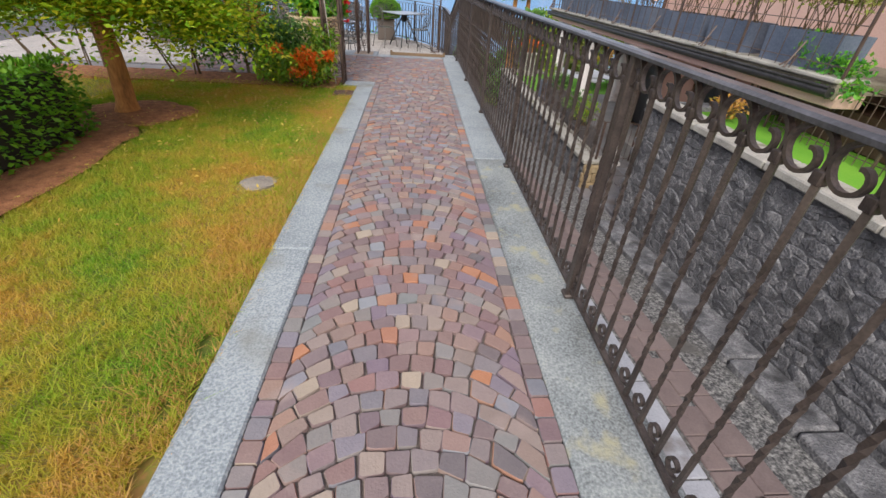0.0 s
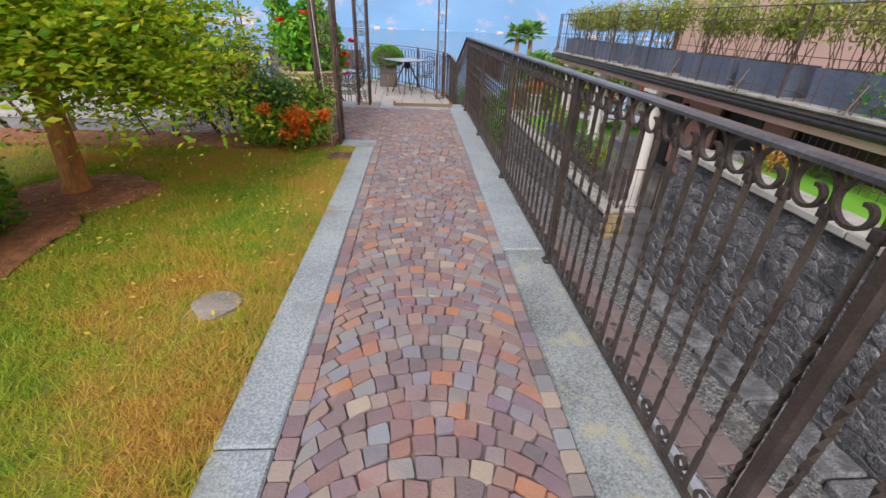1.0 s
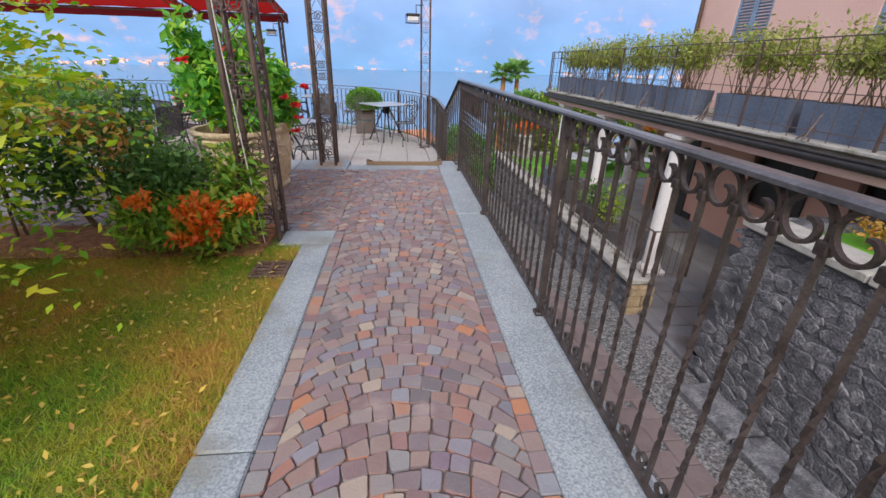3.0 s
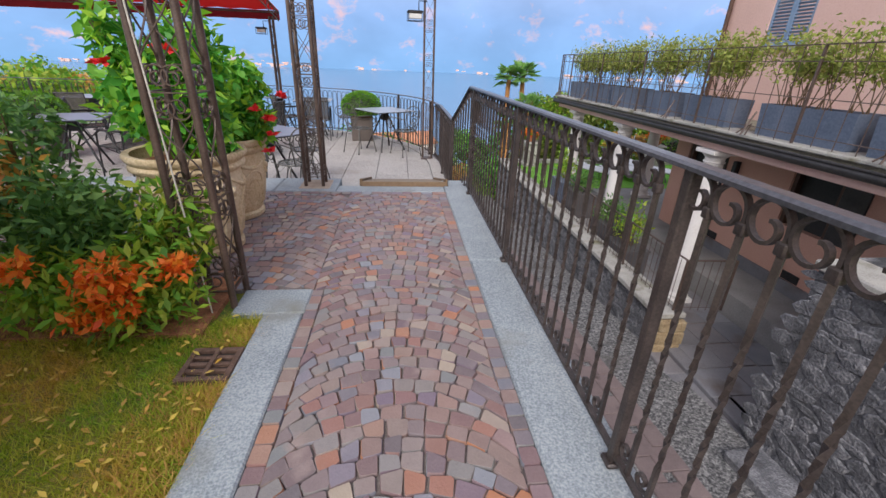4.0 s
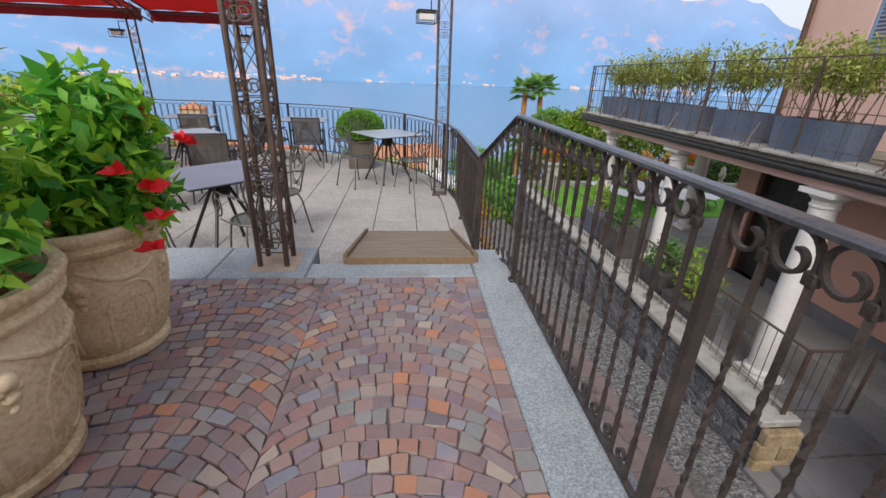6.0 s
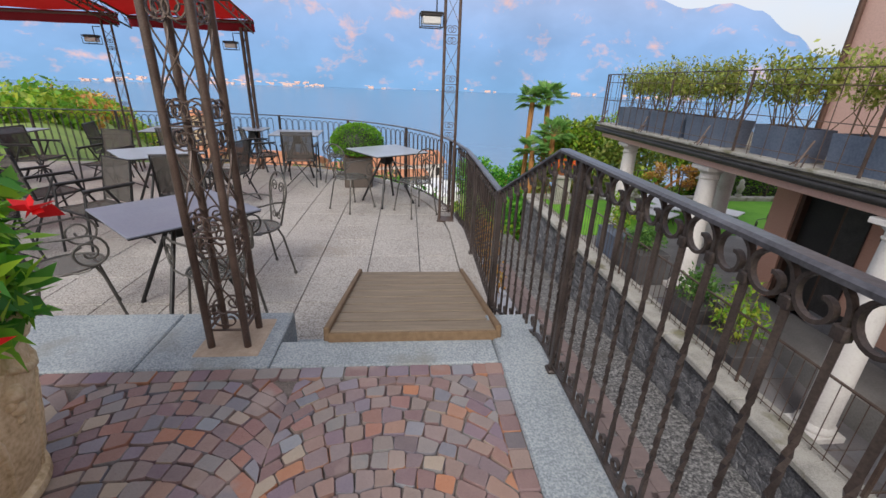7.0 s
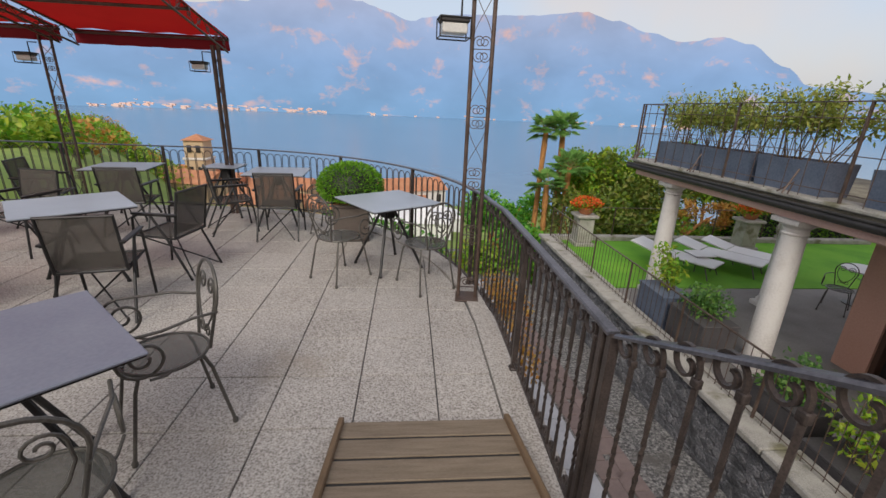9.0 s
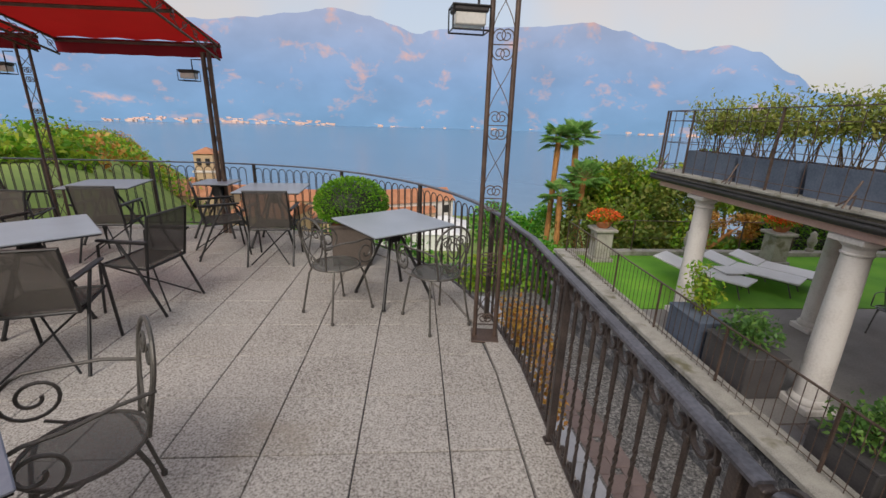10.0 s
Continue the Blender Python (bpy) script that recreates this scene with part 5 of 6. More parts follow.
v = np.concatenate([blades(230000, -3.2, -0.685, 0.0, 5.5, 0.034), blades(40000, -6.5, -2.6, 0.5, 5.6, 0.045), blades(4000, -0.88, -0.69, 0.3, 5.5, 0.05)])
single("lawn_grass", arrays("lawn_grass", v, np.arange(len(v)).reshape(-1, 3), M_blade), None, "short dry yellow-green grass", "grass", kind="stuff")
v = blades(24000, -0.98, -0.687, 0.0, 5.4, 0.036)
v = v[np.repeat(rng.uniform(size=len(v) // 3) < np.clip((v[::3, 0] + 1.02) / 0.30, 0.05, 1.0), 3)]
single("dry_grass_edge", arrays("dry_grass_edge", v, np.arange(len(v)).reshape(-1, 3), M_dry), None, "dry orange-tan grass along the kerb", "grass", kind="stuff")
n = 1000
c = np.stack([rng.uniform(-3.2, -0.75, n), 5.5 - 4.0 * rng.beta(1.1, 2.2, n), rng.uniform(0.012, 0.03, n)], 1)
d = np.stack([rng.normal(size=n), rng.normal(size=n), rng.normal(size=n) * 0.1], 1)
single("fallen_leaf_litter", leaf_mesh("fallen_leaf_litter", c, 0.036, L_fallen, rng, up=1.5, long=2.4, dirs=d * 2), None, "yellow fallen leaves scattered on the lawn", "fallen leaves", kind="stuff")
# ---- the portico, the house and the lower garden ----
BX, BZ = 4.72, 0.50             # balcony edge and floor
balcony = thing("balcony", (0, 0, 0), "weathered balcony slab with gutter over the portico", "balcony", kind="structure")
part("slab", Geo().box(BX + 0.10, 6.85, 4.6, 16.35, 0.36, BZ - 0.03), M_slab, balcony, smooth=None)
part("coping", Geo().box(BX - 0.02, BX + 0.42, 4.6, 16.45, BZ - 0.03, BZ + 0.02, 0.012), M_cap, balcony, "mossy stone coping")
part("fascia", Geo().box(BX + 0.04, BX + 0.10, 4.6, 16.38, 0.30, BZ - 0.03, 0.01), M_slab, balcony)
part("gutter", Geo().tube([(BX - 0.01, 4.6, 0.37), (BX - 0.01, 16.42, 0.37)], 0.055, 10), M_gutter, balcony, "dark round gutter")
part("gutter_lip", Geo().tube([(BX - 0.05, 4.6, 0.425), (BX - 0.05, 16.42, 0.425)], 0.018, 8), M_gutter, balcony)
part("beam", Geo().box(BX + 0.10, BX + 0.46, 4.6, 16.3, 0.20, 0.36, 0.01), M_pink, balcony, "pale render beam")
part("end_coping", Geo().box(BX + 0.42, 8.0, 16.2, 16.45, BZ - 0.03, BZ + 0.018, 0.012), M_cap, balcony)
part("end_slab", Geo().box(6.85, 8.0, 13.0, 16.35, 0.30, BZ - 0.03), M_slab, balcony, smooth=None)


def column(m, h, label, s=1.0):
    t = thing("column", m, label, "column", "portico columns")
    part("plinth", Geo().box(-0.21 * s, 0.21 * s, -0.21 * s, 0.21 * s, 0, 0.09, 0.01), M_column, t)
    part("base", Geo().lathe([(0.19 * s, 0.09), (0.205 * s, 0.115), (0.205 * s, 0.14), (0.185 * s, 0.165), (0.172 * s, 0.185)], 28), M_column, t)
    sh = [(0.165 * s - 0.027 * s * (u ** 1.6), 0.185 + (h - 0.40) * u) for u in [i / 8 for i in range(9)]]
    part("shaft", Geo().lathe(sh, 28), M_column, t, "smooth white plastered shaft", smooth=60)
    k = h - 0.215
    part("capital", Geo().lathe([(0.14 * s, k), (0.155 * s, k + 0.015), (0.155 * s, k + 0.03), (0.14 * s, k + 0.04), (0.142 * s, k + 0.09), (0.17 * s, k + 0.115), (0.195 * s, k + 0.14), (0.195 * s, k + 0.15)], 28).box(-0.21 * s, 0.21 * s, -0.21 * s, 0.21 * s, k + 0.15, h, 0.008), M_column, t)
    return t


for x, y in ((4.98, 12.5), (5.0, 15.15), (4.92, 9.58)):
    z = side_z(y)
    column(Matrix.Translation((x, y, z)), 0.20 - z, "white plastered portico column with a round capital")
column(Matrix.Translation((6.95, 14.5, CZ)), 0.30 - CZ, "white plastered portico column with a round capital", 0.95)


def grid_rail(name, p0, p1, h, bars, label, group, step=0.13, post=1.7, lying=(0.12, 0.82)):
    a, b = Vector(p0), Vector(p1)
    L = (b - a).length
    t = thing(name, a, label, "railing", group)
    d = b - a
    up = Vector((0, 0, h))
    part("top_rail", Geo().tube([up, d + up], 0, flat=(0.03, 0.014)), M_iron, t, smooth=None)
    for f in lying:
        part("cross_rail", Geo().tube([up * f, d + up * f], 0.006, 5), M_iron, t)
    bar = Geo().tube([(0, 0, 0.0), (0, 0, h)], bars, 5).mesh("bar", M_iron)
    pst = Geo().box(-0.014, 0.014, -0.014, 0.014, 0, h, 0.002).mesh("post", M_iron)
    n = max(1, round(L / step))
    k = max(1, round(post / step))
    for i in range(n + 1):
        part("post" if i % k == 0 or i == n else "bar", pst if i % k == 0 or i == n else bar, None, t, m=Matrix.Translation(d * (i / n)))
    return t


grid_rail("balcony_railing", (BX + 0.05, 4.6, BZ + 0.02), (BX + 0.05, 16.35, BZ + 0.02), 1.08, 0.0055, "thin dark iron balcony railing", "balcony railings", 0.26, 1.8, (0.10, 0.48, 0.84))
grid_rail("balcony_railing", (BX + 0.10, 16.35, BZ + 0.02), (8.0, 16.35, BZ + 0.02), 1.08, 0.0055, "thin dark iron balcony railing", "balcony railings", 0.26, 1.8, (0.10, 0.48, 0.84))
for y in (5.3, 7.1, 8.9, 10.7, 12.5, 14.3, 16.1):
    s = thing("rail_stay", (BX - 0.0, y, BZ + 0.02), "small iron stay bracing the balcony railing", "bracket", "railing stays")
    part("brace", Geo().tube([(-0.10, 0, 0.0), (0.04, 0, 0.30)], 0.012, 6), M_iron, s)
    part("foot", Geo().tube([(-0.10, -0.08, 0.01), (0.02, 0, 0.14), (-0.10, 0.08, 0.01)], 0.010, 6), M_iron, s)


def trough(m, w, label, seed, n=900):
    rng = np.random.default_rng(seed)
    t = thing("planter_trough", m, label, "planter", "balcony troughs")
    g = Geo()
    a, b = w / 2, 0.20
    vs = [(-a + 0.02, -b + 0.02, 0), (a - 0.02, -b + 0.02, 0), (a - 0.02, b - 0.02, 0), (-a + 0.02, b - 0.02, 0), (-a, -b, 0.40), (a, -b, 0.40), (a, b, 0.40), (-a, b, 0.40),
          (-a + 0.02, -b + 0.02, 0.40), (a - 0.02, -b + 0.02, 0.40), (a - 0.02, b - 0.02, 0.40), (-a + 0.02, b - 0.02, 0.40), (-a + 0.02, -b + 0.02, 0.34), (a - 0.02, -b + 0.02, 0.34), (a - 0.02, b - 0.02, 0.34), (-a + 0.02, b - 0.02, 0.34)]
    fs = [(3, 2, 1, 0)] + [(k + i, k + (i + 1) % 4, k + 4 + (i + 1) % 4, k + 4 + i) for k in (0, 4, 8) for i in range(4)]
    part("trough", g.add(vs, fs), M_box, t, "slate blue trough", smooth=None)
    part("soil", Geo().box(-a + 0.03, a - 0.03, -b + 0.03, b - 0.03, 0.30, 0.345), M_soil, t)
    g = Geo()
    c = []
    for k in range(int(w * 22)):
        x, y = rng.uniform(-a * 0.95, a * 0.95), rng.uniform(-0.08, 0.08)
        p = Vector((x, y, 0.34))
        q = Vector((x + rng.normal() * 0.12, y + rng.normal() * 0.08, 0.62 + rng.uniform(0, 0.12)))
        e = Vector((q.x + rng.normal() * 0.16, q.y + rng.normal() * 0.1, 1.02 + rng.uniform(-0.12, 0.24)))
        g.tube([p, q, e], [0.008, 0.006, 0.003], 4)
        for j in range(int(n / (w * 22))):
            u = rng.uniform(0.15, 1.1)
            o = q + (e - q) * u
            c.append((o.x + rng.normal() * 0.09, o.y + rng.normal() * 0.08, o.z + rng.normal() * 0.05))
    tagged(part("woody_growth", g, M_twig, t), kind="stuff")
    part("foliage", leaf_mesh("foliage", np.array(c), 0.068, L_olive, rng, up=0.3, long=2.3), None, t, "thin olive green hedge leaves")
    return t


for k, (y0, y1) in enumerate(((4.95, 6.15), (6.5, 7.5), (7.7, 9.0), (9.58, 10.63), (10.95, 11.77), (12.25, 13.3), (13.42, 14.48), (14.55, 15.77))):
    trough(Matrix.Translation((BX + 0.36, (y0 + y1) / 2, BZ + 0.021)) @ Matrix.Rotation(math.pi / 2, 4, "Z"), y1 - y0, "slate blue planter trough with thin leafy hedge", 70 + k, 2700)

# doors, shutters, vents and the drain pipe of the house
for i, (y0, y1, z0, z1) in enumerate(DOORS):
    d = thing(f"door_{i + 1}" if z0 == CZ else f"window_{i + 6}", (6.53, y0, z0), "dark timber glazed opening in the salmon wall", "door" if z0 == CZ else "window", kind="structure")
    w, h = y1 - y0, z1 - z0
    for a, b, c, e in ((0, 0.08, 0, h), (w - 0.08, w, 0, h), (0.08, w - 0.08, h - 0.08, h)):
        part("frame", Geo().box(-0.10, 0.04, a + 0.002, b - 0.002, c, e - 0.002, 0.005), M_frame, d)
    # near-black sheet painted as the unlit inside of the opening
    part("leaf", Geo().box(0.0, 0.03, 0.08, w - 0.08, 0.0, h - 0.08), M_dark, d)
    part("shutter", Geo().box(-0.16, -0.125, -w * 0.46, -0.01, 0.02, h, 0.006), M_gutter, d, "dark open door shutter")
for i, (y0, y1, z0, z1) in enumerate(WINDOWS):
    wd = thing(f"window_{i + 1}", (6.85, y0, z0), "closed blue louvred window shutters", "window", kind="structure")
    w, h = y1 - y0, z1 - z0
    part("window_sill", Geo().box(-0.06, 0.10, -0.08, w + 0.08, -0.07, -0.002, 0.01), M_cap, wd)
    for a, b in ((0.01, w / 2 - 0.005), (w / 2 + 0.005, w - 0.01)):
        sh = part("shutter", Geo().box(0.02, 0.055, a, a + 0.05, 0.01, h - 0.01).box(0.02, 0.055, b - 0.05, b, 0.01, h - 0.01).box(0.02, 0.055, a + 0.05, b - 0.05, 0.01, 0.08).box(0.02, 0.055, a + 0.05, b - 0.05, h - 0.08, h - 0.01), M_shutter, wd, "blue shutter leaf", smooth=None)
        slat = Geo().box(-0.022, 0.022, 0, b - a - 0.10, -0.004, 0.004, m=Matrix.Rotation(0.7, 4, "Y")).mesh("slat", M_shutter)
        for k in range(int((h - 0.16) / 0.055)):
            part("slat", slat, None, sh, m=Matrix.Translation((0.036, a + 0.05, 0.11 + 0.055 * k)))
for y in (10.9, 9.0, 7.4):
    v = thing("wall_vent", (6.40, y, CZ + 0.30), "small dark vent grille low in the wall", "vent", "wall vents")
    part("frame", Geo().box(-0.012, 0.0, -0.16, 0.16, -0.07, 0.07, 0.003), M_gutter, v)
    for k in range(4):
        part("slat", Geo().box(-0.02, -0.008, -0.14, 0.14, -0.05 + 0.03 * k, -0.038 + 0.03 * k), M_black, v)
single("drain_pipe", Geo().tube([(6.79, 12.70, BZ), (6.79, 12.70, 6.4)], 0.045, 10), M_frame, "brown drain pipe at the house corner", "drain pipe")
wl_ = thing("wall_lamp", (6.40, 10.75, -0.35), "small dark wall lamp on the salmon wall", "lamp")
part("body", Geo().box(-0.10, 0.0, -0.05, 0.05, -0.12, 0.12, 0.01), M_black, wl_)

# thin railing on the far alley wall and its posts
grid_rail("wall_railing", (3.98, 8.35, -1.90), (3.98, 18.6, -1.90), 0.80, 0.005, "thin grey iron railing along the wall cap", "garden railings", 0.125, 1.5, (0.06,))
grid_rail("wall_railing", (4.0, 8.35, -1.90), (4.7, 8.32, -1.90), 0.80, 0.005, "thin grey iron railing along the wall cap", "garden railings", 0.125, 0.7, (0.06,))
grid_rail("wall_railing", (4.3, 18.75, CZ), (13.5, 18.75, CZ), 0.95, 0.006, "thin grey railing at the end of the lawn", "garden railings", 1.6, 1.6, (0.5,))
grid_rail("wall_railing", (5.05, -1.0, -0.32), (5.05, 6.2, -0.32), 0.75, 0.006, "dark iron garden railing beside the grass strip", "garden railings", 0.11, 1.6, (0.12, 0.86))
single("lawn_kerb", Geo().box(4.1, 14.0, 18.62, 18.86, CZ, CZ + 0.14, 0.02), M_cap, "pale stone edging at the end of the lawn", kind="structure")


def pedestal(x, y, label):
    t = thing("pedestal", (x, y, CZ + 0.01), label, "pedestal", "garden pedestals")
    part("base", Geo().box(-0.27, 0.27, -0.27, 0.27, 0, 0.10, 0.015), M_cap, t)
    part("shaft", Geo().box(-0.21, 0.21, -0.21, 0.21, 0.10, 0.78, 0.01), M_cap, t)
    part("cap", Geo().box(-0.29, 0.29, -0.29, 0.29, 0.78, 0.86, 0.02), M_cap, t)
    p = thing("flower_pot", (x, y, CZ + 0.87), "terracotta pot of orange-red geraniums on a pedestal", "flower pot", "geranium pots")
    part("pot", Geo().lathe([(0.12, 0), (0.17, 0.05), (0.20, 0.13), (0.22, 0.15), (0.22, 0.18), (0.19, 0.18), (0.19, 0.16), (0.02, 0.16)], 20), M_pot, p)
    rng = np.random.default_rng(int(x * 10))
    bl = [(0, 0, 0.26, 0.34, 0.34, 0.16), (-0.25, 0, 0.22, 0.2, 0.2, 0.1), (0.28, 0, 0.22, 0.2, 0.2, 0.12)]
    part("foliage", leaf_mesh("foliage", cloud_pts(rng, 700, bl, 0.3), 0.07, L_yellowg, rng, long=1.4), None, p)
    tagged(part("blossom", leaf_mesh("blossom", cloud_pts(rng, 900, [(a, b, c + 0.06, d, e, f) for a, b, c, d, e, f in bl], 0.7), 0.055, L_orange, rng, long=1.2), None, p, "orange-red flowers"), kind="stuff")


pedestal(4.75, 18.3, "square stone pedestal at the lawn's corner")
pedestal(9.35, 18.1, "square stone pedestal at the back of the lawn")


def lounger(m, label):
    t = thing("sun_lounger", m, label, "sun lounger", "sun loungers")
    part("bed", Geo().box(-0.33, 0.33, -0.95, 0.35, 0.30, 0.34, 0.012), M_white, t, "white slatted bed")
    part("backrest", Geo().box(-0.33, 0.33, 0.0, 0.62, -0.02, 0.02, 0.012, m=Matrix.Translation((0, 0.36, 0.33)) @ Matrix.Rotation(0.22, 4, "X")), M_white, t)
    for x in (-0.28, 0.28):
        part("side_rail", Geo().tube([(x, -0.95, 0.29), (x, 0.36, 0.29)], 0.014, 6), M_chair, t)
        for y in (-0.75, 0.25):
            part("leg", Geo().tube([(x, y, 0.30), (x * 1.1, y - 0.12, 0)], 0.013, 6), M_chair, t)
    return t


lg = lounger(Matrix.Translation((6.35, 16.6, CZ + 0.016)) @ Matrix.Rotation(0.62, 4, "Z"), "white sun lounger on the lower lawn")
for x, y in ((7.55, 16.7), (8.35, 16.8)):
    copy_thing(lg, Matrix.Translation((x, y, CZ + 0.016)) @ Matrix.Rotation(0.62, 4, "Z"))
st = thing("side_table", (6.9, 16.5, CZ + 0.016), "small white side table between the loungers", "table")
part("top", Geo().box(-0.25, 0.25, -0.25, 0.25, 0.36, 0.385, 0.008), M_white, st)
for x in (-0.2, 0.2):
    for y in (-0.2, 0.2):
        part("leg", Geo().tube([(x, y, 0.36), (x, y, 0)], 0.012, 6), M_chair, st)
for x in (7.4, 11.0):
    f = Geo().lathe([(0.10, 0), (0.11, 0.06), (0.06, 0.10), (0.10, 0.22), (0.12, 0.32), (0.07, 0.42), (0.085, 0.50), (0.02, 0.58)], 12)
    single("garden_finial", f, M_cap, "small weathered stone finial on the lawn edging", "finial", "stone finials", m=Matrix.Translation((x, 18.74, CZ + 0.14)), smooth=60)
copy_thing(first, Matrix.Translation((8.2, 14.35, CZ + 0.002)) @ Matrix.Rotation(2.2, 4, "Z"))
ct = thing("round_table", (8.95, 14.6, CZ + 0.002), "small round white court table", "table")
part("top", Geo().lathe([(0.02, 0.72), (0.38, 0.72), (0.39, 0.735), (0.38, 0.75), (0.02, 0.75)], 28), M_white, ct)
part("stem", Geo().lathe([(0.2, 0), (0.2, 0.02), (0.03, 0.04), (0.03, 0.72)], 14), M_chair, ct)


def potted(x, y, w, d, h, mm, blobs, n, leaf, label, seed, z=CZ):
    rng = np.random.default_rng(seed)
    t = thing("box_planter", (x, y, z + 0.002), label, "planter", "court planters")
    part("box", Geo().box(-w / 2, w / 2, -d / 2, d / 2, 0, h - 0.04, 0.01), mm, t)
    part("rim", Geo().box(-w / 2 - 0.012, w / 2 + 0.012, -d / 2 - 0.012, d / 2 + 0.012, h - 0.04, h, 0.008), mm, t)
    g = Geo()
    for b in blobs:
        for k in range(5):
            g.tube([(rng.uniform(-w, w) * 0.2, rng.uniform(-d, d) * 0.2, h - 0.01), (b[0] + rng.normal() * 0.08, b[1] + rng.normal() * 0.08, b[2])], [0.009, 0.004], 5)
    tagged(part("woody_growth", g, M_twig, t), kind="stuff")
    part("foliage", leaf_mesh("foliage", cloud_pts(rng, n, blobs, 0.25), 0.085, leaf, rng, up=0.5, long=2.0), None, t)


potted(4.42, 13.95, 0.5, 0.75, 0.62, M_box, [(0, 0, 0.95, 0.3, 0.35, 0.3), (-0.05, 0.15, 1.25, 0.2, 0.2, 0.2)], 500, L_yellowg, "slate blue box planter with a leafy shrub", 81)
potted(4.48, 13.05, 0.55, 0.8, 0.60, M_boxdark, [(0, 0, 0.82, 0.36, 0.42, 0.25)], 700, L_dark, "dark box planter with an evergreen shrub", 82)
potted(4.45, 11.40, 0.5, 0.7, 0.60, M_boxdark, [(0, 0, 0.8, 0.4, 0.4, 0.26), (-0.1, -0.1, 1.0, 0.25, 0.25, 0.2)], 650, L_dark, "dark box planter with an evergreen shrub", 83, side_z(11.1))
potted(4.42, 10.55, 0.5, 0.75, 0.58, M_boxdark, [(0, 0, 0.95, 0.36, 0.4, 0.36), (0.05, 0.1, 1.3, 0.2, 0.2, 0.2)], 480, L_yellowg, "dark box planter with a light green shrub", 84, side_z(10.2))

# green things on the near garden bank
rng = np.random.default_rng(90)


def clump(name, loc, blobs, n, size, leaf, label, seed, cat="shrub"):
    rng = np.random.default_rng(seed)
    t = thing(name, loc, label, cat)
    g = Geo()
    for b in blobs:
        for k in range(3):
            g.tube([(b[0] * 0.3, b[1] * 0.3, 0), (b[0] + rng.normal() * b[3] * 0.3, b[1] + rng.normal() * b[4] * 0.3, b[2])], [0.02, 0.006], 5)
    tagged(part("woody_growth", g, M_twig, t), kind="stuff")
    part("foliage", leaf_mesh("foliage", cloud_pts(rng, n, blobs, 0.3), size, leaf, rng, up=0.4, long=1.8), None, t)
    return t


clump("garden_shrub", (5.6, 3.9, -0.32), [(0, 0, 0.85, 0.55, 0.7, 0.5), (-0.2, -0.8, 0.8, 0.45, 0.5, 0.4), (0.1, 0.6, 1.2, 0.4, 0.4, 0.35)], 2600, 0.085, L_lime, "yellow-green leafy shrub behind the iron railing", 91)
clump("ivy", (5.0, 5.0, 0.36), [(0, 0, 0.25, 0.25, 0.5, 0.18), (-0.1, -0.3, 0.05, 0.2, 0.4, 0.15), (0, 0.4, 0.4, 0.2, 0.25, 0.2)], 1300, 0.07, L_green, "green ivy trailing over the balcony end", 92, "plant")
single("timber_crate", Geo().box(5.5, 6.3, 0.5, 6.0, -0.32, 0.12, 0.02), M_frame, "long brown timber crate in the garden", "crate")
clump("garden_shrub", (4.6, 5.9, -0.32), [(0, 0, 0.2, 0.25, 0.3, 0.18)], 300, 0.06, L_autumn, "low reddish shrub on the garden bank", 93)
# ---- palms, trees and the town below ----
def palm(x, y, z0, z1, lean, label, seed, r=0.8, fronds=26):
    rng = np.random.default_rng(seed)
    t = thing("palm_tree", (x, y, z0), label, "palm tree", "palms")
    h = z1 - z0
    pts = [(lean * (k / 12) ** 2, 0, h * k / 12) for k in range(13)]
    part("trunk", Geo().tube(pts, [0.085 + 0.015 * (k % 2) for k in range(13)], 10), M_bark, t, "shaggy brown trunk", smooth=80)
    g = Geo()
    vs, fs = [], []
    top = Vector((lean, 0, h))
    for k in range(fronds):
        a, el = rng.uniform(0, 6.28), rng.uniform(-0.6, 1.1)
        d = Vector((math.cos(a) * math.cos(el), math.sin(a) * math.cos(el), math.sin(el)))
        hub = top + d * r * rng.uniform(0.55, 0.75)
        g.tube([top, top + d * 0.3 + Vector((0, 0, 0.03)), hub], 0.012, 4)
        s = d.cross(Vector((0, 0, 1)))
        s.normalize()
        u = s.cross(d)
        for j in range(15):
            b = -1.9 + 3.8 * j / 14
            f = (d * math.cos(b) + s * math.sin(b)).normalized()
            L = r * 0.55 * rng.uniform(0.85, 1.1)
            q = f.cross(u).normalized() * 0.028
            i0 = len(vs)
            vs += [hub, hub + f * L * 0.5 + q + u * 0.02, hub + f * L + Vector((0, 0, -0.16 * L)), hub + f * L * 0.5 - q + u * 0.02]
            fs += [(i0, i0 + 1, i0 + 2), (i0, i0 + 2, i0 + 3)]
    part("stalks", g, M_palmstalk, t)
    part("fronds", Geo().add(vs, fs), L_palm, t, "fan-shaped green fronds", smooth=None)
    return t


M_palmstalk = mat("palm_stalk", [(0.10, 0.12, 0.03), (0.2, 0.2, 0.06)], 5, 40, 0.8, bump=0.2)
palm(4.62, 22.3, -6.5, 0.80, 0.1, "tall fan palm beyond the lower lawn", 101, 0.62)
palm(5.42, 22.3, -6.5, 0.85, -0.1, "tall fan palm beyond the lower lawn", 102, 0.68)
palm(5.35, 21.6, -6.5, -0.35, 0.1, "shorter fan palm beyond the lower lawn", 103, 0.65)
palm(4.75, 21.4, -6.5, -0.95, -0.1, "shorter fan palm beyond the lower lawn", 104, 0.62)


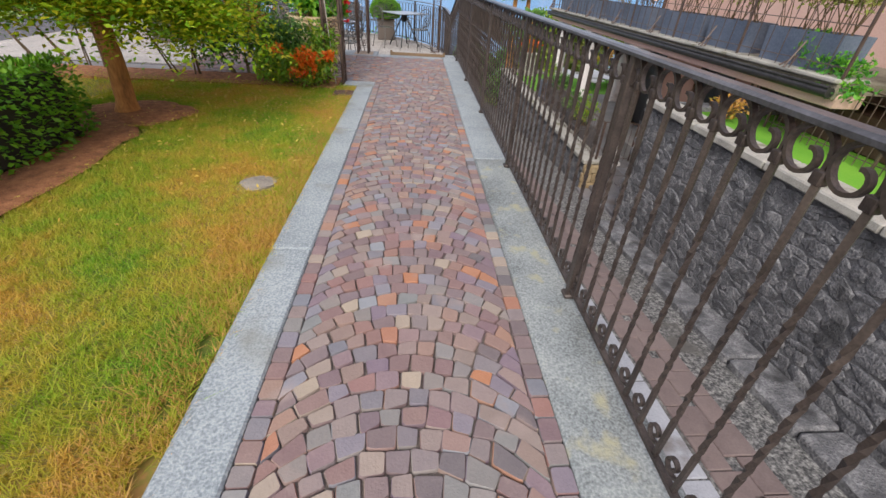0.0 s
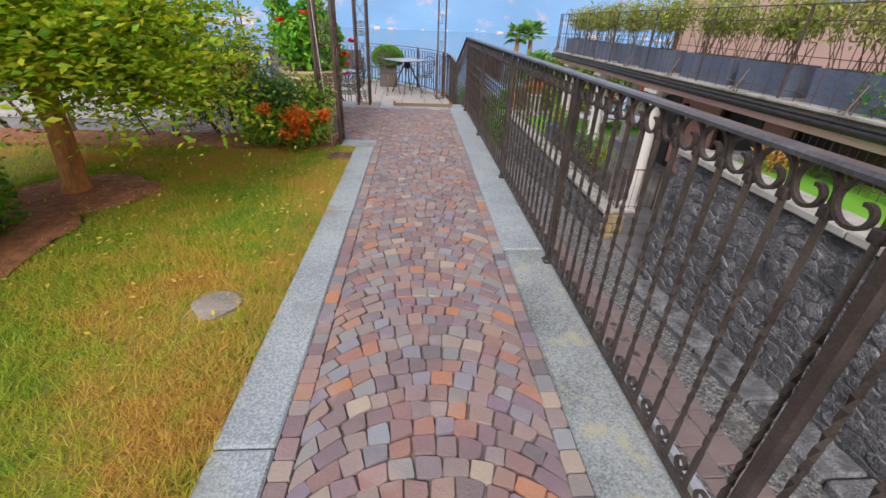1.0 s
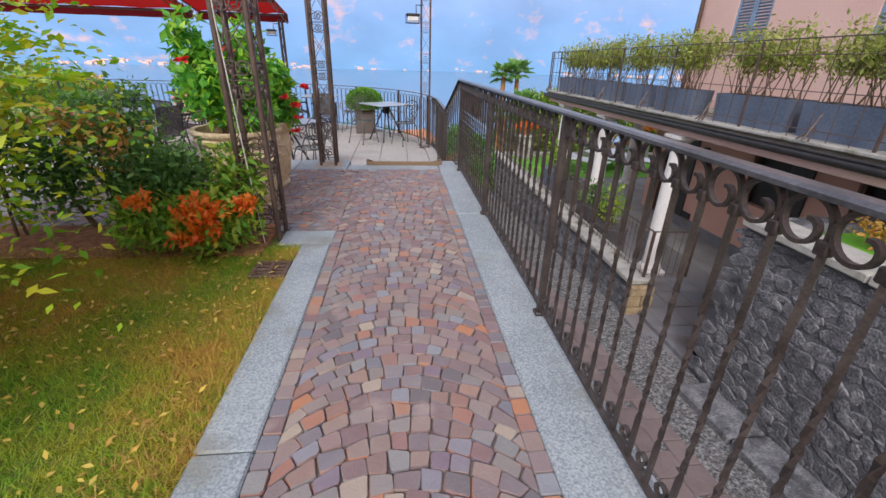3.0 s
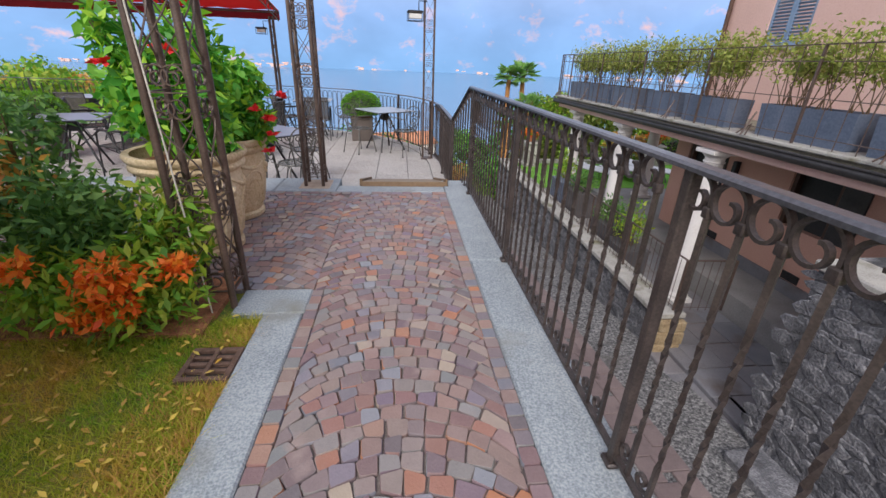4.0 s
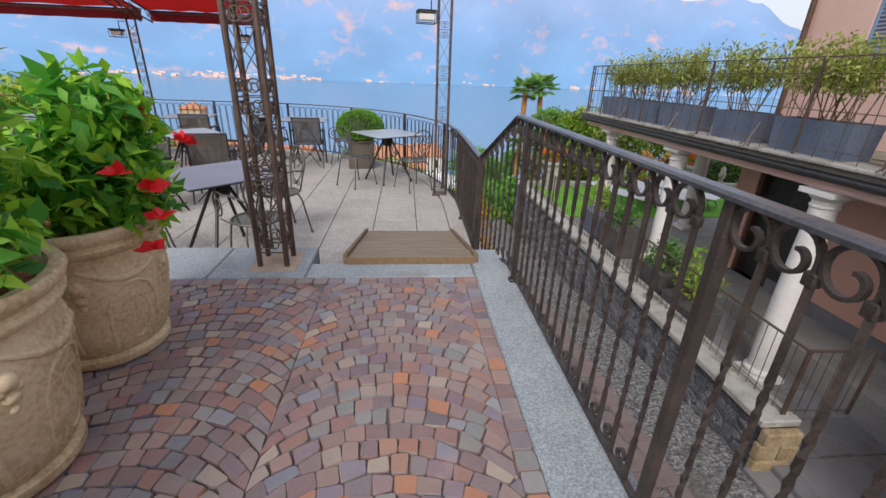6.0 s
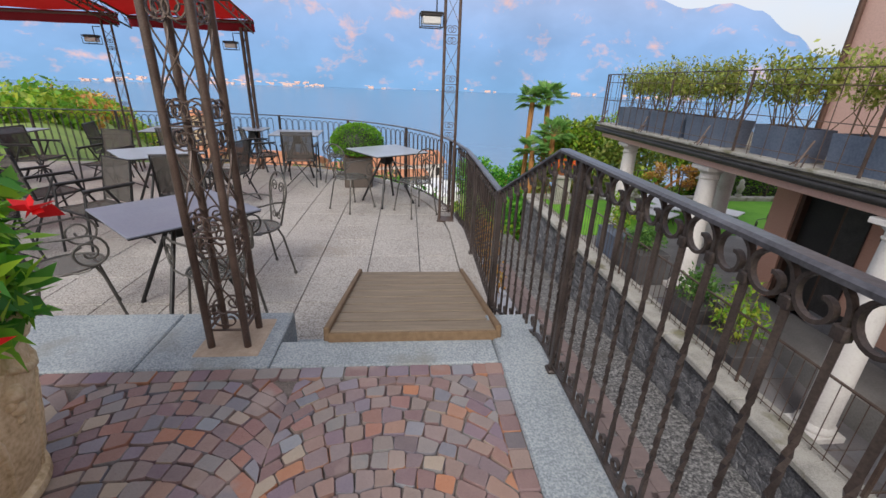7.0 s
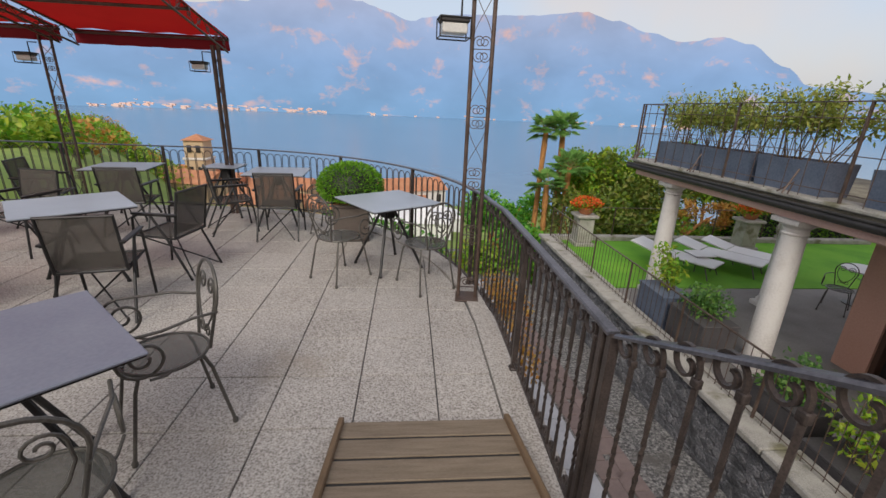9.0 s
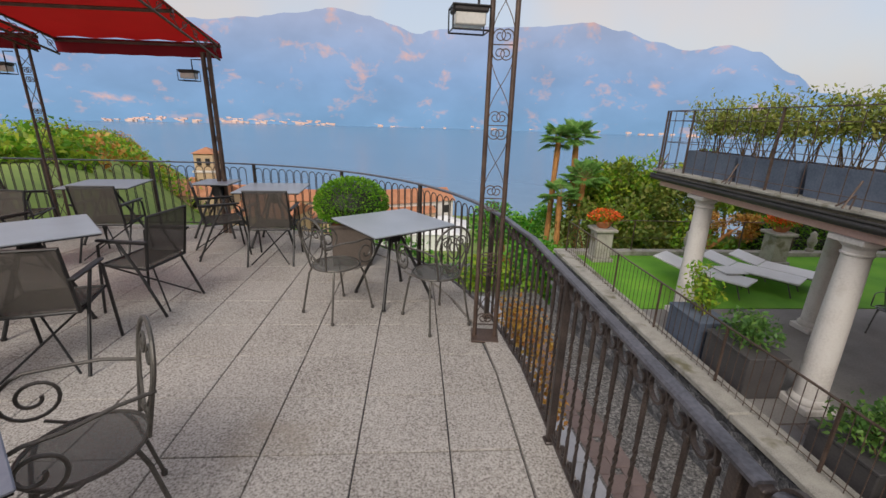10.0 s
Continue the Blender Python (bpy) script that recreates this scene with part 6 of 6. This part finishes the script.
def broadleaf(x, y, z0, blobs, n, size, leaf, label, seed, group="garden trees"):
    rng = np.random.default_rng(seed)
    t = thing("tree", (x, y, z0), label, "tree", group)
    h = max(b[2] for b in blobs)
    part("trunk", Geo().tube([(0, 0, 0), (0.05, 0.02, h * 0.4), (0, 0, h * 0.7)], [0.16, 0.12, 0.08], 8), M_bark, t, smooth=80)
    g = Geo()
    for b in blobs:
        g.tube([(0, 0, h * 0.35), (b[0] * 0.6, b[1] * 0.6, b[2] * 0.8), (b[0], b[1], b[2])], [0.07, 0.04, 0.015], 6)
    part("limbs", g, M_bark, t)
    sub = []
    for b in blobs:
        for k in range(9):
            d = rng.normal(size=3)
            d /= np.linalg.norm(d)
            q = rng.uniform(0.32, 0.55)
            sub.append((b[0] + d[0] * b[3] * 0.7, b[1] + d[1] * b[4] * 0.7, b[2] + d[2] * b[5] * 0.7, b[3] * q, b[4] * q, b[5] * q))
    part("crown", leaf_mesh("crown", cloud_pts(rng, n, sub, 0.5), size, leaf, rng, up=0.5, long=1.7), None, t)
    return t


def rblobs(rng, w, h0, h1, k):
    return [(rng.uniform(-w, w), rng.uniform(-w * 0.5, w * 0.5), rng.uniform(h0, h1), rng.uniform(0.7, 1.2), rng.uniform(0.7, 1.2), rng.uniform(0.6, 1.0)) for _ in range(k)]


rng = np.random.default_rng(110)
for i, (x, y, top, w, leaf) in enumerate(((8.0, 21.5, -0.2, 1.0, L_tree), (6.5, 22.8, 0.15, 0.9, L_yellowg), (7.5, 23.2, 0.35, 1.0, L_tree), (6.0, 20.9, -1.1, 0.7, L_tree), (7.0, 21.2, -0.7, 0.8, L_yellowg), (9.6, 22.3, 0.35, 1.3, L_yellowg), (11.6, 22.5, 0.4, 1.4, L_tree), (13.8, 22, 0.1, 1.4, L_yellowg), (16.0, 21.5, -0.2, 1.5, L_tree),
                                           (7.2, 20.4, -1.3, 0.9, L_tree), (9.2, 20.4, -1.1, 0.9, L_yellowg), (11.0, 20.3, -1.2, 1.0, L_tree), (13.0, 20.2, -1.0, 1.0, L_tree), (15.2, 20, -1.0, 1.0, L_yellowg), (3.6, 23.5, -1.4, 0.9, L_green), (4.4, 21.2, -1.9, 0.6, L_green), (2.6, 21.0, -2.6, 0.8, L_yellowg))):
    b = rblobs(rng, w, top + 6.5 - 1.9, top + 6.5 - 0.7, 6)
    broadleaf(x, y, -6.5, b, 4200, 0.17, leaf, "garden tree with turning leaves below the lawn", 120 + i)
broadleaf(8.6, 19.6, CZ - 0.6, [(0, 0, 1.3, 0.5, 0.4, 0.4), (0.9, 0, 1.2, 0.6, 0.4, 0.4)], 1800, 0.09, L_autumn, "reddish autumn shrub behind the pedestal", 140)
hedge("garden_hedge", 10.0, 15.5, 19.3, 20.0, CZ - 0.5, -1.2, 9000, 0.09, L_hedge, "clipped green hedge behind the lawn", 141)
clump("orange_shrub", (1.35, 12.6, alley_z(12.6)), [(0, 0, 1.9, 0.3, 0.5, 0.4), (0, 0.8, 1.7, 0.3, 0.5, 0.4), (0, -0.6, 1.5, 0.25, 0.4, 0.4)], 1500, 0.07, L_autumn, "orange autumn creeper outside the terrace railing", 142)
clump("bank_shrub", (-0.3, 15.0, -2.6), [(0, 0, 1.8, 0.5, 0.4, 0.35), (-0.9, 0.5, 1.9, 0.6, 0.4, 0.35), (0.6, -0.8, 1.7, 0.4, 0.4, 0.35), (-2.2, 0.75, 1.75, 0.7, 0.35, 0.3), (-3.6, 0.9, 1.75, 0.7, 0.35, 0.3)], 2600, 0.09, L_green, "green shrubs just below the terrace edge", 143)

# the town by the lake
M_roof = mat("terracotta_roof", [(0.34, 0.13, 0.06), (0.48, 0.21, 0.11), (0.55, 0.28, 0.16)], 0.6, 6, 0.9, bump=0)
M_plaster = mat("town_plaster", [(0.50, 0.36, 0.22), (0.62, 0.48, 0.32)], 0.3, 4, 0.9, bump=0)
M_pale = mat("pale_plaster", [(0.62, 0.58, 0.52), (0.74, 0.70, 0.66)], 0.3, 4, 0.9, bump=0)


def house(x, y, z, w, d, h, turn, mm, label):
    t = thing("town_house", Matrix.Translation((x, y, z)) @ Matrix.Rotation(turn, 4, "Z"), label, "house", "town houses")
    part("wall", Geo().box(-w / 2, w / 2, -d / 2, d / 2, -12, h), mm, t, smooth=None)
    o = 0.4
    g = Geo()
    g.v = [(-w / 2 - o, -d / 2 - o, h), (w / 2 + o, -d / 2 - o, h), (w / 2 + o, d / 2 + o, h), (-w / 2 - o, d / 2 + o, h), (-w / 2 - o, 0, h + d * 0.24), (w / 2 + o, 0, h + d * 0.24)]
    g.f = [(0, 1, 5, 4), (2, 3, 4, 5), (1, 2, 5), (3, 0, 4), (3, 2, 1, 0)]
    part("roof", g, M_roof, t, "terracotta tiled roof", smooth=None)
    win = Geo().box(-0.45, 0.45, -0.06, 0.0, 0, 1.4).mesh("window", M_dark)
    for k in range(max(2, int(w / 2.6))):
        for fl in range(max(1, int(h / 3.0))):
            part("window", win, None, t, m=Matrix.Translation((-w / 2 + w * (k + 0.5) / max(2, int(w / 2.6)), -d / 2, h - 2.2 - 3.0 * fl)))


rng = np.random.default_rng(150)
for i in range(46):
    a = radians(rng.uniform(-27, 1))
    d = rng.uniform(80, 170)
    x, y = d * math.sin(a), d * math.cos(a)
    house(x, y, min(hill(x, y), -8 - 0.13 * d) + rng.uniform(0, 2.5), rng.uniform(8, 15), rng.uniform(7, 10), rng.uniform(3.5, 7), rng.uniform(-0.5, 0.5), M_pale if rng.uniform() < 0.45 else M_plaster, "small town house with terracotta roof")
tw = thing("bell_tower", (-56.0, 126.0, -40), "ochre bell tower above the roofs", "tower")
part("shaft", Geo().box(-2.7, 2.7, -2.7, 2.7, -8, 26, 0.1), M_plaster, tw, smooth=None)
part("cornice", Geo().box(-3.0, 3.0, -3.0, 3.0, 26, 26.6, 0.1), M_pale, tw, smooth=None)
part("belfry", Geo().box(-2.5, 2.5, -2.5, 2.5, 26.6, 31, 0.1), M_plaster, tw, smooth=None)
g = Geo()
g.v = [(-3, -3, 31), (3, -3, 31), (3, 3, 31), (-3, 3, 31), (0, 0, 32.6)]
g.f = [(0, 1, 4), (1, 2, 4), (2, 3, 4), (3, 0, 4), (3, 2, 1, 0)]
part("roof", g, M_roof, tw, smooth=None)
for z in (22.5, 28.0):
    for x in (-1.1, 1.1):
        part("opening", Geo().box(x - 0.5, x + 0.5, -2.78, -2.4, z, z + 1.8), M_dark, tw, smooth=None)
for i, (x, y) in enumerate(((2.0, 66), (-3.5, 72), (5, 78))):
    t = thing("marquee", (x, y, hill(x, y) + 0.3), "white canvas marquee by the waterfront", "tent", "marquees")
    part("sides", Geo().box(-4, 4, -3, 3, -2, 2.6), M_white, t, smooth=None)
    g = Geo()
    g.v = [(-4.3, -3.3, 2.6), (4.3, -3.3, 2.6), (4.3, 3.3, 2.6), (-4.3, 3.3, 2.6), (0, 0, 4.3)]
    g.f = [(0, 1, 4), (1, 2, 4), (2, 3, 4), (3, 0, 4), (3, 2, 1, 0)]
    part("canopy", g, M_white, t, smooth=None)

# woods and bushes on the hillside
rng = np.random.default_rng(160)
pts, sizes = [], []
for i in range(1250):
    a, d = radians(rng.uniform(-75, -20)), rng.uniform(48, 330)
    if math.degrees(a) > -31 and not 95 < d < 130: continue
    x, y = d * math.sin(a), d * math.cos(a)
    s = rng.uniform(1.0, 2.9) * min(1.0, 0.45 + d / 200)
    q = rng.normal(size=(150, 3))
    q /= np.linalg.norm(q, axis=1)[:, None]
    pts.append(np.array([x, y, hill(x, y) + s * 0.7]) + q * s * np.array([1, 1, rng.uniform(0.8, 1.5)]) * rng.uniform(0.6, 1.05, (150, 1)))
c = np.concatenate(pts)
far = np.random.default_rng(161)
sel = far.uniform(size=len(pts)) < 0.2
single("hillside_woods", leaf_mesh("hillside_woods", np.concatenate([p for p, s in zip(pts, sel) if not s]), 0.62, L_yellowg, far, long=1.3), None, "green woods and orchards on the hillside", "woods", kind="stuff")
single("autumn_woods", leaf_mesh("autumn_woods", np.concatenate([p for p, s in zip(pts, sel) if s]), 0.62, L_autumn, far, long=1.3), None, "orange autumn trees on the hillside", "woods", kind="stuff")

# villages along the far shore
M_speck = mat("far_village", [(0.70, 0.42, 0.33), (0.86, 0.66, 0.56)], 0.01, 0.1, 0.9, bump=0)
g = Geo()
r = random.Random(8)
for k in range(170):
    a = radians(r.choice((r.gauss(-19, 4), r.gauss(-27, 5), r.gauss(-17, 3), r.uniform(-45, 35))))
    d = 3300 + abs(r.gauss(0, 70)) * (1.6 if -32 < math.degrees(a) < -12 else 0.3)
    x, y, w = d * math.sin(a), d * math.cos(a), r.uniform(8, 22)
    z = LZ + (d - 3300) * 0.30
    g.box(x - w, x + w, y - 8, y + 8, z - 10, z + r.uniform(6, 15))
single("far_villages", g, M_speck, "pale villages along the far shore", "village", kind="stuff", smooth=None)
mast = thing("sailing_boat", (-8.0, 150, -40.5), "white moored sailing boat with a bare mast", "boat")
part("mast", Geo().tube([(0, 0, 0), (0, 0, 17)], 0.16, 6), M_white, mast)
part("hull", Geo().box(-4, 4, -1.2, 1.2, -1.5, 0.3, 0.4), M_white, mast)
# ---- pieces of walls, floors and pavements ----
def stone_geo(c, r):
    """One worn stone on the four corners c (about its middle): its top slightly domed, its corners knocked off."""
    ring = []
    for i, (x, y) in enumerate(c):
        for qx, qy in (c[i - 1], c[(i + 1) % 4]):
            k = r.uniform(0.04, 0.15)
            ring.append((x + (qx - x) * k, y + (qy - y) * k))
    zt = r.uniform(0.0, 0.006)
    tx, ty = r.uniform(-0.03, 0.03), r.uniform(-0.03, 0.03)
    vs = [(x, y, -0.03) for x, y in ring] + [(x, y, -0.004 + zt + tx * x + ty * y) for x, y in ring] + [(x * 0.93, y * 0.93, 0.001 + zt + tx * x + ty * y) for x, y in ring]
    fs = [(i, (i + 1) % 8, (i + 1) % 8 + 8, i + 8) for i in range(8)] + [(i + 8, (i + 1) % 8 + 8, (i + 1) % 8 + 16, i + 16) for i in range(8)] + [tuple(range(16, 24))]
    return vs, fs


rest = Geo()
rnd = random.Random(5)
cells = []


def lay(x0, x1, y0, y1, arc, edge, tag):
    """Setts between x0 and x1: straight rows along the edges, arcs between."""
    p = 0.073
    if edge:
        for x in (x0, x1 - p):
            y = y0
            while y < y1 - 0.04:
                h = min(p * rnd.uniform(0.92, 1.25), y1 - y)
                cells.append([(x, y), (x + p, y), (x + p, y + h), (x, y + h)])
                y += h
        x0, x1 = x0 + p, x1 - p
    n = max(1, round((x1 - x0) / arc))
    a = (x1 - x0) / n
    cols = max(3, round(a / p))
    R = a * 0.68

    def line_y(u, row, s):
        """Height of the joint below this row at u across the arc, with a slow waver."""
        w = 0.006 * math.sin(u * 31 + row * 2.7 + s * 5) + 0.005 * math.sin(u * 17 - row * 1.9)
        return y0 - 0.35 + row * p * 1.03 + (math.sqrt(R * R - (u * a) ** 2) - R) + w

    rows = int((y1 - y0 + 0.9) / p)
    for s in range(n):
        for row in range(rows):
            cut = [-0.5]
            while cut[-1] < 0.5:
                cut.append(cut[-1] + p / a * rnd.uniform(0.82, 1.22))
            if 0.5 - cut[-2] < 0.55 * p / a:
                cut.pop(-2)
            cut[-1] = 0.5
            for ua, ub in zip(cut, cut[1:]):
                lean = lambda u: max(-0.5, min(0.5, u + (0.75 * p * u / R if abs(u) < 0.499 else 0)))
                q = [(x0 + a * (s + 0.5 + u), line_y(u, r, s)) for u, r in ((ua, row), (ub, row), (lean(ub), row + 1), (lean(ua), row + 1))]
                q = [(x + rnd.uniform(-0.0055, 0.0055), min(max(y + rnd.uniform(-0.0055, 0.0055), y0), y1)) for x, y in q]
                if min(q[3][1] - q[0][1], q[2][1] - q[1][1]) > 0.014:
                    cells.append(q)


lay(-0.485, 0.525, -3.0, 5.79, 0.84, True, 0)
lay(-3.2, 0.44, 5.79, 7.75, 0.91, False, 1)
y = 5.79
while y < 7.75:
    cells.append([(0.44, y), (0.525, y), (0.525, y + 0.089), (0.44, y + 0.089)])
    y += 0.089
x = -3.2
while x < 0.5:
    w = rnd.uniform(0.08, 0.115)
    cells.append([(x, 7.75), (x + w, 7.75), (x + w, 7.835), (x, 7.835)])
    x += w
count = 0
for q in cells:
    cx, cy = sum(p[0] for p in q) / 4, sum(p[1] for p in q) / 4
    small = []
    for x, y in q:
        d = math.hypot(x - cx, y - cy)
        k = max(0.5, 1 - rnd.uniform(0.0009, 0.0034) / max(d, 0.02))
        small.append(((x - cx) * k, (y - cy) * k))
    vs, fs = stone_geo(small, rnd)
    if 1.0 < cy < 3.6 and count < 300:
        ob = new("sett", Geo().add(vs, fs).mesh("sett", M_cobble, 45))
        ob.parent, ob.location = path, (cx, cy, 0)
        count += 1
    else:
        rest.add(vs, fs, Matrix.Translation((cx, cy, 0)))
tagged(part("setts", rest, M_cobble_far, path, "worn reddish setts", smooth=45), kind="stuff")

# terrace tiles, half a metre square, cut along the rounded edge
def clip(polygon, a, b):
    """Keeps what lies to the left of the line from a to b."""
    out = []
    side = lambda p: (b[0] - a[0]) * (p[1] - a[1]) - (b[1] - a[1]) * (p[0] - a[0])
    for i, p in enumerate(polygon):
        q = polygon[(i + 1) % len(polygon)]
        sp, sq = side(p), side(q)
        if sp >= 0:
            out.append(p)
        if (sp >= 0) != (sq >= 0):
            t = sp / (sp - sq)
            out.append((p[0] + (q[0] - p[0]) * t, p[1] + (q[1] - p[1]) * t))
    return out


terrace = bpy.data.objects["terrace"]
bound = [(0.56, 8.365)] + edge_line(-0.09, 10)[1:]
whole = None
for i in range(-16, 2):
    for j in range(-4, 12):
        x0, y0 = 0.175 + 0.5 * (i - 1), 10.13 + 0.483 * j
        q = [(x0, y0), (x0 + 0.5, y0), (x0 + 0.5, y0 + 0.483), (x0, y0 + 0.483)]
        if y0 < 8.365:
            q = clip(q, (-20, 8.365), (20, 8.365))
        full = len(q)
        for a, b in zip(bound, bound[1:]):
            if len(q) > 2:
                q = clip(q, a, b)
        if len(q) < 3:
            continue
        cx, cy = sum(p[0] for p in q) / len(q), sum(p[1] for p in q) / len(q)
        plain = len(q) == 4 and abs(q[0][0] - x0) < 1e-6 and abs(q[2][1] - y0 - 0.483) < 1e-6 and y0 >= 8.365 and abs(q[2][0] - x0 - 0.5) < 1e-6
        if plain and whole:
            me = whole
        else:
            n = len(q)
            ins = lambda d: [(x - cx + (d if x < cx else -d), y - cy + (d if y < cy else -d)) for x, y in q]
            o, s = ins(0.004), ins(0.0075)
            g = Geo()
            g.v = [(x, y, -0.02) for x, y in o] + [(x, y, -0.004) for x, y in o] + [(x, y, 0) for x, y in s]
            g.f = [(a, (a + 1) % n, (a + 1) % n + n, a + n) for a in range(n)] + [(a + n, (a + 1) % n + n, (a + 1) % n + 2 * n, a + 2 * n) for a in range(n)] + [tuple(range(2 * n, 3 * n))]
            me = g.mesh("tile", M_tile)
            if plain:
                whole = me
        ob = new("tile", me)
        ob.parent = terrace
        ob.location = (cx, cy, TZ + rnd.uniform(-0.0015, 0.0015))

# granite border along the terrace's edge
g = Geo()
inner, outer = edge_line(-0.085), edge_line(0.14)
g.v = [(x, y, TZ + 0.012) for x, y in inner] + [(x, y, TZ + 0.012) for x, y in outer] + [(x, y, TZ - 0.12) for x, y in outer] + [(x, y, TZ - 0.12) for x, y in inner]
n = len(inner)
for i in range(n - 1):
    g.f += [(i, i + n, i + 1 + n, i + 1), (i + n, i + 2 * n, i + 1 + 2 * n, i + 1 + n), (i + 3 * n, i, i + 1, i + 1 + 3 * n)]
part("border", g, M_tile, terrace, "aggregate border along the edge", smooth=None)

# pavers of the alley
shared = [Geo().box(-w / 2, w / 2, -0.155, 0.155, -0.05, 0.012, 0.008).mesh("paver", M_paver) for w in (0.31, 0.21)]
strip = Geo().box(-0.23, 0.23, -0.5, 0.5, -0.05, 0.014, 0.008).mesh("channel_stone", M_channel)
footing = Geo().box(-0.19, 0.24, -0.44, 0.44, -0.1, 0.10, 0.03).mesh("footing_stone", M_wallstone)
tilt = math.atan(-0.1)
for k in range(62):
    for c in range(2):
        y = -3 + 0.318 * k + 0.12 * c
        ob = new("paver", shared[(k + c) % 2])
        ob.parent, ob.matrix_basis = alley, Matrix.Translation((2.52 + 0.265 * c + (0.025 if (k + c) % 2 == 0 else -0.025) * (1 - 2 * c), y, alley_z(y))) @ Matrix.Rotation(tilt, 4, "X")
for k in range(23):
    y = -3 + 1.01 * k
    ob = new("channel_stone", strip)
    ob.parent, ob.matrix_basis = alley, Matrix.Translation((2.12, y, alley_z(y))) @ Matrix.Rotation(tilt, 4, "X")
for k in range(11):
    y = -3 + 0.89 * k + rnd.uniform(-0.01, 0.01)
    ob = new("footing_stone", footing)
    ob.parent, ob.matrix_basis = near_wall, Matrix.Translation((3.55, y, alley_z(y))) @ Matrix.Rotation(tilt, 4, "X")
for k, (z0, z1, x0, x1) in enumerate(((-2.16, -1.99, 3.72, 4.12), (-2.38, -2.17, 3.70, 3.93), (-2.38, -2.17, 3.935, 4.13), (-2.62, -2.39, 3.71, 4.12))):
    part("quoin", Geo().box(x0, x1, 8.16 + 0.015 * (k % 2), 8.28, z0, z1, 0.02), M_ochre, far_wall, "ochre quoin stone")

# rubble stones on the faces of the two alley walls
def rubble(wall, y0, y1, top, near0, near1):
    r = random.Random(int(y0 * 10) + 77)
    meshes = []
    for s in range(8):
        c = 7
        ring = [(math.cos(2 * math.pi * i / c + r.uniform(-0.25, 0.25)) * r.uniform(0.42, 0.56), math.sin(2 * math.pi * i / c + r.uniform(-0.25, 0.25)) * r.uniform(0.42, 0.56)) for i in range(c)]
        d = r.uniform(0.6, 1.0)
        vs = [(0.4, y, z) for y, z in ring] + [(-0.55 * d, y * 0.97, z * 0.97) for y, z in ring] + [(-d + r.uniform(-0.12, 0.12), y * 0.84 + r.uniform(-.04, .04), z * 0.84) for y, z in ring]
        fs = [(i, (i + 1) % c, (i + 1) % c + c, i + c) for i in range(c)] + [(i + c, (i + 1) % c + c, (i + 1) % c + 2 * c, i + 2 * c) for i in range(c)] + [tuple(range(2 * c, 3 * c))]
        meshes.append((vs, fs, Geo().add(vs, fs).mesh("stone", M_wallstone, 50)))
    g = Geo()
    z, cnt = top - 0.15, 0
    while z > -4.6:
        h = r.uniform(0.06, 0.16)
        y = y0
        while y < y1:
            w = r.uniform(0.08, 0.34)
            if z > alley_z(y) - 0.1:
                m = Matrix.Translation((3.79, y + w / 2, z - h / 2 + r.uniform(-0.02, 0.02))) @ Matrix.Rotation(r.uniform(-0.3, 0.3), 4, "X") @ Matrix.Diagonal((r.uniform(0.006, 0.020), w * 1.12, h * 1.16, 1))
                vs, fs, me = meshes[r.randrange(8)]
                if near0 < y < near1 and cnt < 300:
                    ob = new("stone", me)
                    ob.parent, ob.matrix_basis = wall, m
                    cnt += 1
                else:
                    g.add(vs, fs, m)
            y += w
        z -= h
    tagged(part("stones", g, M_wallstone, wall, "uneven dark rubble stones", smooth=50), kind="stuff")


rubble(near_wall, -3, 6.5, -0.20, 2.5, 6.5)
rubble(far_wall, 8.3, 18.7, -1.90, 8.3, 13)
